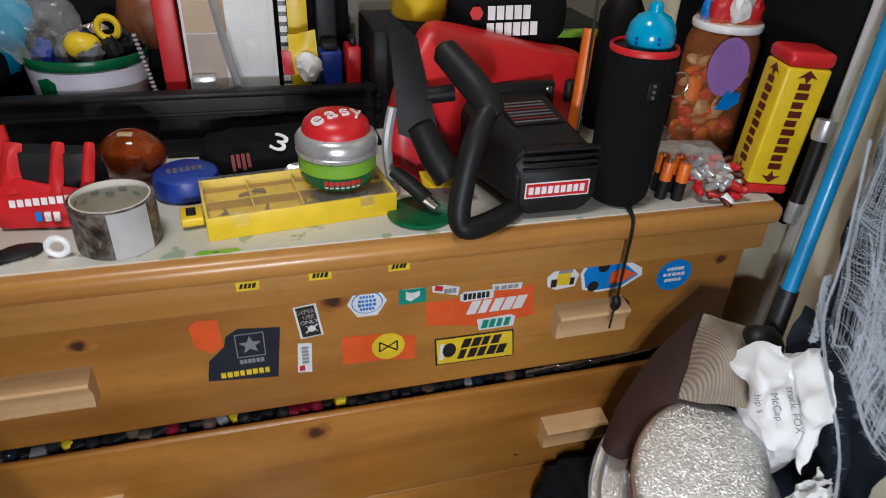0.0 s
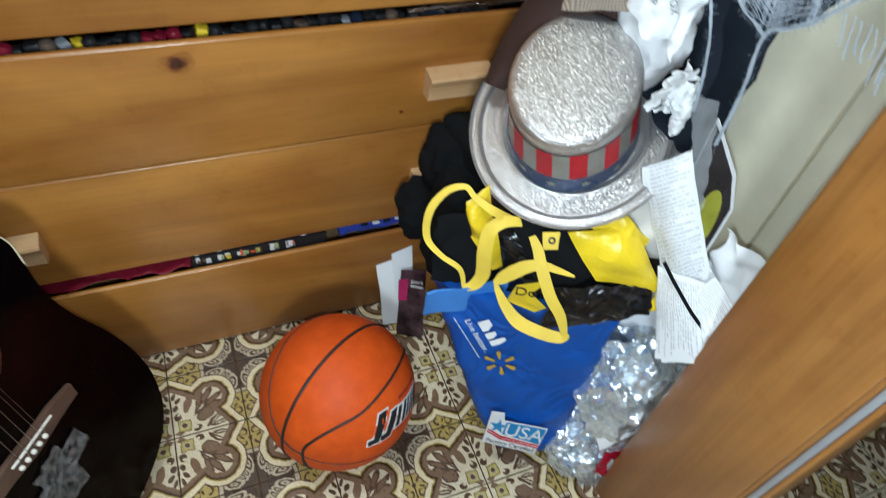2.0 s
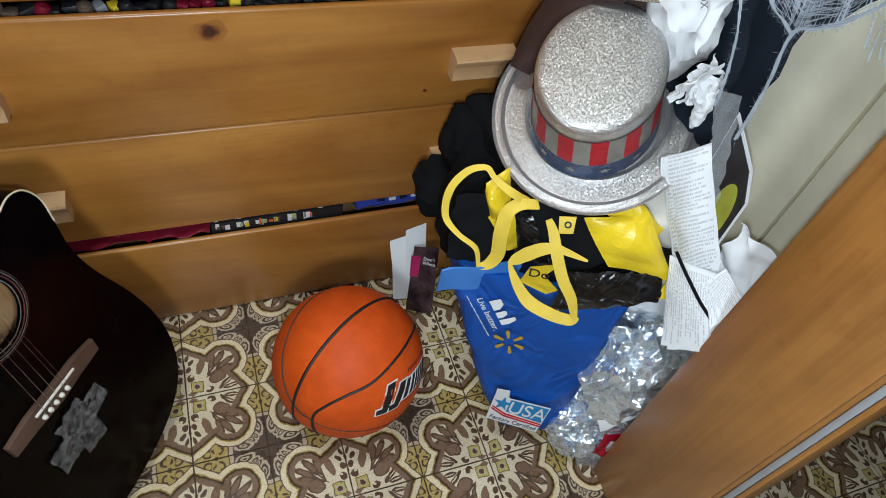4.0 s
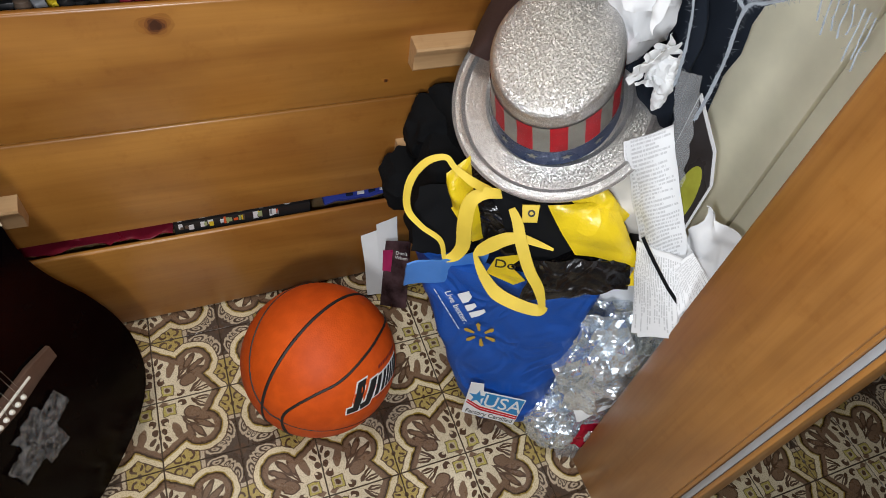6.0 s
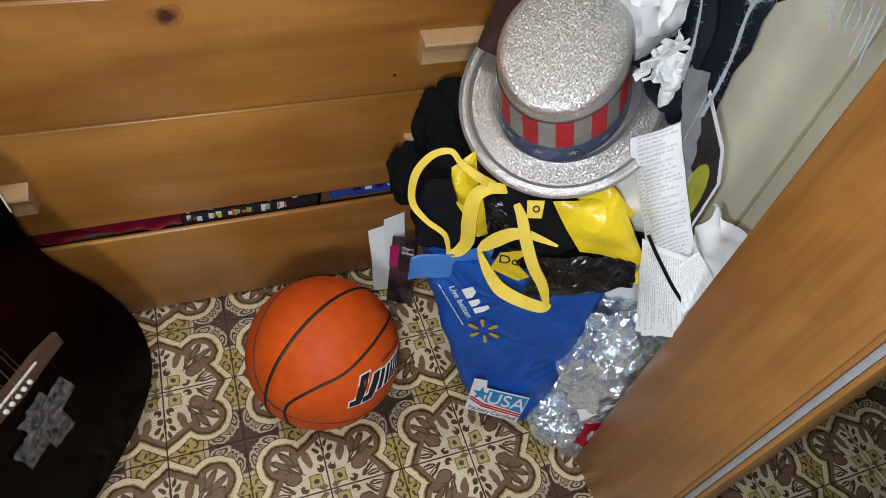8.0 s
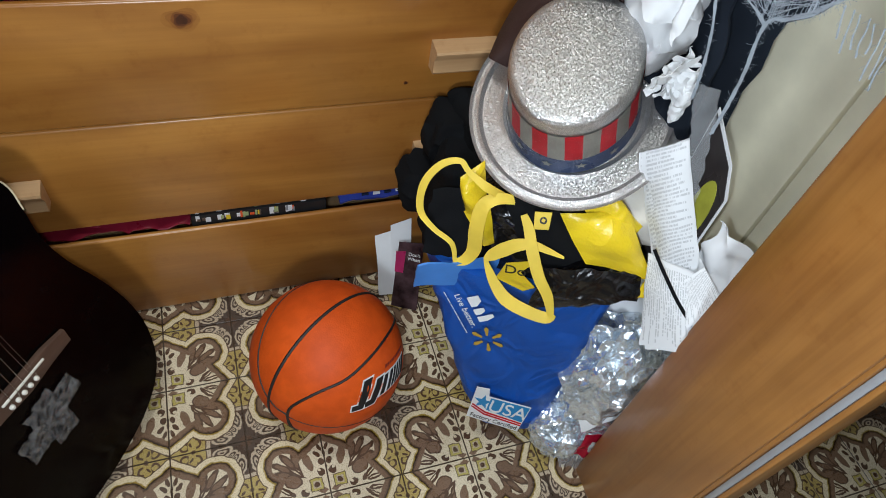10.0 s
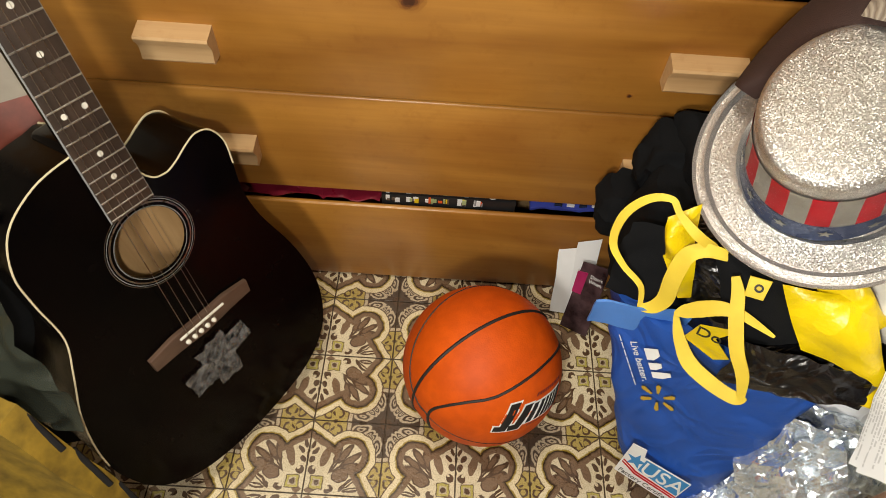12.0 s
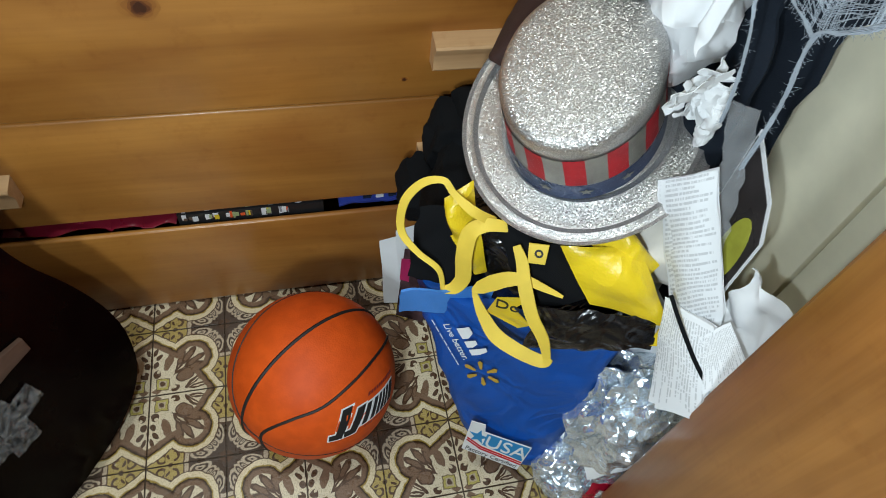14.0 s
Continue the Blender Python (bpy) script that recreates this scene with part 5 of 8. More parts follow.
def flyers():
    g = thing("glossy_flyer", "dark glossy flyer with pale pages leaning on a drawer", "flyer")
    part("page", quad_sheet((0.386, 0.050, 0.122), (0.430, 0.046, 0.140), (0.428, -0.006, 0.004), (0.388, -0.002, 0.004), 8, 10, 12, 0.002, 1.0, 0.0006), M["paper"], g, "white page")
    part("page", quad_sheet((0.412, 0.046, 0.150), (0.450, 0.046, 0.164), (0.450, 0.000, 0.01), (0.414, 0.000, 0.01), 8, 10, 12, 0.002, 2.0, 0.0006), M["paper"], g)
    m = plane_frame((0.437, -0.012, 0.070), (0.85, -0.50, 0.12), (0.03, 0.42, 0.90))
    bm = prism([(-0.028, -0.072), (0.022, -0.072), (0.024, 0.072), (-0.022, 0.066)], 0, 0.0012)
    bm.transform(m)
    cover = part("cover", bm, plain("flyer_cover", (0.060, 0.034, 0.038), 0.15, vary=0.8, scale=34), g, "dark glossy cover")
    bm = prism([(-0.026, 0.004), (-0.010, 0.004), (-0.008, 0.050), (-0.026, 0.046)], 0.0013, 0.0018)
    bm.transform(m)
    part("pink_patch", bm, plain("magenta_print", (0.35, 0.02, 0.10), 0.3), cover)
    words("title", "Don't\nWhen", 0.0095, M["white_ink"], m @ Matrix.Translation((0.008, 0.040, 0.0016)), cover)


flyers()


# ---- cap, papers, gauze, skull ----
M["faded_ink"] = plain("faded_grey_ink", (0.14, 0.14, 0.15), 0.6, bump=0)
M["cap_brown"] = woven("brown_cap_cloth", (0.035, 0.014, 0.010), 0.8)


def ribbed():
    p = Paint("tan_ribbed_mesh", 0.7)
    w = p.node("TexWave", Scale=120.0, Distortion=1.5)
    p.link(p.coords("Object"), w.inputs["Vector"])
    c = p.ramp(w.outputs["Fac"], [(0.2, (0.25, 0.20, 0.155)), (0.6, (0.36, 0.30, 0.23))])
    p.colour(p.mix(0.6, c, p.ramp(p.noise(40.0, 4, p.coords()), [(0.3, (0.6, 0.6, 0.6)), (0.7, (1, 1, 1))]), "MULTIPLY"))
    p.bump(w.outputs["Fac"], 0.5, 0.002)
    return p.mat


M["mesh"] = ribbed()


def push_back(ob, eye, k):
    """Moves a thing out from a point, growing it as it goes."""
    ob.matrix_world = Matrix.Translation(eye) @ Matrix.Scale(k, 4) @ Matrix.Translation(-Vector(eye))


def cap():
    c = thing("trucker_cap", "brown cap with tan mesh back perched behind a hat", "cap")
    def f(u, v):
        a = smooth[int(round(u * (len(smooth) - 1)))]
        b = smooth2[int(round(u * (len(smooth2) - 1)))]
        p = a.lerp(b, v)
        return p + Vector((-0.012, -0.008, 0.010)) * math.sin(v * math.pi)

    smooth = smooth_path([(0.560, -0.060, 0.780), (0.518, -0.058, 0.728), (0.478, -0.066, 0.655), (0.456, -0.085, 0.618)], 8)
    smooth2 = smooth_path([(0.560, -0.140, 0.752), (0.522, -0.146, 0.716), (0.492, -0.140, 0.672), (0.464, -0.118, 0.628)], 8)
    part("visor", sheet(f, 24, 10, 0.004), M["cap_brown"], c, "curved dark brown visor")
    part("mesh_back", quad_sheet((0.549, -0.077, 0.794), (0.502, -0.132, 0.728), (0.549, -0.177, 0.748), (0.590, -0.102, 0.788), 18, 18, 16, 0.004, 2.0, 0.0014, (-0.010, -0.018, 0.026)), M["mesh"], c, "tan mesh panel")
    part("crown", crumple((0.045, 0.05, 0.05), Matrix.Translation((0.578, -0.098, 0.722)), 14, 0.008, 2.0, 4), M["cap_brown"], c)
    push_back(c, (0.122, -0.615, 1.211), 1.10)
    s = thing("printed_paper_bag", "crumpled white printed paper standing beside a cap", "paper")
    part("sheet", quad_sheet((0.556, -0.116, 0.768), (0.602, -0.140, 0.796), (0.585, -0.222, 0.735), (0.553, -0.205, 0.728), 34, 34, 24, 0.013, 3.0, 0.0006, (-0.014, -0.010, 0.010)), M["paper"], s)
    part("sheet", quad_sheet((0.600, -0.150, 0.788), (0.622, -0.172, 0.806), (0.604, -0.216, 0.784), (0.570, -0.236, 0.720), 32, 32, 22, 0.013, 8.0, 0.0006, (-0.016, -0.006, 0.004)), M["paper"], s)
    part("inner", crumple((0.035, 0.03, 0.07), Matrix.Translation((0.615, -0.155, 0.71)), 24, 0.010, 5.0, 4), M["paper"], s)
    m = plane_frame((0.563, -0.182, 0.760), (-0.12, -0.74, -0.62), (0.80, -0.40, 0.35))
    for k, line in enumerate(("hip s", "McCap", "truck, FOX")):
        words("print", line, 0.0095, M["faded_ink"], m @ Matrix.Translation((0.004 * k, -0.012 + 0.015 * k, 0.016)), s)
    push_back(s, (0.122, -0.615, 1.211), 1.05)
    r = thing("tissue_flower", "crumpled white tissue bow tucked behind a hat", "tissue")
    for k in range(9):
        a = k * 0.75
        o = Vector((0.612, -0.214, 0.655))
        d = Vector((math.cos(a), 0.35 * math.sin(a * 2.0) - 0.3, math.sin(a))).normalized()
        q = Vector((-math.sin(a), 0.2, math.cos(a))).normalized()
        part("petal", quad_sheet(o - q * 0.006, o + q * 0.006, o + d * 0.030 + q * 0.014, o + d * 0.026 - q * 0.012, 7, 8, 60, 0.009, k * 2.0, 0.0008), M["bow_white"], r)
    part("stem", crumple((0.004, 0.006, 0.028), Matrix.Translation((0.633, -0.222, 0.628)), 60, 0.004, 1.0, 4), M["bow_white"], r, smooth=False)


cap()


def costume():
    g = thing("dark_garment", "black garment hanging along a cream wall", "garment")
    part("drape", quad_sheet((0.742, -0.040, 1.06), (0.760, -0.165, 1.04), (0.735, -0.222, 0.50), (0.680, -0.10, 0.42), 22, 30, 9, 0.018, 2.0, 0.004, (-0.02, 0, 0)), M["cloth_navy"], g)
    part("drape", quad_sheet((0.755, -0.150, 1.08), (0.752, -0.390, 1.08), (0.748, -0.330, 0.86), (0.738, -0.205, 0.70), 20, 22, 9, 0.012, 9.0, 0.004), M["cloth_navy"], g)
    part("fold", quad_sheet((0.655, -0.085, 0.80), (0.690, -0.155, 0.80), (0.672, -0.235, 0.55), (0.650, -0.13, 0.42), 18, 26, 10, 0.018, 6.0, 0.004), M["cloth_navy"], g)


costume()

M["thread"] = plain("grey_white_thread", (0.36, 0.40, 0.45), 0.85, vary=0.2, bump=0)


def gauze():
    """Torn cheesecloth: crossing threads over a hanging curved sheet, with frayed hems."""
    rng = random.Random(7)
    g = thing("torn_gauze", "torn grey white gauze cloth hanging from a skull", "gauze")
    A, B = Vector((0.690, -0.070, 1.03)), Vector((0.660, -0.300, 1.06))

    def place(u, v, off=0.0):
        top = A.lerp(B, u)
        low = Vector((0.628, -0.150, 0.81)).lerp(Vector((0.590, -0.395, 0.885)), u)
        low += Vector((0.012, 0.010, -0.098)) * max(0.0, 1 - abs(u - 0.60) / (0.60 if u < 0.6 else 0.40))
        p = top.lerp(low, v)
        p += Vector((-0.010, 0.004, 0.0)) * math.sin(v * 4 + u * 9) * 0.6
        p += crease(p, 11, 0.007, 4.0) + Vector((off, off, 0))
        return p

    def drift(q, k):
        return 0.060 * noise.noise(Vector((q * 2.2, k * 3.5, 3.1))) + 0.014 * noise.noise(Vector((q * 7.0, k * 21.0, 8.4)))

    def loose(i, count):
        """Threads bunch together and part, leaving holes."""
        k = i / (count - 1)
        return k + 0.012 * math.sin(k * 58.0 + 2.0 * math.sin(k * 17.0)) + rng.uniform(-0.002, 0.002)

    def thin():
        return rng.uniform(0.00018, 0.00030) if rng.random() < 0.93 else rng.uniform(0.00040, 0.00070)

    bm = bmesh.new()
    for i in range(190):
        u = loose(i, 190)
        v0, v1 = rng.uniform(0, 0.06), 1.0 - 0.15 * rng.random() ** 4
        pts = [place(min(max(u + drift(q, u), 0), 1), v0 + (v1 - v0) * q, rng.uniform(-0.0012, 0.0012)) for q in (k / 26 for k in range(27))]
        tube(pts, thin(), 3, bm)
    part("warp_threads", bm, M["thread"], g, kind="stuff")
    bm = bmesh.new()
    for i in range(380):
        v = loose(i, 380)
        if rng.random() < 0.12 + 0.35 * max(0.0, v - 0.75) * 4:
            continue
        u0 = 0.85 * rng.random() ** 2.2
        u1 = min(1.0, u0 + rng.uniform(0.25, 1.0))
        pts = [place(u0 + (u1 - u0) * q, min(max(v + drift(q * 1.4, v + 7.0), 0), 1), rng.uniform(-0.0012, 0.0012)) for q in (k / 26 for k in range(27))]
        tube(pts, thin(), 3, bm)
    part("weft_threads", bm, M["thread"], g, kind="stuff")
    bm = bmesh.new()
    for i in range(44):
        u0, v0 = rng.random(), rng.random()
        turn = rng.uniform(-0.5, 0.5) + (0.0 if i % 3 else 1.5)
        far = rng.uniform(0.15, 0.5)
        path = [place(min(max(u0 + far * q * math.cos(turn), 0), 1), min(max(v0 + far * q * math.sin(turn) + 0.03 * math.sin(q * 7), 0), 1)) for q in (k / 16 for k in range(17))]
        for _ in range(4):
            tube([p + Vector((rng.uniform(-1, 1), rng.uniform(-1, 1), rng.uniform(-1, 1))) * 0.0012 for p in path], 0.0004, 3, bm)
    part("pulled_threads", bm, M["thread"], g, "bunched pulled threads", kind="stuff")

    def rope(points, radius, hairs, name="hem"):
        pts = smooth_path(points, 10)
        bm = bmesh.new()
        for k in range(5):
            ph = k * 1.26
            tube([p + Vector((math.cos(i * 0.7 + ph), math.sin(i * 0.7 + ph), math.cos(i * 0.5 + ph))) * radius + crease(p, 60, radius, k) for i, p in enumerate(pts)], radius * 0.55, 5, bm)
        for _ in range(hairs):
            p = rng.choice(pts)
            d = Vector((rng.uniform(-1, 1), rng.uniform(-1, 1), rng.uniform(-1, 1))) * 0.0032
            q = Vector((rng.uniform(-1, 1), rng.uniform(-1, 1), rng.uniform(-1, 1))) * 0.0045
            tube([p, p + d * 0.5 + q * 0.4, p + d + q], 0.00011, 3, bm)
        part(name, bm, M["thread"], g)

    rope([(0.676, -0.075, 0.99), (0.640, -0.125, 0.90), (0.618, -0.150, 0.84), (0.628, -0.165, 0.79), (0.622, -0.215, 0.735), (0.625, -0.232, 0.690), (0.622, -0.245, 0.648)], 0.0010, 420)
    rope([(0.622, -0.290, 0.640), (0.624, -0.286, 0.700)] + [place(0.60 + 0.05 * k, 1.0) for k in range(9)], 0.0012, 700)
    rope([place(0.60 - 0.06 * k, 1.0) for k in range(9)], 0.0008, 300)
    rope([(0.640, -0.120, 0.862), (0.634, -0.128, 0.845), (0.633, -0.136, 0.815), (0.629, -0.142, 0.800)], 0.0026, 160, "knot")
    for k in range(8):
        o = Vector((0.606 + 0.002 * k + rng.uniform(-0.003, 0.003), -0.348 - 0.006 * k, 0.818))
        drop = rng.uniform(0.018, 0.046)
        rope([o] + [o + Vector((0.008 * q + rng.uniform(-0.0012, 0.0012), -0.004 * q + rng.uniform(-0.0012, 0.0012), -drop * q)) for q in (0.33, 0.66, 1.0)], 0.0004, 5, "fringe")


gauze()


def skull():
    """A bone-coloured skull form: rounded vault, brow, cheeks and jaw, as one plain mesh."""
    bm = bmesh.new()
    bmesh.ops.create_icosphere(bm, subdivisions=4, radius=1.0)
    for v in bm.verts:
        d = v.co.normalized()
        r = Vector((d.x * 0.050, d.y * 0.058, d.z * 0.062))
        if d.z < -0.1:
            r.x *= 0.80
            r.y *= 0.86
        for ex in (-0.42, 0.42):
            q = (d - Vector((ex, -0.80, 0.05)).normalized()).length
            r *= 1 - 0.22 * math.exp(-(q / 0.22) ** 2)
        q = (d - Vector((0, -0.9, -0.32)).normalized()).length
        r *= 1 - 0.12 * math.exp(-(q / 0.12) ** 2)
        if d.z < -0.5 and d.y < 0:
            r *= 1.14
        line = abs(d.z + 0.62)
        if d.y < -0.2:
            r *= 1 - 0.06 * math.exp(-(line / 0.05) ** 2)
        v.co = r
    s = part("skull_ornament", bm, plain("bone_plastic", (0.50, 0.47, 0.37), 0.6, vary=0.25), None)
    s.matrix_world = Matrix.Translation((0.714, -0.110, 1.118)) @ Matrix.Rotation(radians(-52), 4, "Z") @ Matrix.Rotation(radians(14), 4, "X")
    tagged(s, "bone coloured plastic skull ornament hanging above torn gauze", "ornament")


skull()


def stick():
    s = thing("blue_pole", "bright blue pole with black grip leaning on a wall", "pole")
    M["blue_paint"] = plain("bright_blue_paint", (0.015, 0.25, 0.55), 0.35, vary=0.12)
    a, b = Vector((0.772, 0.035, 1.23)), Vector((0.690, -0.040, 0.785))
    part("shaft", tube([a, a.lerp(b, 0.5), b], 0.0095, 16), M["blue_paint"], s)
    d = (b - a).normalized()
    part("grip", tube([b, b + d * 0.06, b + d * 0.14], [0.0115, 0.0125, 0.0115], 16), M["black"], s)
    part("butt", tube([b + d * 0.14, b + d * 0.5, b + d * 0.87], 0.0095, 16), M["black"], s)
    part("tie", tube(smooth_path([b + d * 0.075 + Vector((math.cos(t) * 0.0145, math.sin(t) * 0.0145, 0.004 * math.sin(t))) for t in (0, 1.2, 2.4, 3.6, 4.8, 6.0)], 4), 0.0014, 6), M["paper"], s)
    k = thing("tool_end", "black plastic tool head beside a blue pole", "tool")
    part("head", crumple((0.024, 0.020, 0.024), Matrix.Translation((0.640, -0.072, 0.730)), 20, 0.006, 3.0, 3), M["black"], k)


stick()

# ---- stickers on the top drawer ----
def paint(key, colour, rough=0.4, **more):
    if key not in M:
        M[key] = plain(key, colour, rough, vary=0.12, bump=0.1, **more)
    return M[key]


paint("st_orange", (0.72, 0.10, 0.015)), paint("st_yellow", (0.75, 0.55, 0.015)), paint("st_white", (0.72, 0.73, 0.74)), paint("st_navy", (0.012, 0.018, 0.035), 0.15)
paint("st_green", (0.005, 0.25, 0.19)), paint("st_blue", (0.01, 0.20, 0.62)), paint("st_black", (0.012, 0.012, 0.013)), paint("st_red", (0.55, 0.01, 0.02)), paint("st_grey", (0.25, 0.26, 0.28))
FRONT = 0.076


def on_front(y=FRONT):
    """A pose whose x runs along the drawer, y up, z out of it."""
    return Matrix(((1.012, 0, 0, -0.0015), (0, 0, -1, y), (0, 1, 0, -0.006 if y > 0.06 else 0.0), (0, 0, 0, 1)))


def decal(name, outline, mat, parent, lift=0.0, thick=0.0005, y=FRONT, label=""):
    bm = prism(outline, lift, lift + thick)
    bm.transform(on_front(y))
    return part(name, bm, M[mat], parent, label, smooth=False)


def sticker(label, outline, mat, y=FRONT):
    s = thing("sticker", label, "sticker", group="stickers on the drawer")
    decal("backing", outline, mat, s, y=y)
    return s


def rect(x0, z0, x1, z1, slant=0.0):
    return [(x0, z0), (x1, z0 + slant), (x1, z1 + slant), (x0, z1)]


def disc(x, z, r, n=28, k=1.0):
    return [(x + r * math.cos(2 * math.pi * i / n), z + r * k * math.sin(2 * math.pi * i / n)) for i in range(n)]


def letter_bars(parent, x0, x1, z0, z1, count, mat, lift=0.0006, shear=0.0, y=FRONT, rng=random.Random(3)):
    """Plain bars that stand for a maker's name."""
    w = (x1 - x0) / count
    for k in range(count):
        a, b = x0 + w * k, x0 + w * (k + rng.uniform(0.68, 0.86))
        h = shear * (z1 - z0)
        decal("bar", [(a, z0), (b, z0), (b + h, z1), (a + h, z1)], mat, parent, lift, 0.0003, y)


def stickers():
    for k, (x, z) in enumerate(((0.0705, 0.8125), (0.146, 0.816), (0.2325, 0.8165))):
        s = sticker("small yellow sticker with dark print on the rail", rect(x - 0.012, z - 0.006, x + 0.012, z + 0.0055), "st_yellow", 0.0555)
        letter_bars(s, x - 0.009, x + 0.008, z - 0.003, z + 0.003, 4, "st_black", shear=0.3, y=0.0555)
    s = sticker("crinkled orange tape patch on the drawer", [(0.001, 0.757), (0.010, 0.765), (0.032, 0.763), (0.034, 0.724), (0.020, 0.717), (0.004, 0.728)], "st_orange")
    s = sticker("dark navy sticker with a star on the drawer", [(0.011, 0.675), (0.090, 0.667), (0.098, 0.742), (0.052, 0.747), (0.038, 0.738), (0.034, 0.723), (0.016, 0.705)], "st_navy")
    star = []
    for k in range(10):
        r = 0.013 if k % 2 == 0 else 0.0055
        a = math.pi / 2 + k * math.pi / 5
        star.append((0.063 + r * math.cos(a), 0.722 + r * math.sin(a)))
    decal("star", star, "st_grey", s, 0.0006)
    for q in (rect(0.047, 0.7045, 0.079, 0.7055), rect(0.047, 0.738, 0.079, 0.739), rect(0.047, 0.7055, 0.048, 0.738), rect(0.078, 0.7055, 0.079, 0.738)):
        decal("frame_line", q, "st_grey", s, 0.0006)
    letter_bars(s, 0.049, 0.077, 0.695, 0.701, 6, "st_grey")
    letter_bars(s, 0.026, 0.083, 0.677, 0.685, 8, "st_yellow")
    s = sticker("white sticker with a black warning panel on the drawer", [(0.120, 0.720), (0.147, 0.723), (0.140, 0.770), (0.114, 0.767)], "st_white")
    decal("panel", [(0.1225, 0.7225), (0.1440, 0.7245), (0.1375, 0.768), (0.1165, 0.7655)], "st_black", s, 0.0006)
    m = on_front() @ Matrix.Translation((0.1305, 0.752, 0.0010)) @ Matrix.Rotation(radians(6), 4, "Z")
    words("wording", "EXPERT\nUSE\nONLY", 0.0078, M["st_white"], m, s, thick=0.0001)
    decal("skull_mark", disc(0.1335, 0.7345, 0.0045), "st_white", s, 0.0010, 0.0003)
    for sl in (1, -1):
        decal("bone_mark", [(0.126, 0.7345 - 0.005 * sl), (0.127, 0.7330 - 0.005 * sl), (0.141, 0.7345 + 0.005 * sl), (0.140, 0.7360 + 0.005 * sl)], "st_white", s, 0.0009, 0.0003)
    s = sticker("small white sticker with red corner on the drawer", [(0.113, 0.669), (0.130, 0.667), (0.132, 0.712), (0.116, 0.714)], "st_white")
    decal("red_corner", rect(0.1155, 0.671, 0.122, 0.679), "st_red", s, 0.0006)
    for k in range(5):
        decal("bar", rect(0.1195, 0.682 + 0.0055 * k, 0.1275, 0.6862 + 0.0055 * k), "st_grey", s, 0.0006, 0.0003)
    s = sticker("white and blue hexagonal sticker on the drawer", disc(0.199, 0.762, 0.0235, 6), "st_white")
    ring = disc(0.199, 0.762, 0.0185, 24, 0.85)
    decal("blue_oval", ring, "st_blue", s, 0.0005, 0.0003)
    decal("oval", disc(0.199, 0.762, 0.0172, 24, 0.84), "st_white", s, 0.0009, 0.0003)
    for k in range(4):
        letter_bars(s, 0.187 + abs(1.5 - k) * 0.002, 0.211 - abs(1.5 - k) * 0.002, 0.7515 + 0.0058 * k, 0.7552 + 0.0058 * k, 5, "st_blue", 0.0013)
    s = sticker("green square sticker with white mark on the drawer", [(0.237, 0.752), (0.270, 0.753), (0.269, 0.782), (0.237, 0.781)], "st_green")
    decal("mark", [(0.245, 0.760), (0.251, 0.756), (0.262, 0.763), (0.262, 0.770), (0.252, 0.768), (0.245, 0.771)], "st_white", s, 0.0006)
    letter_bars(s, 0.242, 0.265, 0.774, 0.779, 5, "st_white")
    s = sticker("small white sticker with red mark on the drawer", [(0.278, 0.765), (0.310, 0.756), (0.312, 0.768), (0.276, 0.779)], "st_white")
    decal("mark", [(0.280, 0.768), (0.290, 0.765), (0.291, 0.772), (0.281, 0.775)], "st_red", s, 0.0006)
    letter_bars(s, 0.292, 0.308, 0.761, 0.768, 3, "st_grey")
    s = sticker("wide bright orange sticker with white bars on the drawer", [(0.270, 0.750), (0.319, 0.751), (0.408, 0.759), (0.415, 0.710), (0.345, 0.701), (0.322, 0.707), (0.272, 0.715)], "st_orange")
    letter_bars(s, 0.322, 0.398, 0.724, 0.744, 5, "st_white", shear=0.35)
    s = sticker("white die cut sticker with black bars on the drawer", [(0.313, 0.748), (0.318, 0.745), (0.356, 0.746), (0.356, 0.759), (0.318, 0.760), (0.313, 0.757)], "st_white", FRONT - 0.0006)
    letter_bars(s, 0.317, 0.352, 0.748, 0.757, 6, "st_black", y=FRONT - 0.0006)
    s = sticker("narrow white sticker with grey bars on the drawer", [(0.354, 0.757), (0.392, 0.755), (0.393, 0.764), (0.353, 0.767)], "st_white", FRONT - 0.0006)
    letter_bars(s, 0.357, 0.390, 0.7575, 0.763, 4, "st_grey", y=FRONT - 0.0006)
    s = sticker("white die cut sticker with green bars on the drawer", [(0.341, 0.696), (0.387, 0.697), (0.389, 0.712), (0.382, 0.716), (0.337, 0.714)], "st_white", FRONT - 0.0006)
    letter_bars(s, 0.343, 0.383, 0.699, 0.712, 4, "st_green", shear=0.2, y=FRONT - 0.0006)
    s = sticker("orange tape strip under a round yellow sticker", [(0.168, 0.671), (0.220, 0.669), (0.258, 0.664), (0.258, 0.701), (0.222, 0.711), (0.167, 0.714)], "st_orange")
    s = sticker("round yellow sticker with black mark on orange tape", disc(0.224, 0.691, 0.0205), "st_yellow", FRONT - 0.0006)
    for a, b in (((0.213, 0.684), (0.213, 0.699)), ((0.213, 0.699), (0.235, 0.683)), ((0.235, 0.683), (0.235, 0.698)), ((0.235, 0.698), (0.213, 0.684))):
        d = Vector((b[0] - a[0], b[1] - a[1])).normalized() * 0.001
        decal("line", [(a[0] - d.y, a[1] + d.x), (a[0] + d.y, a[1] - d.x), (b[0] + d.y, b[1] - d.x), (b[0] - d.y, b[1] + d.x)], "st_black", s, 0.0006, 0.0003, FRONT - 0.0006)
    s = sticker("yellow rectangular sticker with black border on the drawer", [(0.286, 0.646), (0.394, 0.644), (0.389, 0.690), (0.283, 0.691)], "st_black")
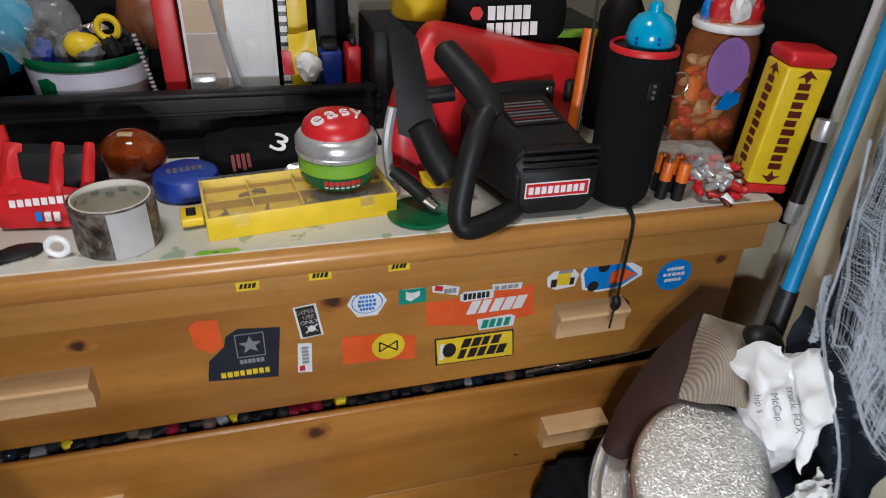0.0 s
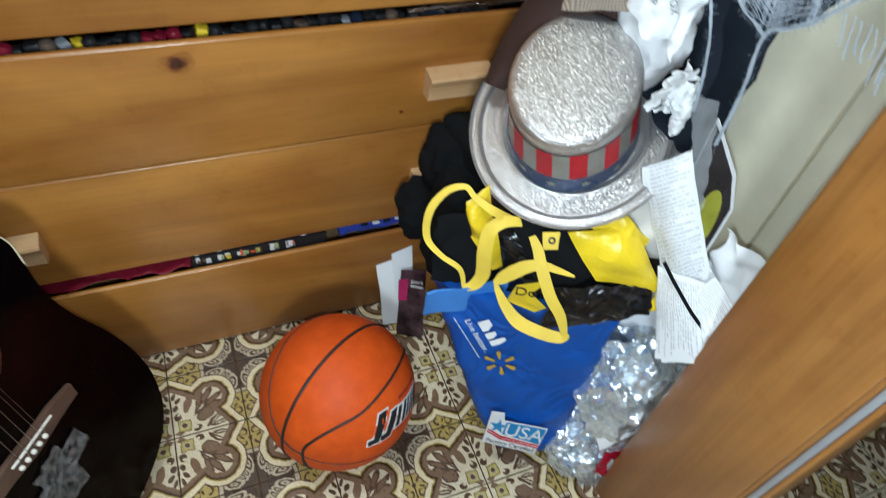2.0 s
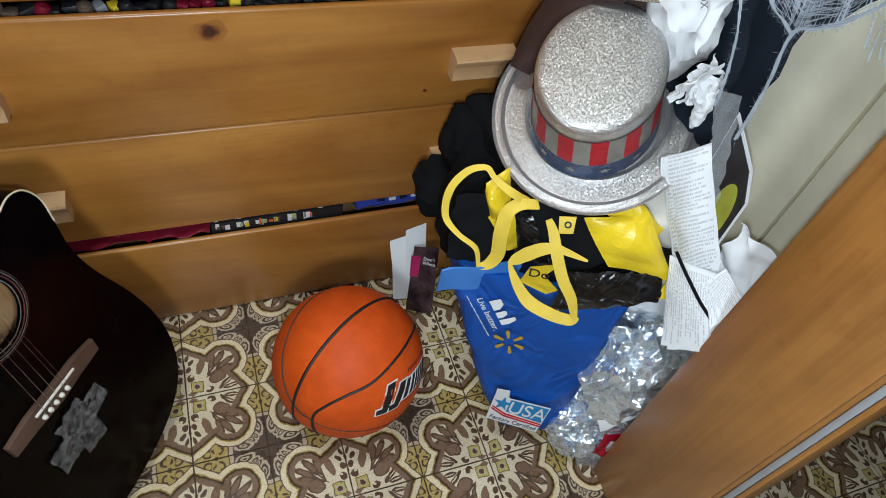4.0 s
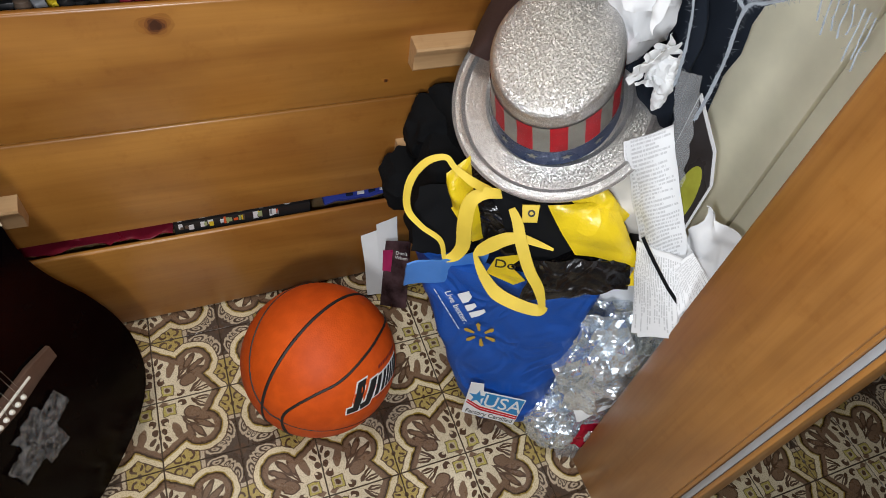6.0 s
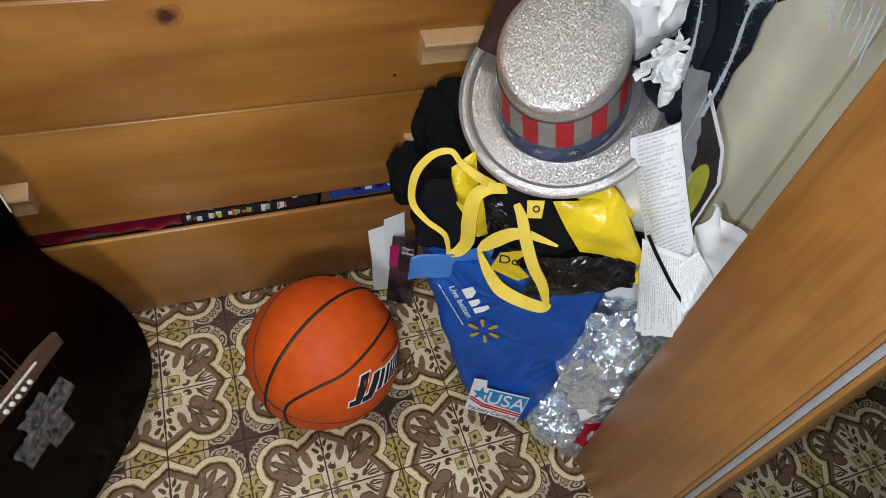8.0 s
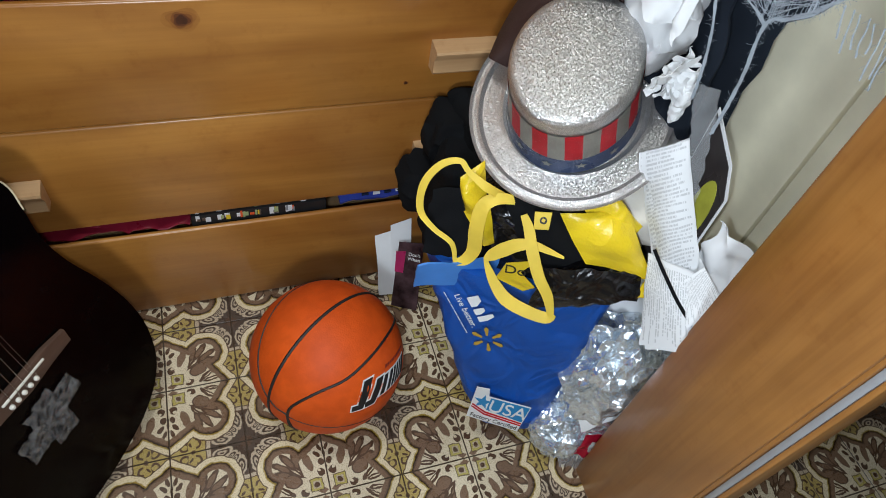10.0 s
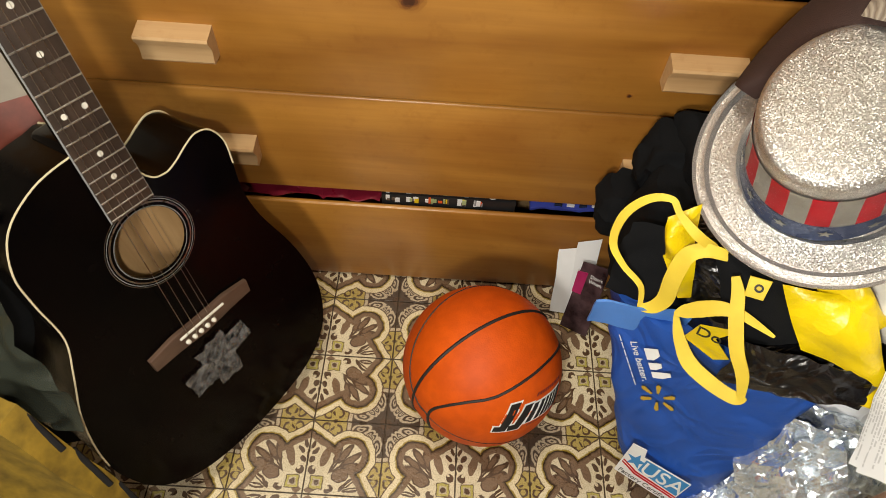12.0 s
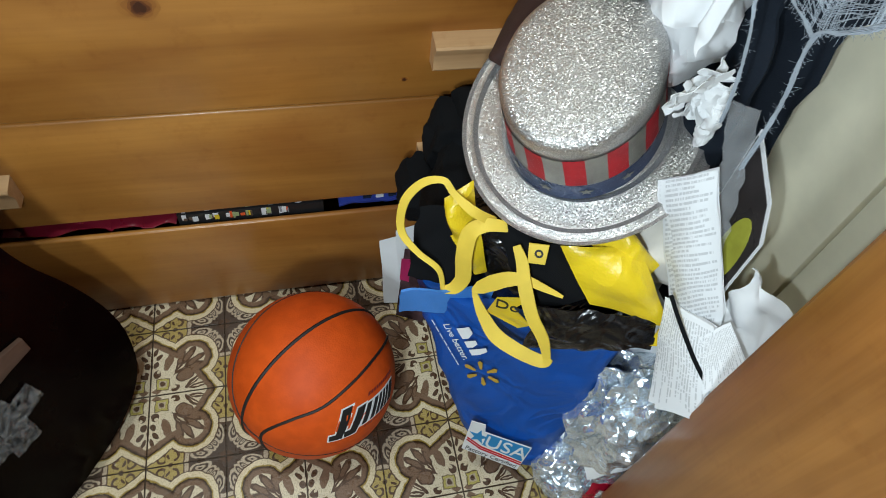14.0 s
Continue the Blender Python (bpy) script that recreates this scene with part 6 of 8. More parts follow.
    decal("panel", [(0.2882, 0.6482), (0.3918, 0.6462), (0.3870, 0.6878), (0.2852, 0.6888)], "st_yellow", s, 0.0006)
    decal("mark", rect(0.290, 0.655, 0.296, 0.682), "st_white", s, 0.0012)
    decal("mark", disc(0.303, 0.670, 0.009, 20, 1.3), "st_black", s, 0.0012)
    letter_bars(s, 0.318, 0.372, 0.671, 0.685, 4, "st_black", 0.0012, 0.3)
    letter_bars(s, 0.314, 0.380, 0.653, 0.668, 5, "st_black", 0.0012, 0.3)
    s = sticker("die cut yellow and grey cartoon machine sticker on the drawer", [(0.428, 0.752), (0.440, 0.745), (0.466, 0.748), (0.470, 0.765), (0.458, 0.779), (0.440, 0.780), (0.426, 0.766)], "st_white")
    decal("body", rect(0.440, 0.752, 0.458, 0.770), "st_yellow", s, 0.0006)
    decal("tread", rect(0.432, 0.750, 0.440, 0.762), "st_black", s, 0.0006)
    decal("tread", rect(0.458, 0.751, 0.464, 0.762), "st_black", s, 0.0006)
    decal("eyes", rect(0.441, 0.770, 0.460, 0.776), "st_grey", s, 0.0006)
    s = sticker("die cut blue cartoon car sticker on the drawer", [(0.472, 0.765), (0.478, 0.740), (0.500, 0.733), (0.535, 0.735), (0.562, 0.752), (0.560, 0.764), (0.530, 0.782), (0.500, 0.790), (0.480, 0.786)], "st_white")
    decal("body", [(0.476, 0.765), (0.482, 0.743), (0.500, 0.737), (0.534, 0.739), (0.556, 0.754), (0.528, 0.778), (0.500, 0.785), (0.483, 0.781)], "st_blue", s, 0.0006)
    decal("flank", [(0.515, 0.745), (0.535, 0.746), (0.552, 0.756), (0.530, 0.768), (0.515, 0.762)], "st_orange", s, 0.0012)
    for x, z, r in ((0.492, 0.744, 0.008), (0.503, 0.773, 0.008)):
        decal("wheel", disc(x, z, r), "st_black", s, 0.0012)
    s = sticker("round blue sticker with pale rim on the drawer", disc(0.612, 0.745, 0.026, 32, 0.95), "st_blue")
    for k in range(3):
        letter_bars(s, 0.595 + 0.004 * abs(k - 1), 0.629 - 0.004 * abs(k - 1), 0.735 + 0.009 * k, 0.740 + 0.009 * k, 5, "st_white")


stickers()


def contents():
    """What shows in the two open gaps between the drawers."""
    rng = random.Random(11)
    c = thing("crumpled_satin", "dark red satin cloth lying in a drawer", "cloth")
    paint("p_dull", (0.10, 0.07, 0.05))
    paint("satin", (0.16, 0.006, 0.02), 0.3)
    part("cloth", quad_sheet((-0.55, 0.064, 0.206), (0.082, 0.064, 0.206), (0.082, 0.20, 0.226), (-0.55, 0.20, 0.226), 60, 12, 30, 0.014, 2.0, 0.002), M["satin"], c)
    b = thing("printed_box", "black printed box edge with pale pictures in a drawer", "box")
    part("body", box(0.084, 0.0655, 0.150, 0.300, 0.24, 0.2195, 0.002), M["st_black"], b)
    paint("st_pale_green", (0.35, 0.42, 0.20))
    for k, mat in enumerate(("st_pale_green", "st_orange", "st_white", "p_dull", "st_pale_green", "st_white", "st_yellow", "st_white", "p_dull", "st_grey") * 3):
        x0 = 0.088 + rng.uniform(0, 0.17)
        bm = box(x0, 0.0645 - 0.00003 * k, 0.203 + rng.uniform(0, 0.006), x0 + rng.uniform(0.002, 0.008), 0.0657 + 0.00005 * k, rng.uniform(0.211, 0.2185))
        part("print", bm, M[mat], b)
        bm = box(x0, 0.069 + rng.uniform(0, 0.006), 0.2196, x0 + rng.uniform(0.002, 0.008), 0.078 + rng.uniform(0, 0.015), 0.2200 + 0.00003 * k)
        part("print", bm, M[mat], b)
    bm = lathe([(0.008, 0.2196), (0.008, 0.2204), (0, 0.2204)], 16)
    bm.transform(Matrix.Translation((0.262, 0.076, 0)))
    part("seal", bm, M["st_white"], b)
    b = thing("folded_shirt", "folded bright blue printed shirt in a drawer", "shirt")
    part("cloth", quad_sheet((0.325, 0.067, 0.208), (0.470, 0.067, 0.208), (0.470, 0.20, 0.228), (0.325, 0.20, 0.228), 20, 10, 24, 0.006, 5.0, 0.006), plain("deep_blue_cloth", (0.030, 0.050, 0.33), 0.6), b)
    for k in range(5):
        part("print", box(0.362 + 0.02 * k, 0.070, 0.2115, 0.374 + 0.02 * k, 0.073, 0.2165), M["st_white" if k % 2 else "st_navy"], b)
    cols = ["st_black"] * 9 + ["satin", "p_dull", "p_dull", "st_navy", "st_yellow", "st_grey"]
    for k in range(64):
        x0 = -0.40 + k * 0.0148
        mat = rng.choice(cols)
        o = thing("small_clutter", "small dark and bright odds and ends in a drawer", "odds and ends", Matrix.Translation((x0, 0.086 + rng.uniform(-0.003, 0.008), 0.588)) @ Matrix.Rotation(rng.uniform(-0.6, 0.6), 4, "Z") @ Matrix.Rotation(rng.uniform(-0.4, 0.4), 4, "Y"), group="odds and ends in the drawer")
        if k % 3:
            part("piece", box(-0.005 - rng.uniform(0, 0.006), -0.008, -0.006, 0.004 + rng.uniform(0, 0.007), 0.008, 0.004 + rng.uniform(0, 0.005), 0.002), M[mat], o)
        else:
            part("piece", lathe([(0.006, -0.006), (0.009, 0.002), (0.008, 0.010), (0.003, 0.013), (0, 0.013)], 14), M[mat], o)
    for k in range(3):
        w = thing("chrome_rod", "bright chrome rod lying in a drawer", "rod")
        part("rod", tube([(0.42 + 0.05 * k, 0.081, 0.598), (0.52 + 0.05 * k, 0.087, 0.600)], 0.004, 10), M["steel"], w)


contents()

# ---- things on the dresser ----
TOP = 0.858


def lining():
    p = Paint("leaf_lining", 0.45)
    at = p.coords("World")
    v = p.node("TexVoronoi", Scale=17.0)
    p.link(at, v.inputs["Vector"])
    leaf = p.ramp(p.noise(24.0, 3, at), [(0.60, (0, 0, 0)), (0.64, (1, 1, 1))])
    c = p.mix(leaf, p.ramp(p.noise(6.0, 4, at), [(0.3, (0.50, 0.49, 0.43)), (0.7, (0.62, 0.61, 0.55))]), (0.30, 0.36, 0.25))
    p.colour(c)
    return p.mat


M["lining"] = lining()
sh = part("shelf_liner", box(-0.60, 0.052, 0.8555, 0.715, 0.50, 0.858), M["lining"])
tagged(sh, "off white leaf patterned liner sheet on a dresser", "liner")
paint("p_red", (0.55, 0.012, 0.016)), paint("p_yellow", (0.75, 0.52, 0.006)), paint("p_black", (0.007, 0.007, 0.008), 0.5), paint("p_orange", (0.75, 0.16, 0.01)), paint("p_blue", (0.008, 0.035, 0.28))
paint("p_cyan", (0.01, 0.33, 0.58), 0.2), paint("p_green", (0.003, 0.10, 0.035), 0.25), paint("p_lime", (0.20, 0.42, 0.03), 0.35), paint("p_silver", (0.55, 0.56, 0.58), 0.3), paint("p_purple", (0.22, 0.10, 0.35)), paint("p_white", (0.82, 0.82, 0.82))
paint("p_tan", (0.52, 0.36, 0.20)), paint("p_grey", (0.12, 0.12, 0.13))
for key, gloss in (("p_black", 0.28), ("cloth_black", 0.14), ("cloth_navy", 0.2)):
    M[key].node_tree.nodes["Principled BSDF"].inputs["Specular IOR Level"].default_value = gloss
M["p_silver"].node_tree.nodes["Principled BSDF"].inputs["Metallic"].default_value = 0.6


def clear(name, colour, alpha):
    m = plain(name, colour, 0.1, vary=0.05, bump=0)
    m.node_tree.nodes["Principled BSDF"].inputs["Alpha"].default_value = alpha
    return m


M["clear"] = clear("clear_plastic", (0.75, 0.78, 0.80), 0.06)
M["clear_hazy"] = clear("hazy_clear_plastic", (0.75, 0.77, 0.78), 0.16)
M["clear_orange"] = clear("orange_clear_plastic", (0.60, 0.20, 0.06), 0.28)
M["clear_yellow"] = clear("yellow_clear_plastic", (0.75, 0.52, 0.01), 0.92)
M["amber"] = plain("amber_glass", (0.36, 0.060, 0.007), 0.05, vary=0.7, scale=25, bump=0.5, fine=60, Transmission_Weight=0.55, IOR=1.5)


def at(x, y, z=TOP, turn=0.0, lean=0.0, tip=0.0):
    return Matrix.Translation((x, y, z)) @ Matrix.Rotation(radians(turn), 4, "Z") @ Matrix.Rotation(radians(lean), 4, "Y") @ Matrix.Rotation(radians(tip), 4, "X")


def moved(bm, m):
    bm.transform(m)
    return bm


paint("p_pale_print", (0.34, 0.42, 0.42))


def tape_roll():
    t = thing("duct_tape_roll", "wide roll of bark patterned duct tape with white end", "tape roll", at(-0.050, 0.098) @ Matrix.Scale(0.81, 4))
    bark = Paint("bark_print", 0.4)
    c = bark.coords("Object", (1, 1, 0.8))
    bark.colour(bark.ramp(bark.noise(75.0, 8, c, warp=0.6), [(0.36, (0.012, 0.009, 0.008)), (0.50, (0.075, 0.056, 0.046)), (0.60, (0.17, 0.145, 0.125)), (0.70, (0.05, 0.038, 0.03))]))
    part("tape", lathe([(0.046, 0.0), (0.050, 0.001), (0.050, 0.062), (0.046, 0.063), (0.046, 0.0)], 56, cap=False), bark.mat, t, "bark patterned tape")
    core = part("core", lathe([(0.0440, 0.0), (0.0458, 0.0), (0.0458, 0.0635), (0.0440, 0.0635), (0.0440, 0.0)], 56, cap=False), M["tissue"], t, "pale printed cardboard core")
    bm = bmesh.new()
    prev = None
    for i in range(11):
        a = radians(-88 + i * 5.6)
        r = 0.0507
        cur = [bm.verts.new((r * math.cos(a), r * math.sin(a), 0.0005)), bm.verts.new((r * math.cos(a), r * math.sin(a), 0.0625))]
        if prev:
            bm.faces.new((prev[0], cur[0], cur[1], prev[1]))
        prev = cur
    bmesh.ops.solidify(bm, geom=bm.faces, thickness=-0.0006)
    part("white_end", bm, M["p_white"], t, "white end of the tape")
    for k in range(6):
        a = radians(60 + k * 22)
        bm = box(-0.005, 0, -0.0028, 0.005, 0.0004, 0.0028)
        part("print_bar", moved(bm, Matrix.Rotation(a - math.pi / 2, 4, "Z") @ Matrix.Translation((0, 0.0434, 0.046 + 0.006 * (k % 2)))), M["p_pale_print"], core)
    h = thing("small_ring", "small white plastic ring beside a tape roll", "ring", at(-0.102, 0.075, TOP + 0.012))
    part("ring", tube([(0.009 * math.cos(q), 0, 0.009 * math.sin(q)) for q in (2 * math.pi * i / 20 for i in range(20))], 0.0035, 8, closed=True), M["p_white"], h)
    s = thing("pocket_knife", "small steel blade with black handle", "knife", at(-0.155, 0.066, TOP, 25))
    part("blade", prism([(-0.045, -0.003), (0.03, -0.002), (0.03, 0.002), (-0.035, 0.004)], 0, 0.002), M["steel"], s)
    part("handle", moved(lathe([(0, 0), (0.014, 0.001), (0.015, 0.004), (0.010, 0.007), (0, 0.008)], 20, sx=1.6), Matrix.Translation((0.02, 0.012, 0))), M["p_black"], s)


tape_roll()


paint("p_brownish", (0.30, 0.20, 0.04))


def organizer():
    o = thing("parts_box", "yellow divided parts box with a clear lid", "parts box", at(0.037, 0.076, TOP, 7.0))
    w, d, h = 0.205, 0.094, 0.027
    part("tray", box(0.0031, 0.0031, 0, w - 0.0031, d - 0.0031, 0.011), M["p_yellow"], o)
    for q in ((0, 0, 0, w, 0.003, h), (0, d - 0.003, 0, w, d, h), (0, 0.003, 0, 0.003, d - 0.003, h), (w - 0.003, 0.003, 0, w, d - 0.003, h)):
        part("wall", box(*q, 0.0008), M["p_yellow"], o)
    for k in range(1, 4):
        part("divider", box(w * k / 4 - 0.0008, 0.0032, 0.0112, w * k / 4 + 0.0008, d - 0.0032, h - 0.004), M["clear_yellow"], o)
    part("divider", box(0.0032, d / 2, 0.0112, w - 0.0032, d / 2 + 0.0016, h - 0.005), M["clear_yellow"], o)
    rng = random.Random(4)
    for k in range(26):
        x, y = rng.uniform(0.012, w - 0.012), rng.choice((rng.uniform(0.012, d / 2 - 0.008), rng.uniform(d / 2 + 0.01, d - 0.012)))
        m = Matrix.Translation((x, y, 0.0135)) @ Matrix.Rotation(rng.uniform(0, 3), 4, "Z")
        part("screw", moved(tube([(-0.007, 0, 0), (0.007, 0, 0.001)], 0.0018, 6), m), M["p_brownish" if k % 3 else "steel"], o)
    part("lid", box(-0.001, -0.001, h + 0.0005, w + 0.001, d + 0.001, h + 0.003, 0.0008), M["clear"], o, "clear plastic lid").visible_shadow = False
    for x in (0.035, w - 0.035):
        part("latch", box(x - 0.008, -0.003, h - 0.012, x + 0.008, 0.0, h + 0.0035, 0.001), M["clear"], o)
    hang = part("hang_tab", box(-0.024, 0.030, 0.004, -0.001, 0.062, 0.014, 0.002), M["p_yellow"], o)
    # thin black plate gives the darkness of an opening that is not cut
    part("slot", box(-0.018, 0.037, 0.0142, -0.008, 0.055, 0.0148), M["p_black"], hang)


organizer()


def easy_button():
    b = thing("push_button", "red domed push button on silver and green rings", "button", at(0.180, 0.142, TOP + 0.0305))
    part("foot", lathe([(0.034, 0), (0.039, 0.003), (0.0425, 0.012), (0.043, 0.018)], 48), M["p_green"], b, "dark green base")
    part("lime_ring", lathe([(0.0432, 0.0185), (0.0437, 0.026), (0.0432, 0.0340)], 48), M["p_lime"], b, "lime green ring")
    part("silver_ring", lathe([(0.0430, 0.0345), (0.0452, 0.036), (0.0455, 0.0395), (0.0435, 0.0410), (0.0435, 0.0445), (0.0458, 0.046), (0.0455, 0.052), (0.0430, 0.0565), (0.0390, 0.0595)], 48), M["p_silver"], b, "silver ring")
    part("dome", lathe([(0.0375, 0.056), (0.0375, 0.062), (0.0355, 0.069), (0.029, 0.0755), (0.018, 0.0795), (0, 0.081)], 48), M["p_red"], b, "red dome")
    for ch, x, y, turn in (("e", -0.0225, -0.016, 24), ("a", -0.0070, -0.010, 18), ("s", 0.0085, -0.005, 12), ("y", 0.0225, -0.002, 6)):
        r = math.hypot(x, y)
        z = 0.0812 - 0.0050 * (r / 0.029) ** 2.4
        n = Vector((x, y, 0.038 * (0.030 / max(r, 0.004)) ** 0.4 + 0.03)).normalized()
        words("letter", ch, 0.030, M["p_white"], face((x, y, z), n, (math.cos(radians(turn)), math.sin(radians(turn)), 0)), b, thick=0.0014)
    for k in range(7):
        around = Matrix.Rotation(radians(-24 + 8 * k), 4, "Z")
        part("print_bar", moved(box(-0.0022, -0.0436, 0.0105, 0.0022, -0.0424, 0.0155), around), M["p_red"], b)
        part("small_bar", moved(box(-0.0018, -0.0430, 0.0072, 0.0018, -0.0412, 0.0084), around), M["p_white"], b)


easy_button()


def name_plate(parent, m, w, h, bars=9, base="p_white", ink="p_red"):
    plate = part("name_plate", moved(box(-w / 2, -h / 2, 0, w / 2, h / 2, 0.0008), m), M[base], parent, "white plate with red bars")
    part("field", moved(box(-w / 2 + 0.0015, -h / 2 + 0.0015, 0.0008, w / 2 - 0.0015, h / 2 - 0.0015, 0.0011), m), M[ink], plate)
    step = (w - 0.008) / bars
    for k in range(bars):
        part("bar", moved(box(-w / 2 + 0.004 + k * step, -h * 0.24, 0.0011, -w / 2 + 0.004 + (k + 0.72) * step, h * 0.24, 0.0015), m), M[base], plate)


paint("p_dim_red", (0.16, 0.02, 0.02))


def power_tool():
    t = thing("power_saw", "black power tool with loop handle standing on a dresser", "power tool")
    # motor housing: a tapered block with cut corners
    def ring(x0, x1, z0, z1, y, cut):
        return [(x0 + cut, y, z0), (x1 - cut, y, z0), (x1, y, z0 + cut), (x1, y, z1 - cut), (x1 - cut, y, z1), (x0 + cut, y, z1), (x0, y, z1 - cut), (x0, y, z0 + cut)]

    bm = bmesh.new()
    rings = [[bm.verts.new(p) for p in ring(*q)] for q in ((0.368, 0.462, 0.866, 0.925, 0.058, 0.014), (0.362, 0.468, 0.862, 0.944, 0.068, 0.018), (0.354, 0.468, 0.862, 0.950, 0.105, 0.022), (0.338, 0.460, 0.864, 0.960, 0.180, 0.016), (0.334, 0.456, 0.866, 0.962, 0.210, 0.008))]
    for a, b in zip(rings, rings[1:]):
        for i in range(8):
            bm.faces.new((a[i], a[(i + 1) % 8], b[(i + 1) % 8], b[i]))
    bm.faces.new(rings[0][::-1])
    bm.faces.new(rings[-1])
    bmesh.ops.recalc_face_normals(bm, faces=bm.faces)
    bmesh.ops.bevel(bm, geom=[e for e in bm.edges], offset=0.003, segments=2, affect="EDGES")
    part("housing", bm, M["p_black"], t)
    for k in range(4):
        part("vent_rib", box(0.372, 0.0545, 0.922 - 0.0075 * k + 0.02, 0.460, 0.066, 0.925 - 0.0075 * k + 0.02, 0.001), M["p_black"], t)
    m = Matrix.Translation((0.415, 0.0572, 0.896)) @ Matrix.Rotation(radians(90), 4, "X")
    name_plate(t, m, 0.078, 0.019)
    m = face((0.408, 0.142, 0.9560), (-0.0, -0.13, 0.99), (1, 0.06, 0.0))
    rating = part("rating_plate", moved(box(-0.032, -0.030, 0, 0.032, 0.030, 0.0010), m), M["p_black"], t, "dark printed rating plate")
    for k in range(7):
        part("print_line", moved(box(-0.029, -0.025 + 0.0075 * k, 0.0010, 0.026, -0.022 + 0.0075 * k, 0.0014), m), M["p_grey" if k % 3 != 1 else "p_dim_red"], rating)
    part("loop_handle", tube(smooth_path([(0.400, 0.100, 0.872), (0.360, 0.062, 0.868), (0.312, 0.036, 0.868), (0.296, 0.036, 0.876), (0.297, 0.042, 0.905), (0.312, 0.056, 0.960), (0.332, 0.072, 0.990)], 6), [0.0125] * 37, 14), M["p_black"], t, "black moulded loop handle")
    part("top_grip", tube([(0.338, 0.066, 0.982), (0.332, 0.074, 0.992), (0.318, 0.100, 1.010), (0.299, 0.135, 1.031), (0.296, 0.140, 1.034)], [0.010, 0.0160, 0.0165, 0.0150, 0.009], 16), M["p_black"], t)
    part("bracket", box(0.318, 0.200, 0.90, 0.466, 0.214, 0.972, 0.004), M["p_black"], t)
    for x in (0.328, 0.456):
        part("bolt", moved(lathe([(0.004, 0), (0.004, 0.002), (0.002, 0.003), (0, 0.003)], 10), Matrix.Translation((x, 0.200, 0.963)) @ Matrix.Rotation(radians(90), 4, "X")), M["steel"], t)
    b = thing("black_bracket", "black angled plastic guard leaning on a red case", "guard")
    part("plate", quad_sheet((0.246, 0.190, 1.062), (0.278, 0.185, 1.032), (0.300, 0.130, 0.918), (0.252, 0.150, 0.935), 6, 8, 8, 0.001, 1.0, 0.010), M["p_black"], b)
    part("spout", tube([(0.276, 0.145, 0.945), (0.290, 0.128, 0.915), (0.306, 0.115, 0.892)], [0.016, 0.018, 0.019], 14), M["p_black"], b)
    part("arm", tube([(0.285, 0.160, 0.975), (0.318, 0.158, 0.978)], 0.010, 12), M["p_black"], b)


power_tool()


def red_case():
    c = thing("red_case", "red moulded plastic tool case behind a power tool", "tool case")
    rings = [((0.248, 0.150, TOP), (0.545, 0.250, TOP), (0.545, 0.330, TOP), (0.260, 0.260, TOP)),
             ((0.242, 0.152, 0.92), (0.550, 0.252, 0.92), (0.550, 0.335, 0.92), (0.255, 0.262, 0.92)),
             ((0.262, 0.168, 0.985), (0.550, 0.258, 0.965), (0.545, 0.330, 0.965), (0.272, 0.265, 0.985)),
             ((0.290, 0.190, 1.030), (0.542, 0.262, 0.980), (0.540, 0.325, 0.980), (0.295, 0.265, 1.030)),
             ((0.305, 0.205, 1.040), (0.530, 0.270, 0.984), (0.525, 0.320, 0.984), (0.310, 0.255, 1.040))]
    part("shell", loft(rings, 56, 0.5, 0.002, 8.0, 1.0), M["p_red"], c)
    # solid black block painted as the shaded hollow of the shell
    part("recess", box(0.497, 0.232, 0.930, 0.513, 0.256, 0.960, 0.006, 3), M["p_black"], c)
    part("edge_strip", tube(smooth_path([(0.246, 0.146, 0.862), (0.238, 0.148, 0.92), (0.246, 0.155, 0.965)], 5), 0.006, 8), M["p_silver"], c, "grey edge strip")


red_case()


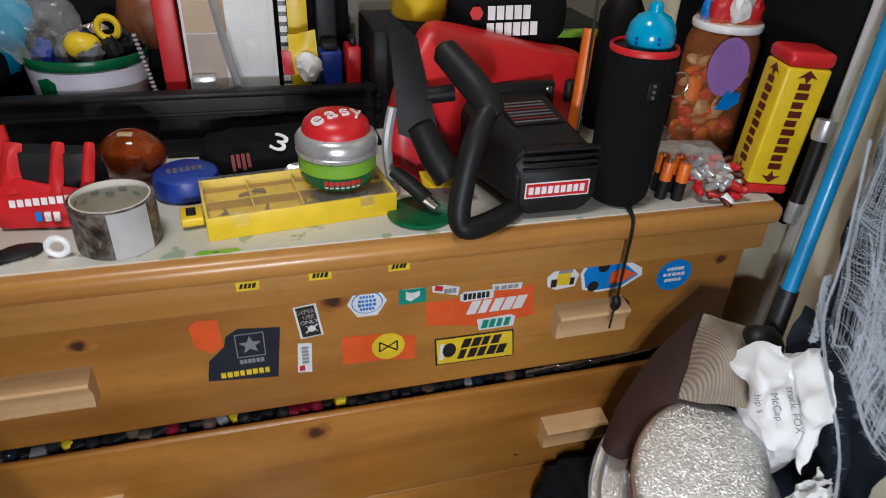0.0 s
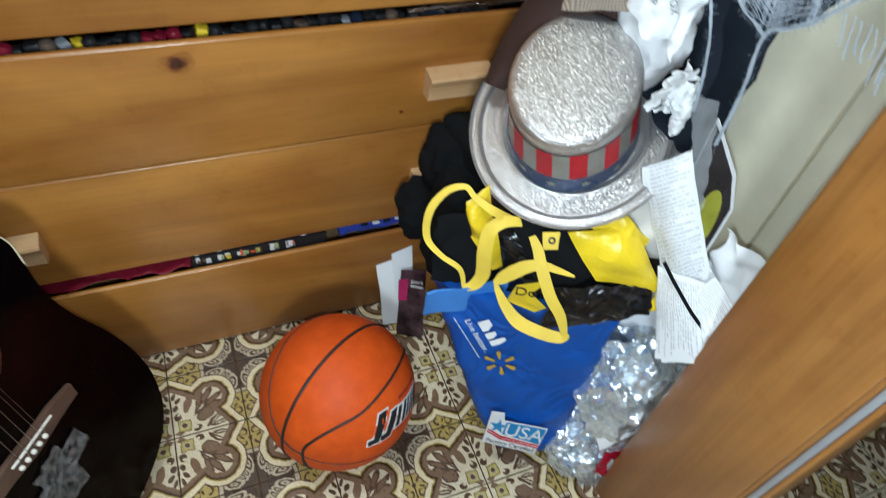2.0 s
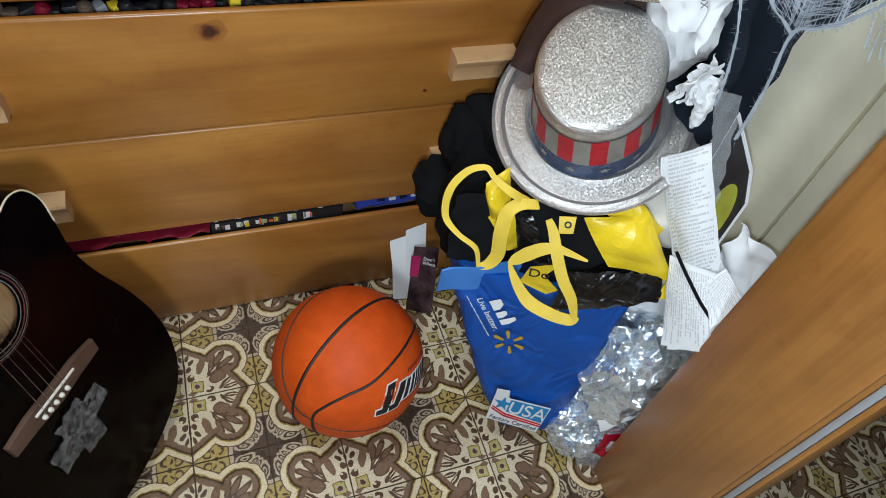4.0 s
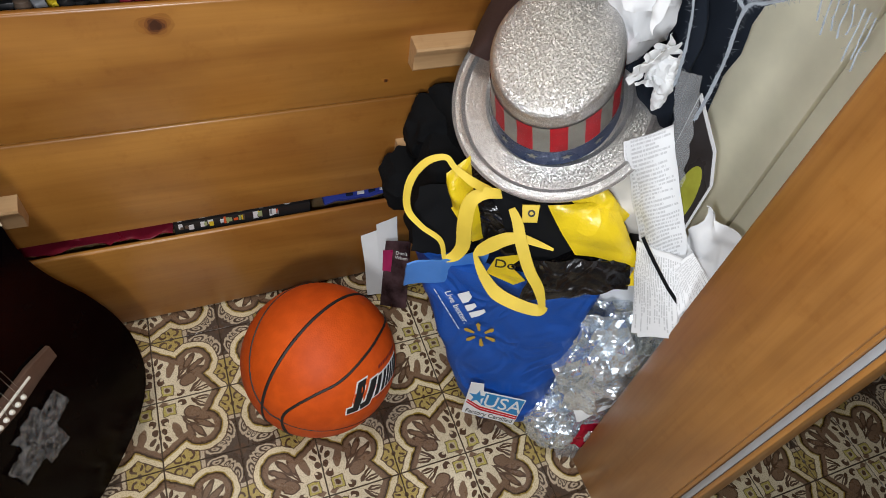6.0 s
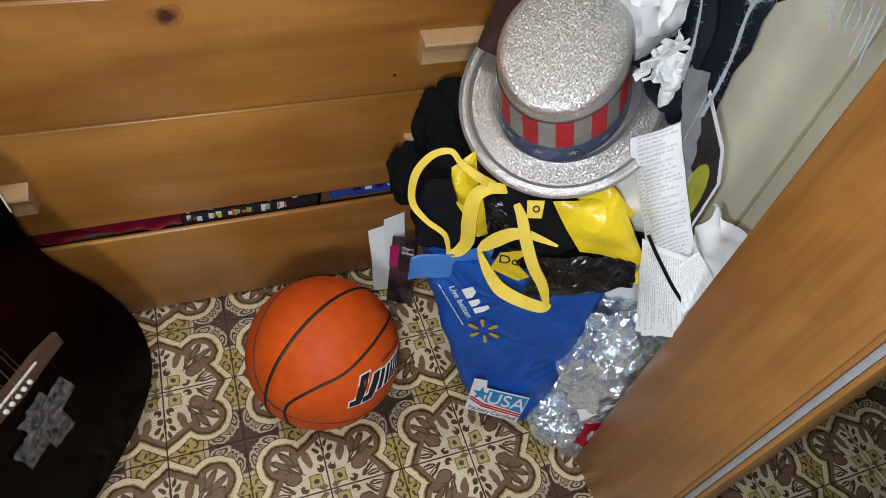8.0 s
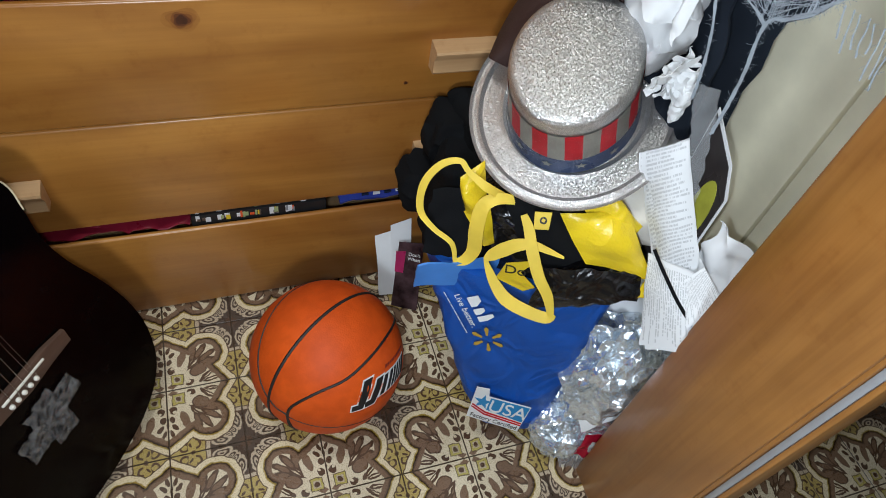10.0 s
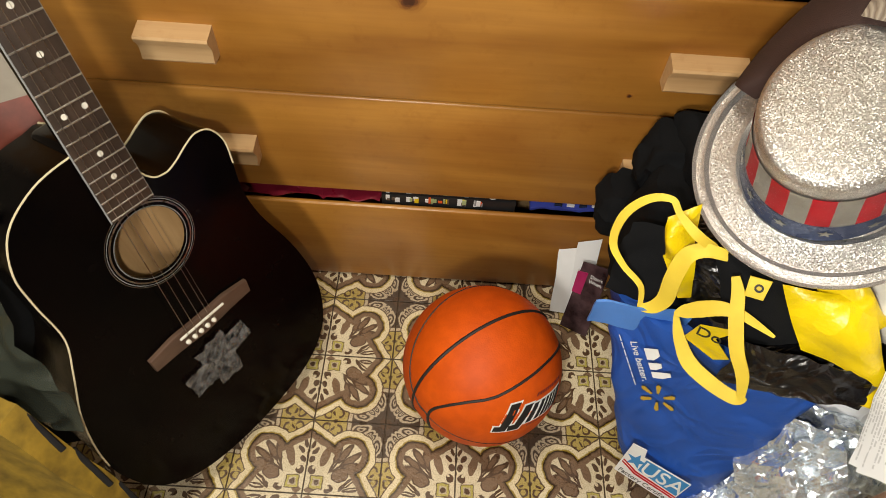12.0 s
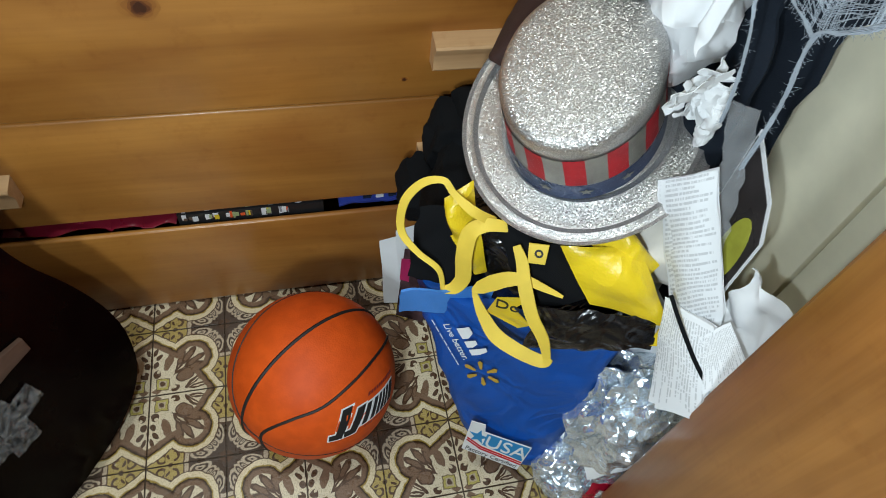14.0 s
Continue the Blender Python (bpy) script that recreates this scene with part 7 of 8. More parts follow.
def pouch():
    p = thing("zip_pouch", "black fabric pouch with white bars on a case", "pouch")
    rings = [((0.372, 0.285, 1.002), (0.500, 0.300, 0.998), (0.500, 0.400, 0.998), (0.372, 0.390, 1.002)),
             ((0.350, 0.278, 1.040), (0.525, 0.292, 1.030), (0.525, 0.405, 1.030), (0.350, 0.395, 1.040)),
             ((0.352, 0.282, 1.085), (0.520, 0.298, 1.075), (0.520, 0.400, 1.075), (0.352, 0.390, 1.085)),
             ((0.375, 0.295, 1.110), (0.490, 0.308, 1.105), (0.490, 0.390, 1.105), (0.375, 0.380, 1.110))]
    part("body", loft(rings, 56, 0.6, 0.006, 12.0, 3.0), M["cloth_black"], p)
    for r in range(2):
        for k in range(5 + r):
            x = 0.398 + k * 0.0125
            part("bar", moved(box(-0.0048, -0.0085, 0, 0.0048, 0.0085, 0.0008), face((x, 0.2740 + 0.0012 * k, 1.062 - 0.021 * r), (-0.1, -0.97, 0.12), (1, 0.09, 0))), M["p_white"], p)
    part("hexagon", moved(prism(disc(0, 0, 0.009, 6), 0, 0.001), face((0.378, 0.2745, 1.062), (-0.1, -0.97, 0.12), (1, 0.09, 0))), M["p_red"], p)
    p.location.z -= 0.022
    y = thing("yellow_cap_bottle", "black bottle with broad yellow cap", "bottle", at(0.318, 0.335, 0.90))
    part("cap", lathe([(0.036, 0.125), (0.038, 0.13), (0.038, 0.20), (0, 0.20)], 32), M["p_yellow"], y, "yellow cap")
    part("body", lathe([(0.040, -0.042), (0.043, -0.03), (0.043, 0.10), (0.036, 0.124)], 32), M["p_black"], y)
    g = thing("green_strip", "pale green plastic strip on a case", "strip")
    part("strip", box(0.505, 0.33, 0.992, 0.60, 0.345, 1.002, 0.002), M["p_lime"], g)
    b = thing("storage_bin", "black storage bin standing behind a red case", "bin")
    part("body", box(0.26, 0.36, TOP, 0.62, 0.50, 1.0, 0.006), M["p_black"], b)


pouch()


def speaker():
    s = thing("cylinder_speaker", "tall black cylinder speaker with red rim", "speaker", at(0.514, 0.094, TOP, 0, -0.2, 0) @ Matrix.Diagonal((0.89, 0.89, 0.905, 1)))
    part("body", lathe([(0.034, 0.002), (0.0405, 0.012), (0.043, 0.03), (0.0432, 0.185), (0.0415, 0.199)], 56), M["cloth_black"], s)
    part("rim", lathe([(0.0385, 0.1985), (0.0420, 0.1985), (0.0425, 0.203), (0.0405, 0.2065), (0.0375, 0.204), (0.0375, 0.199)], 48, cap=False), M["p_red"], s, "red rim")
    part("cone", lathe([(0.0375, 0.201), (0.02, 0.196), (0, 0.196)], 40), M["p_black"], s)
    part("button_bar", moved(box(-0.008, -0.003, 0.150, 0.008, 0.0, 0.172, 0.002), Matrix.Translation((-0.004, -0.0415, 0))), M["p_black"], s)
    for k in range(3):
        part("button", moved(lathe([(0.002, 0), (0.002, 0.001), (0, 0.001)], 10), Matrix.Translation((-0.004, -0.0446, 0.154 + 0.007 * k)) @ Matrix.Rotation(radians(90), 4, "X")), M["p_grey"], s)
    b = thing("blue_ball", "perforated bright blue plastic ball on a speaker", "ball", at(0.518, 0.094, 1.036) @ Matrix.Scale(0.80, 4))
    part("shell", lathe([(0.024, 0.0), (0.031, 0.010), (0.033, 0.022), (0.030, 0.036), (0.022, 0.047), (0.010, 0.053), (0.009, 0.062), (0.005, 0.066), (0, 0.067)], 36), M["p_cyan"], b)
    # darker discs on the closed shell stand for the shaded perforations
    for k in range(14):
        a, z = k * 0.9, 0.014 + 0.002 * (k % 10)
        r = 0.0325
        part("hole", moved(lathe([(0.0022, 0), (0.0022, 0.0008), (0, 0.0008)], 8), Matrix.Translation((r * math.cos(a), r * math.sin(a), z)) @ Vector((math.cos(a), math.sin(a), 0.1)).to_track_quat("Z", "Y").to_matrix().to_4x4()), M["p_blue"], b)
    k = thing("key_ring", "steel split ring hanging beside a speaker", "ring")
    part("ring", tube([(0.560 + 0.013 * math.cos(q), 0.085, 1.000 + 0.014 * math.sin(q)) for q in (2 * math.pi * i / 24 for i in range(24))], 0.0012, 6, closed=True), M["steel"], k)
    l = thing("black_strap", "thin black strap hanging over a drawer front", "strap")
    part("strap", tube(smooth_path([(0.510, 0.058, 0.864), (0.506, 0.036, 0.862), (0.5045, 0.029, 0.845), (0.505, 0.030, 0.80), (0.506, 0.031, 0.765), (0.5055, 0.031, 0.740), (0.505, 0.031, 0.722), (0.5045, 0.031, 0.702)], 6), [0.0042 - 0.00005 * i for i in range(43)], 8, flat=0.5, up=(0, 1, 0)), M["p_black"], l)
    part("knot", crumple((0.0045, 0.004, 0.010), Matrix.Translation((0.5055, 0.031, 0.742)), 90, 0.002, 1.0, 2), M["p_black"], l)
    c = thing("black_cable", "thin black cable running down beside a speaker", "cable")
    part("cable", tube(smooth_path([(0.478, 0.150, 1.09), (0.462, 0.120, 1.04), (0.455, 0.105, 0.98), (0.452, 0.100, 0.93)], 6), 0.0016, 6), M["p_black"], c)
    o = thing("orange_clamp", "orange plastic clamp bar behind a speaker", "clamp")
    part("bar", tube([(0.500, 0.205, 0.875), (0.508, 0.215, 0.96), (0.514, 0.225, 1.03)], 0.0085, 10), M["p_orange"], o)
    part("foot", box(0.488, 0.192, TOP, 0.515, 0.220, 0.878, 0.003), M["p_orange"], o)


speaker()


def gum_tin():
    m = Matrix.Translation((0.7165, 0.092, TOP + 0.001)) @ Matrix.Rotation(radians(-14), 4, "Z") @ Matrix.Rotation(radians(2.5), 4, "Y")
    t = thing("gum_tin", "tall square yellow tin with red ends", "tin", m)
    h, w = 0.178, 0.027
    part("body", box(-w, -w, 0.012, w, w, h - 0.018, 0.004, 3), M["p_yellow"], t)
    part("lid", box(-w - 0.0008, -w - 0.0008, h - 0.018, w + 0.0008, w + 0.0008, h, 0.007, 4), M["p_red"], t, "red lid")
    part("base", box(-w - 0.0006, -w - 0.0006, 0, w + 0.0006, w + 0.0006, 0.012, 0.004, 3), M["p_red"], t, "red base")
    paint("p_brown", (0.09, 0.012, 0.006))
    for f in ("front", "side"):
        turn = Matrix.Rotation(radians(90), 4, "X") if f == "front" else Matrix.Rotation(radians(-90), 4, "Z") @ Matrix.Rotation(radians(90), 4, "X")
        base = turn @ Matrix.Translation((0, 0, w + 0.0003))
        for k in range(10):
            z0 = 0.034 + k * 0.0112
            part("bar", moved(box(-0.0075, z0, 0, 0.0065 if k % 2 else 0.0085, z0 + 0.0078, 0.0006), base), M["p_brown"], t)
        for z0, s in ((0.026, -1), (0.148, 1)):
            part("arrow", moved(prism([(-0.012, z0), (0.0, z0 + 0.010 * s), (0.012, z0), (0.004, z0 + 0.002 * s), (0, z0 - 0.006 * s), (-0.004, z0 + 0.002 * s)], 0, 0.0006), base), M["p_brown"], t)


gum_tin()


def batteries():
    for k, (x, y, lean, lie) in enumerate(((0.570, 0.082, 3, 0), (0.588, 0.074, 2, 0), (0.577, 0.104, 2, 0), (0.595, 0.096, 3, 0))):
        m = at(x, y, TOP, 0, lean) if not lie else at(x - 0.01, y, TOP + 0.0072, 20, 90)
        b = thing("battery", "orange and black cylindrical battery cell", "battery", m, group="batteries on the dresser")
        part("sleeve", lathe([(0.0071, 0.0), (0.0072, 0.001), (0.0072, 0.024)], 20), M["p_black"], b)
        part("copper_end", lathe([(0.0072, 0.0242), (0.0072, 0.047), (0.0065, 0.0485)], 20), M["p_orange"], b, "orange band")
        part("terminal", lathe([(0.003, 0.0485), (0.003, 0.0505), (0, 0.0505)], 12), M["steel"], b)
    rng = random.Random(5)
    p = thing("candy_pack", "torn clear packet of red and white wrapped cells", "packet")
    part("card", quad_sheet((0.598, 0.070, 0.888), (0.655, 0.062, 0.880), (0.660, 0.110, 0.905), (0.605, 0.120, 0.912), 10, 10, 30, 0.006, 2.0, 0.001), M["clear_hazy"], p)
    for k in range(44):
        x, y = 0.606 + rng.uniform(0, 0.062), 0.056 + rng.uniform(0, 0.052)
        m = Matrix.Translation((x, y, TOP + 0.006 + rng.uniform(0, 0.018) + (0.012 if y > 0.08 else 0.0))) @ Matrix.Rotation(rng.uniform(0, 3), 4, "Z") @ Matrix.Rotation(rng.uniform(0.5, 2.4), 4, "X")
        part("cell", moved(lathe([(0.0046, 0), (0.0050, 0.001), (0.0050, 0.013), (0.0034, 0.014), (0.0026, 0.016), (0, 0.016)], 12), m), M[("p_red", "p_silver", "p_red", "p_white", "p_red", "p_silver", "p_brown")[k % 7]], p)
    b = thing("clear_box", "long clear plastic box lying behind batteries", "plastic box", at(0.634, 0.165, TOP, -10))
    for q in ((-0.06, -0.02, 0, 0.06, 0.02, 0.0015), (-0.06, -0.02, 0.0015, 0.06, -0.0185, 0.028), (-0.06, 0.0185, 0.0015, 0.06, 0.02, 0.028), (-0.06, -0.0185, 0.0015, -0.0585, 0.0185, 0.028), (0.0585, -0.0185, 0.0015, 0.06, 0.0185, 0.028), (-0.061, -0.021, 0.0282, 0.061, 0.021, 0.0298)):
        part("panel", box(*q), M["clear_hazy"], b)


batteries()


def jar():
    j = thing("candy_jar", "clear jar of orange sweets with purple print", "jar", at(0.722, 0.232) @ Matrix.Diagonal((0.86, 0.86, 1, 1)))
    part("glass", lathe([(0.050, 0), (0.056, 0.006), (0.056, 0.150), (0.050, 0.165), (0.050, 0.185)], 40, cap=False), M["clear_orange"], j)
    part("collar", lathe([(0.052, 0.168), (0.0535, 0.170), (0.0535, 0.176), (0.052, 0.178)], 40), M["p_white"], j, "white collar")
    part("oval_print", moved(prism(disc(0, 0, 0.030, 24, 1.3), 0, 0.0012), Matrix.Translation((-0.022, -0.0545, 0.128)) @ Matrix.Rotation(radians(-22), 4, "Z") @ Matrix.Rotation(radians(90), 4, "X")), M["p_purple"], j, "purple oval print")
    part("blue_print", moved(prism([(-0.02, -0.012), (0.002, -0.014), (0.022, -0.004), (0.018, 0.010), (-0.006, 0.014)], 0, 0.0012), Matrix.Translation((-0.010, -0.0588, 0.084)) @ Matrix.Rotation(radians(90), 4, "X")), M["st_blue"], j)
    rng = random.Random(8)
    for k in range(90):
        a, r, z = rng.uniform(0, 6.3), 0.042 * math.sqrt(rng.random()), 0.012 + 0.0013 * k
        part("sweet", moved(lathe([(0, -0.007), (0.010, -0.004), (0.013, 0), (0.010, 0.004), (0, 0.007)], 12), Matrix.Translation((r * math.cos(a), r * math.sin(a), z)) @ Matrix.Rotation(rng.uniform(0, 3), 4, "X")), M[("p_orange", "p_tan", "p_red")[k % 3]], j)
    for k in range(7):
        a = k * 0.9
        part("wrapper", crumple((0.014, 0.010, 0.020), Matrix.Translation((0.028 * math.cos(a), 0.028 * math.sin(a), 0.190 + 0.006 * (k % 3))), 60, 0.005, k * 1.0, 3), M[("p_red", "p_white", "p_red", "st_blue")[k % 4]], j)
    y = thing("yellow_bottle", "yellow plastic bottle behind a speaker", "bottle", at(0.642, 0.262) @ Matrix.Diagonal((1, 1, 1.45, 1)))
    part("body", lathe([(0.022, 0), (0.025, 0.004), (0.025, 0.09), (0.020, 0.105), (0.016, 0.110)], 28, sy=0.7), M["p_yellow"], y)
    part("nozzle", lathe([(0.014, 0.0), (0.015, 0.02), (0.008, 0.03), (0, 0.03)], 20), M["p_orange"], y, "orange knob").location = (-0.004, -0.030, 0.024)
    w = thing("yellow_knob_bottle", "black bottle with yellow top", "bottle", at(0.615, 0.325))
    part("body", lathe([(0.03, 0), (0.032, 0.004), (0.032, 0.17), (0.02, 0.195)], 28), M["p_black"], w)
    part("cap", lathe([(0.020, 0.195), (0.024, 0.20), (0.024, 0.235), (0, 0.24)], 28), M["p_yellow"], w)
    t = thing("flashlight", "slim black and silver flashlight leaning on a tin", "flashlight")
    a, b = Vector((0.735, 0.035, 0.838)), Vector((0.752, 0.050, 0.975))
    part("barrel", tube([a.lerp(b, 0.15), a.lerp(b, 0.45), a.lerp(b, 0.72)], 0.0088, 16), M["p_black"], t)
    part("head", tube([a.lerp(b, 0.72), a.lerp(b, 0.76), a.lerp(b, 0.9)], [0.0105, 0.0125, 0.0125], 16), M["p_silver"], t)
    part("tail", tube([a.lerp(b, -0.05), a, a.lerp(b, 0.15)], [0.007, 0.0090, 0.0095], 16), M["p_silver"], t)
    d = thing("wall_cloth", "dark cloth hanging on the wall behind the tin", "cloth")
    part("body", loft([((0.770, 0.076, 0.80), (0.782, 0.074, 0.80), (0.782, 0.42, 0.80), (0.770, 0.42, 0.80)), ((0.769, 0.076, 0.95), (0.782, 0.074, 0.95), (0.782, 0.42, 0.95), (0.769, 0.42, 0.95)), ((0.770, 0.076, 1.35), (0.782, 0.074, 1.35), (0.782, 0.42, 1.35), (0.770, 0.42, 1.35))], 40, 0.3, 0.004, 12, 2.0), M["cloth_black"], d)


jar()


paint("p_dusk", (0.46, 0.36, 0.30), 0.2)
paint("p_lilac", (0.62, 0.60, 0.70), 0.3)


def left_side():
    c = thing("red_tool_case", "red and black soft tool holder with white bars", "tool holder", at(-0.112, 0.170, TOP, -8) @ Matrix.Diagonal((0.88, 0.9, 0.84, 1)))
    part("body", loft([((-0.055, -0.035, 0), (0.045, -0.03, 0), (0.045, 0.03, 0), (-0.055, 0.03, 0)), ((-0.060, -0.036, 0.02), (0.050, -0.032, 0.02), (0.050, 0.035, 0.02), (-0.060, 0.035, 0.02)), ((-0.054, -0.026, 0.06), (0.048, -0.022, 0.06), (0.048, 0.03, 0.06), (-0.054, 0.03, 0.06)), ((-0.045, -0.010, 0.088), (0.040, -0.008, 0.084), (0.040, 0.02, 0.084), (-0.045, 0.02, 0.088))], 48, 0.5, 0.003, 14, 1.0), M["p_black"], c)
    panel = prism([(-0.060, 0.003), (0.048, 0.003), (0.056, 0.034), (0.040, 0.050), (-0.004, 0.058), (-0.036, 0.066), (-0.062, 0.045)], 0.0, 0.006, bevel=0.002)
    front = face((0, -0.0400, 0.0), (0, -0.97, 0.20), (1, 0, 0))
    panel.transform(front)
    part("front_panel", panel, M["p_red"], c, "red moulded front panel")
    for x0, x1 in ((-0.052, -0.030), (0.000, 0.016), (0.036, 0.050)):
        strip = quad_sheet((x0, -0.036, 0.045), (x1, -0.036, 0.048), (x1 - 0.002, 0.004, 0.094), (x0 + 0.002, 0.004, 0.096), 4, 10, 12, 0.001, x0 * 90, 0.003, (0, -0.006, 0.008))
        part("strap", strip, M["p_red"], c)
    m = front @ Matrix.Translation((0, 0, 0.0062))
    for k in range(9):
        part("bar", moved(box(-0.044 + k * 0.0088, 0.030 + 0.0008 * k, 0, -0.0375 + k * 0.0088, 0.039 + 0.0008 * k, 0.001), m), M["p_white"], c)
    for k in range(3):
        part("flag_bar", moved(box(-0.018 + 0.010 * k, 0.012, 0, -0.011 + 0.010 * k, 0.024, 0.001), m), M[("st_blue", "p_white", "p_white")[k]], c)
    h = thing("red_handled_tool", "black tool with a red label standing on a dresser", "tool")
    part("body", tube([(-0.215, 0.20, TOP + 0.012), (-0.200, 0.23, 0.93), (-0.195, 0.26, 1.0)], [0.022, 0.02, 0.018], 14), M["p_black"], h)
    part("label", quad_sheet((-0.190, 0.195, 0.948), (-0.155, 0.190, 0.955), (-0.150, 0.180, 0.905), (-0.178, 0.182, 0.895), 6, 6, 10, 0.002, 1.0, 0.004), M["p_red"], h)
    f = thing("glass_football", "amber glass football ornament lying on a dresser", "ornament", at(-0.050, 0.238, TOP + 0.0335, -6) @ Matrix.Diagonal((0.82, 1.1, 1.12, 1)))
    bm = bmesh.new()
    bmesh.ops.create_uvsphere(bm, u_segments=36, v_segments=24, radius=1.0)
    for v in bm.verts:
        k = 1 - 0.12 * abs(v.co.x) ** 3
        v.co = Vector((v.co.x * 0.047, v.co.y * 0.029 * k, v.co.z * 0.029 * k))
    part("glass", bm, M["amber"], f)
    part("laces", box(-0.010, -0.012, 0.0255, 0.010, -0.004, 0.0285, 0.001), M["p_tan"], f)
    b = thing("blue_case", "rounded blue plastic case with faint print", "case", at(0.010, 0.198, TOP, 10))
    part("shell", lathe([(0.030, 0), (0.036, 0.004), (0.037, 0.016), (0.034, 0.026), (0.026, 0.031), (0, 0.032)], 40, sx=1.05), M["p_blue"], b)
    for k in range(6):
        part("print_bar", box(-0.020 + 0.0068 * k, -0.010, 0.0312, -0.0155 + 0.0068 * k, 0.0, 0.0322), M["p_grey"], b)
    k = thing("baseball_cap", "folded black cap with pale stitched print", "cap", at(0.100, 0.265, TOP, 4))
    part("cloth", loft([((-0.075, -0.035, 0), (0.07, -0.035, 0), (0.07, 0.05, 0), (-0.075, 0.05, 0)), ((-0.078, -0.040, 0.012), (0.074, -0.040, 0.015), (0.074, 0.05, 0.015), (-0.078, 0.05, 0.012)), ((-0.070, -0.020, 0.035), (0.066, -0.022, 0.040), (0.066, 0.04, 0.040), (-0.07, 0.04, 0.035))], 48, 0.5, 0.008, 18, 4.0), M["cloth_black"], k)
    m = face((0.002, -0.050, 0.034), (0, -0.80, 0.60), (1, 0.05, 0))
    words("number", "3", 0.036, M["p_white"], face((0.018, -0.0270, 0.0370), (0.05, -0.55, 0.83), (1, -0.40, -0.3)), k, thick=0.001, wide=1.45)
    for q in range(4):
        part("script_bar", moved(box(-0.048 + 0.006 * q, -0.010 + 0.003 * (q % 2), 0, -0.044 + 0.006 * q, 0.010, 0.001), m @ Matrix.Translation((0.004, -0.006, 0.0))), M["p_dim_red"], k)
    g = thing("gold_strap", "small gold buckle and clear bits behind a box", "buckle", at(0.135, 0.205, TOP + 0.0, 0))
    part("bits", crumple((0.011, 0.008, 0.009), Matrix.Translation((0, 0, 0.010)), 90, 0.004, 3.0, 3), M["p_silver"], g)
    t = thing("black_tray", "long black plastic tool box lid standing open", "tool box")
    part("front", box(-0.40, 0.360, TOP, 0.262, 0.372, 0.920, 0.003), M["p_black"], t)
    part("lip", box(-0.40, 0.355, 0.916, 0.264, 0.378, 0.925, 0.003), M["p_black"], t)
    part("base_flange", box(-0.40, 0.300, TOP, 0.262, 0.3598, TOP + 0.003, 0.001), M["p_black"], t)
    part("ridge", box(-0.40, 0.356, 0.893, 0.262, 0.361, 0.898, 0.001), M["p_black"], t)
    part("end", box(0.250, 0.379, TOP, 0.262, 0.50, 0.915, 0.002), M["p_black"], t)
    part("floor_panel", box(-0.40, 0.373, TOP, 0.249, 0.50, TOP + 0.004, 0.001), M["p_black"], t)
    for z in (0.872, 0.888, 0.905):
        part("tooth", box(0.262, 0.357, z, 0.272, 0.372, z + 0.008, 0.002), M["p_black"], t)
    s = thing("tin_pail", "green and white tin pail full of bits", "tin", at(-0.124, 0.462, TOP + 0.0042) @ Matrix.Diagonal((1, 1, 1.08, 1)))
    part("wall", lathe([(0.062, 0), (0.070, 0.002), (0.078, 0.078)], 48, cap=False), M["p_lilac"], s, "pale printed tin wall")
    part("rim", lathe([(0.0785, 0.080), (0.0800, 0.082), (0.0806, 0.090), (0.0795, 0.093), (0.077, 0.091), (0.077, 0.081)], 48, cap=False), M["p_green"], s, "green tin rim")
    part("badge", moved(prism([(-0.012, -0.010), (0.012, -0.010), (0.014, 0.006), (0.004, 0.012), (-0.012, 0.008)], 0, 0.0012), Matrix.Translation((-0.041, -0.0640, 0.060)) @ Matrix.Rotation(radians(-30), 4, "Z") @ Matrix.Rotation(radians(96), 4, "X")), M["p_green"], s)
    part("filling", lathe([(0.074, 0.066), (0.05, 0.078), (0, 0.080)], 30), M["p_grey"], s)
    rng = random.Random(9)
    for q in range(22):
        a, r = rng.uniform(0, 6.3), 0.060 * math.sqrt(rng.random())
        part("bit", crumple((rng.uniform(0.006, 0.014),) * 2 + (rng.uniform(0.006, 0.012),), Matrix.Translation((r * math.cos(a), r * math.sin(a), 0.088 + rng.uniform(0, 0.012))), 70, 0.009, q * 1.0, 2), M[("p_grey", "p_black", "p_black", "p_dusk", "p_blue", "p_black")[q % 6]], s, smooth=False)
    part("yellow_duck", crumple((0.022, 0.018, 0.014), Matrix.Translation((0.005, -0.030, 0.102)), 20, 0.003, 1.0, 3), M["p_yellow"], s)
    part("yellow_ring", tube([(0.036 + 0.013 * math.cos(q), -0.012, 0.118 + 0.013 * math.sin(q)) for q in (2 * math.pi * i / 20 for i in range(20))], 0.0045, 8, closed=True), M["p_yellow"], s)
    part("plastic_bag", crumple((0.045, 0.035, 0.035), Matrix.Translation((-0.055, -0.005, 0.120)), 26, 0.012, 5.0, 4), M["clear_film"], s, "crumpled clear bag")
    b = thing("red_book", "upright red box beside clear packaging", "box")
    part("body", box(-0.024, 0.420, TOP + 0.0042, 0.004, 0.49, 1.06, 0.002), M["p_red"], b)
    n = thing("ball_chain", "silver bead chain hanging from a tin", "chain")
    for q in range(14):
        part("bead", moved(lathe([(0, -0.0028), (0.0030, -0.0014), (0.0034, 0), (0.0030, 0.0014), (0, 0.0028)], 8), Matrix.Translation((-0.046 + 0.0010 * q, 0.384, 0.995 - 0.0056 * q))), M["p_silver"], n)
    g = thing("blister_pack", "clear blister pack with pale card and silver tool", "package")
    # pale card made full white, standing in for the glare on the blister
    part("card", box(0.008, 0.432, TOP + 0.0042, 0.132, 0.436, 1.075, 0.001), M["p_white"], g)
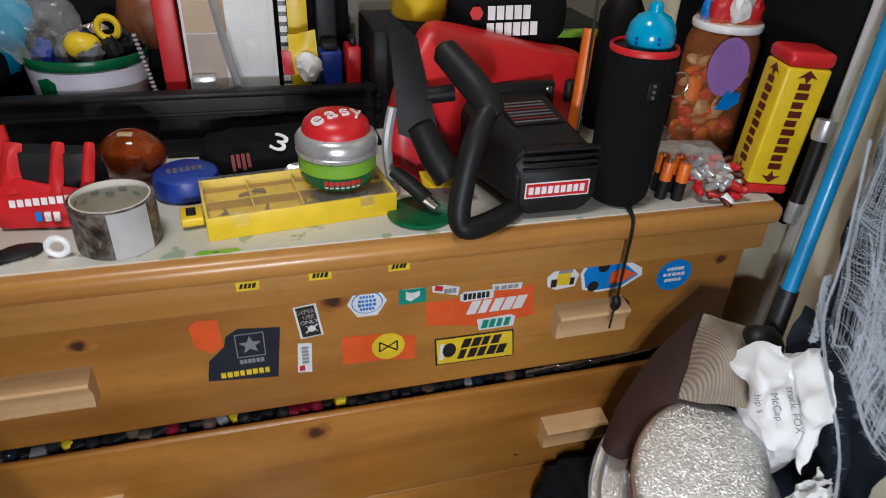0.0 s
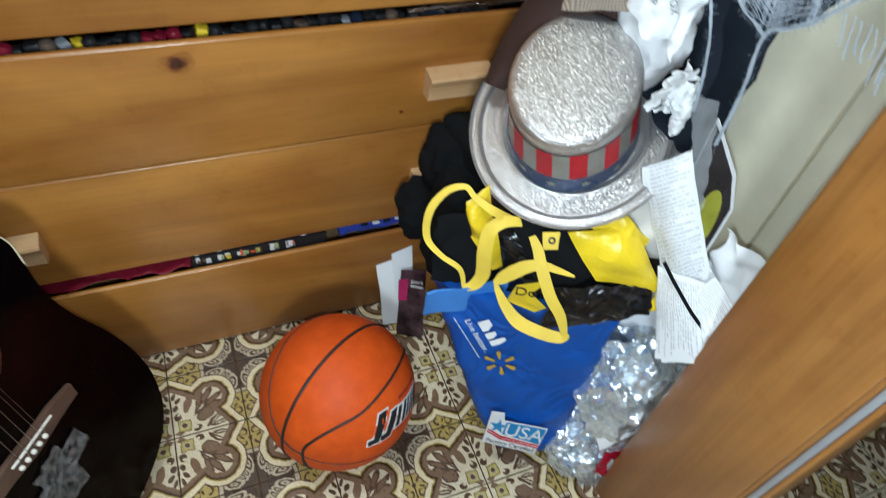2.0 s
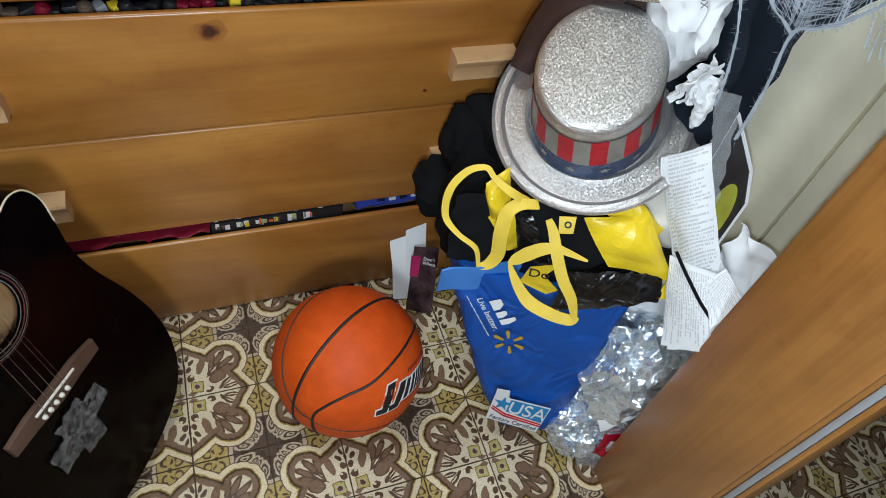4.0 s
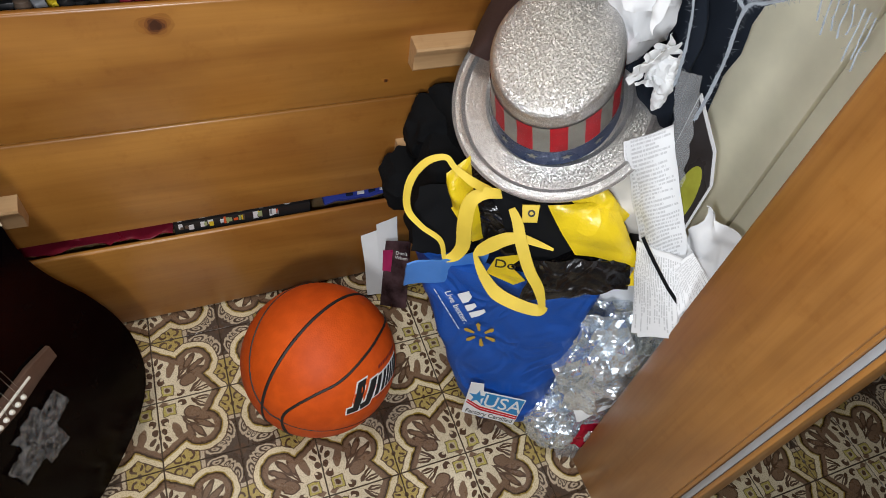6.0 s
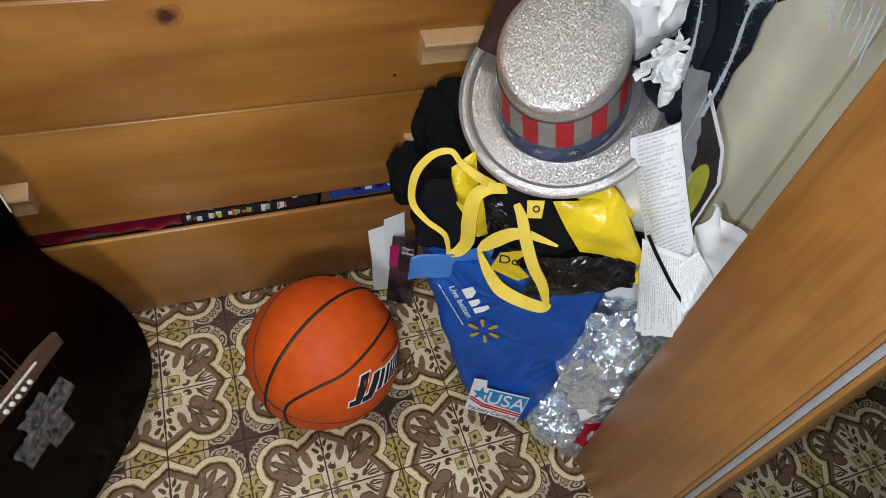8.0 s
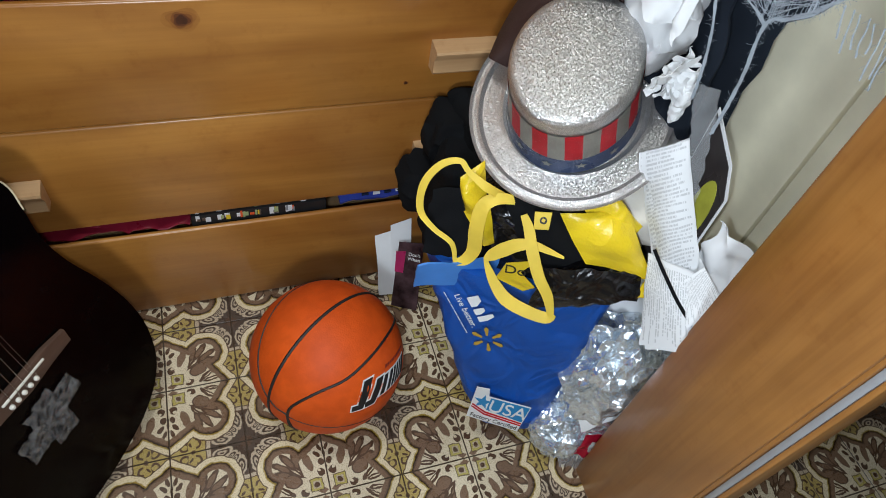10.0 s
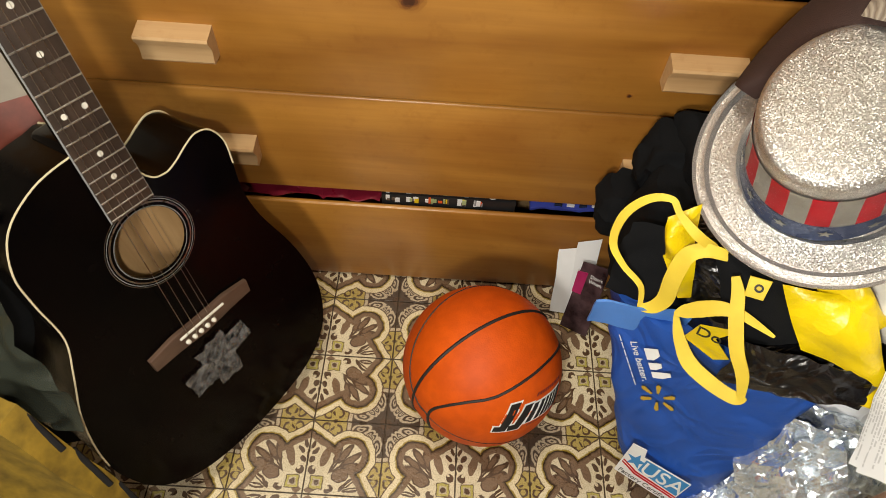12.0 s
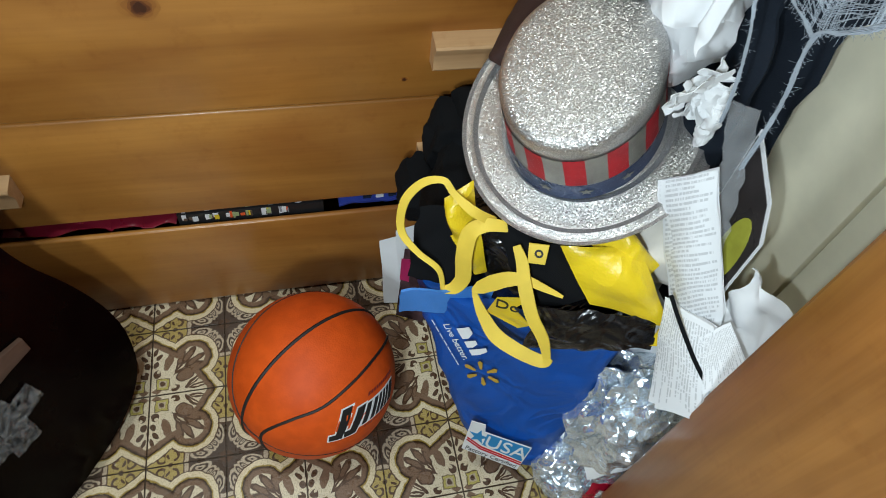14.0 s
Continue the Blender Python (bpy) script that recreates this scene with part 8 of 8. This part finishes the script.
    part("label", box(0.012, 0.4312, 0.985, 0.066, 0.4318, 1.070), M["p_tan"], g, "tan printed label")
    part("dark_print", box(0.012, 0.4312, 0.90, 0.060, 0.4318, 0.983), M["p_dusk"], g, "dark printed picture")
    part("blister", loft([((0.010, 0.405, TOP + 0.006), (0.126, 0.405, TOP + 0.006), (0.126, 0.431, TOP + 0.006), (0.010, 0.431, TOP + 0.006)), ((0.010, 0.398, 0.97), (0.126, 0.398, 0.97), (0.126, 0.431, 0.97), (0.010, 0.431, 0.97)), ((0.010, 0.402, 1.07), (0.126, 0.402, 1.07), (0.126, 0.431, 1.07), (0.010, 0.431, 1.07))], 40, 0.3, 0.003, 16, 1.0), M["clear"], g, "shiny clear blister")
    part("rail", tube([(0.050, 0.395, 1.06), (0.068, 0.392, 0.95), (0.080, 0.392, 0.90)], 0.005, 8), M["p_silver"], g)
    part("inner", box(0.012, 0.412, 0.885, 0.045, 0.425, 0.93, 0.003), M["p_silver"], g)
    r = thing("yellow_ruler", "upright yellow and black ruler", "ruler")
    part("body", box(0.150, 0.432, TOP + 0.0042, 0.178, 0.437, 1.075, 0.001), M["p_yellow"], r)
    part("dark_edge", box(0.138, 0.432, TOP + 0.0042, 0.1495, 0.437, 1.075, 0.001), M["p_grey"], r)
    for q in range(12):
        part("mark", box(0.1385, 0.4312, 0.90 + 0.014 * q, 0.149, 0.4318, 0.908 + 0.014 * q), M["p_white"], r)
    o = thing("yellow_pouch", "small yellow packet with red corner", "packet")
    part("body", quad_sheet((0.148, 0.395, 0.990), (0.185, 0.390, 0.995), (0.188, 0.385, 0.940), (0.140, 0.388, 0.938), 8, 8, 18, 0.006, 2.0, 0.010), M["p_yellow"], o)
    part("corner", quad_sheet((0.136, 0.386, 0.970), (0.150, 0.384, 0.968), (0.152, 0.382, 0.938), (0.138, 0.384, 0.938), 6, 6, 18, 0.003, 4.0, 0.006), M["p_red"], o)
    for x0, x1, z1, mat, nm, lb in ((0.188, 0.222, 0.962, "p_blue", "blue_box", "dark blue box standing in a tray"), (0.228, 0.249, 0.968, "p_red", "red_bottle", "red plastic bottle standing in a tray"), (0.190, 0.222, 1.06, "p_black", "black_case", "black case standing behind a tray")):
        e = thing(nm, lb, nm.split("_")[1])
        y0 = 0.40 if mat != "p_black" else 0.45
        part("body", box(x0, y0, TOP + 0.0042, x1, y0 + 0.04, z1, 0.004, 3), M[mat], e)
        part("cap", box(x0 + 0.006, y0 + 0.006, z1, x1 - 0.006, y0 + 0.034, z1 + 0.012, 0.003), M["p_black" if mat != "p_black" else "p_white"], e)
    w = thing("white_clip", "small white plastic clip on a tray", "clip")
    part("body", crumple((0.012, 0.008, 0.014), Matrix.Translation((0.172, 0.378, 0.950)), 60, 0.006, 2.0, 3), M["p_white"], w)
    e = thing("leather_ball", "brown leather ball standing behind a tin", "ball", at(-0.036, 0.500, 0.995))
    part("skin", lathe([(0, -0.048), (0.026, -0.041), (0.042, -0.024), (0.048, 0), (0.042, 0.024), (0.026, 0.041), (0, 0.048)], 32), plain("brown_leather", (0.17, 0.055, 0.02), 0.45), e)
    # added black backing that stands for the dark clutter before the wall
    e = thing("dark_backing", "black backing standing for dark clutter at the back of a dresser", "bag")
    part("body", loft([((-0.40, 0.512, TOP + 0.006), (0.24, 0.512, TOP + 0.006), (0.24, 0.556, TOP + 0.006), (-0.40, 0.556, TOP + 0.006)), ((-0.42, 0.508, 0.98), (0.25, 0.508, 0.98), (0.25, 0.556, 0.98), (-0.42, 0.556, 0.98)), ((-0.40, 0.515, 1.16), (0.24, 0.515, 1.16), (0.24, 0.556, 1.16), (-0.40, 0.556, 1.16))], 72, 0.3, 0.010, 14, 4.0), M["cloth_black"], e)
    d = thing("dark_clutter", "dark bag filling the back of a dresser", "bag")
    part("body", crumple((0.15, 0.06, 0.11), Matrix.Translation((-0.40, 0.46, 0.95)), 12, 0.02, 2.0, 4, -0.07), M["cloth_black"], d)
    v = thing("blue_plastic_bag", "bright blue plastic bag behind a tin", "bag")
    part("body", crumple((0.06, 0.03, 0.06), Matrix.Translation((-0.265, 0.50, 0.985)), 16, 0.012, 2.0, 4), M["p_cyan"], v)
    a = thing("orange_rag", "dark orange cloth on a dresser end", "cloth")
    part("body", crumple((0.05, 0.05, 0.04), Matrix.Translation((-0.245, 0.150, TOP + 0.038)), 16, 0.010, 2.0, 4, -0.036), M["p_orange"], a)
    u = thing("blue_puck", "dark blue round puck lying on a dresser", "puck", at(-0.172, 0.075))
    part("shell", lathe([(0.018, 0), (0.020, 0.003), (0.019, 0.016), (0.014, 0.019), (0, 0.019)], 24), M["p_blue"], u)


left_side()


def front_tools():
    k = thing("utility_knife", "black and steel utility knife lying on discs", "knife")
    part("handle", tube([(0.242, 0.125, 0.900), (0.256, 0.108, 0.892), (0.272, 0.090, 0.880)], [0.009, 0.011, 0.010], 10, flat=0.7), M["p_black"], k)
    part("blade", tube([(0.272, 0.090, 0.880), (0.282, 0.078, 0.874)], [0.009, 0.006], 8, flat=0.4), M["steel"], k)
    g = thing("green_disc", "dark green shiny disc on a dresser", "disc", at(0.266, 0.094))
    part("disc", lathe([(0.036, 0), (0.038, 0.002), (0.036, 0.005), (0, 0.006)], 36), M["p_green"], g)
    y = thing("yellow_disc", "flat yellow and clear disc pack", "disc pack", at(0.305, 0.112, TOP + 0.012, 0, 0, 18))
    part("disc", lathe([(0.034, 0), (0.034, 0.008), (0, 0.008)], 32), M["clear"], y)
    part("card", moved(box(-0.03, 0.005, 0.0085, 0.03, 0.034, 0.0095), Matrix.Identity(4)), M["p_yellow"], y)
    for x, w in ((0.035, 0.012), (0.055, 0.014)):
        l = thing("green_leaf_scrap", "small olive leaf scrap on a liner", "scrap", at(x, 0.054))
        part("scrap", prism([(-w, -0.002), (0, -0.003), (w, -0.001), (w * 0.7, 0.004), (-w * 0.5, 0.005)], 0, 0.0008), M["p_lime"], l)


front_tools()


# ---- left of the guitar ----
def left_corner():
    y = thing("yellow_case", "yellow soft case with dark slots beside a guitar", "case")
    # yellow darkened in its colour, standing in for the shade of this corner
    part("body", quad_sheet((-0.36, -0.34, 0.36), (-0.235, -0.385, 0.375), (-0.105, -0.445, 0.02), (-0.30, -0.50, 0.02), 12, 22, 8, 0.006, 2.0, 0.03), plain("shaded_yellow_cloth", (0.24, 0.15, 0.012), 0.7, vary=0.5, scale=40), y)
    for k in range(4):
        f = k / 4
        part("slot", tube([(-0.232 + 0.11 * f, -0.372 - 0.055 * f, 0.365 - 0.30 * f), (-0.205 + 0.11 * f, -0.392 - 0.055 * f, 0.305 - 0.30 * f)], 0.0035, 8, flat=0.6), M["p_black"], y)
    p = thing("clear_garment_bag", "crumpled clear plastic bag behind a guitar", "plastic bag")
    # clear film with a darker, denser colour than clear_film
    part("film", quad_sheet((-0.40, -0.22, 0.55), (-0.27, -0.27, 0.50), (-0.205, -0.36, 0.28), (-0.34, -0.38, 0.26), 26, 32, 18, 0.02, 3.0, 0.0008), clear("dark_film", (0.045, 0.052, 0.040), 0.55), p)
    part("dark_lining", quad_sheet((-0.42, -0.18, 0.55), (-0.29, -0.23, 0.50), (-0.24, -0.30, 0.10), (-0.40, -0.34, 0.10), 10, 12, 10, 0.01, 3.0, 0.003), M["cloth_black"], p)
    b = thing("picture_board", "pale board with a dull red picture behind a guitar", "board")
    m = face((-0.37, 0.005, 0.37), (0.5, -0.75, 0.42), (0.85, 0.45, 0.05))
    part("board", moved(box(-0.12, -0.17, 0, 0.08, 0.20, 0.006), m), plain("grey_beige_board", (0.36, 0.32, 0.26), 0.6, vary=0.3, scale=12), b)
    part("picture", moved(box(-0.11, -0.15, 0.006, 0.070, 0.05, 0.0068), m), plain("dull_red_print", (0.22, 0.05, 0.03), 0.4, vary=0.6, scale=18), b)


left_corner()

# ---- floor tiles ----
def floor_tiles():
    gap = 0.0007
    bm = box(gap, gap, -0.0018, TILE - gap, TILE - gap, 0.0, 0.0006, 1)
    first = part("tile", bm, M["tile"], floor, smooth=False)
    first.location = (-4 * TILE, -1 * TILE, 0)
    for i in range(-4, 14):
        for j in range(-10, 1):
            if (i, j) != (-4, -1):
                ob = new("tile", first.data)
                ob.parent = floor
                ob.location = (i * TILE, j * TILE, 0)


floor_tiles()
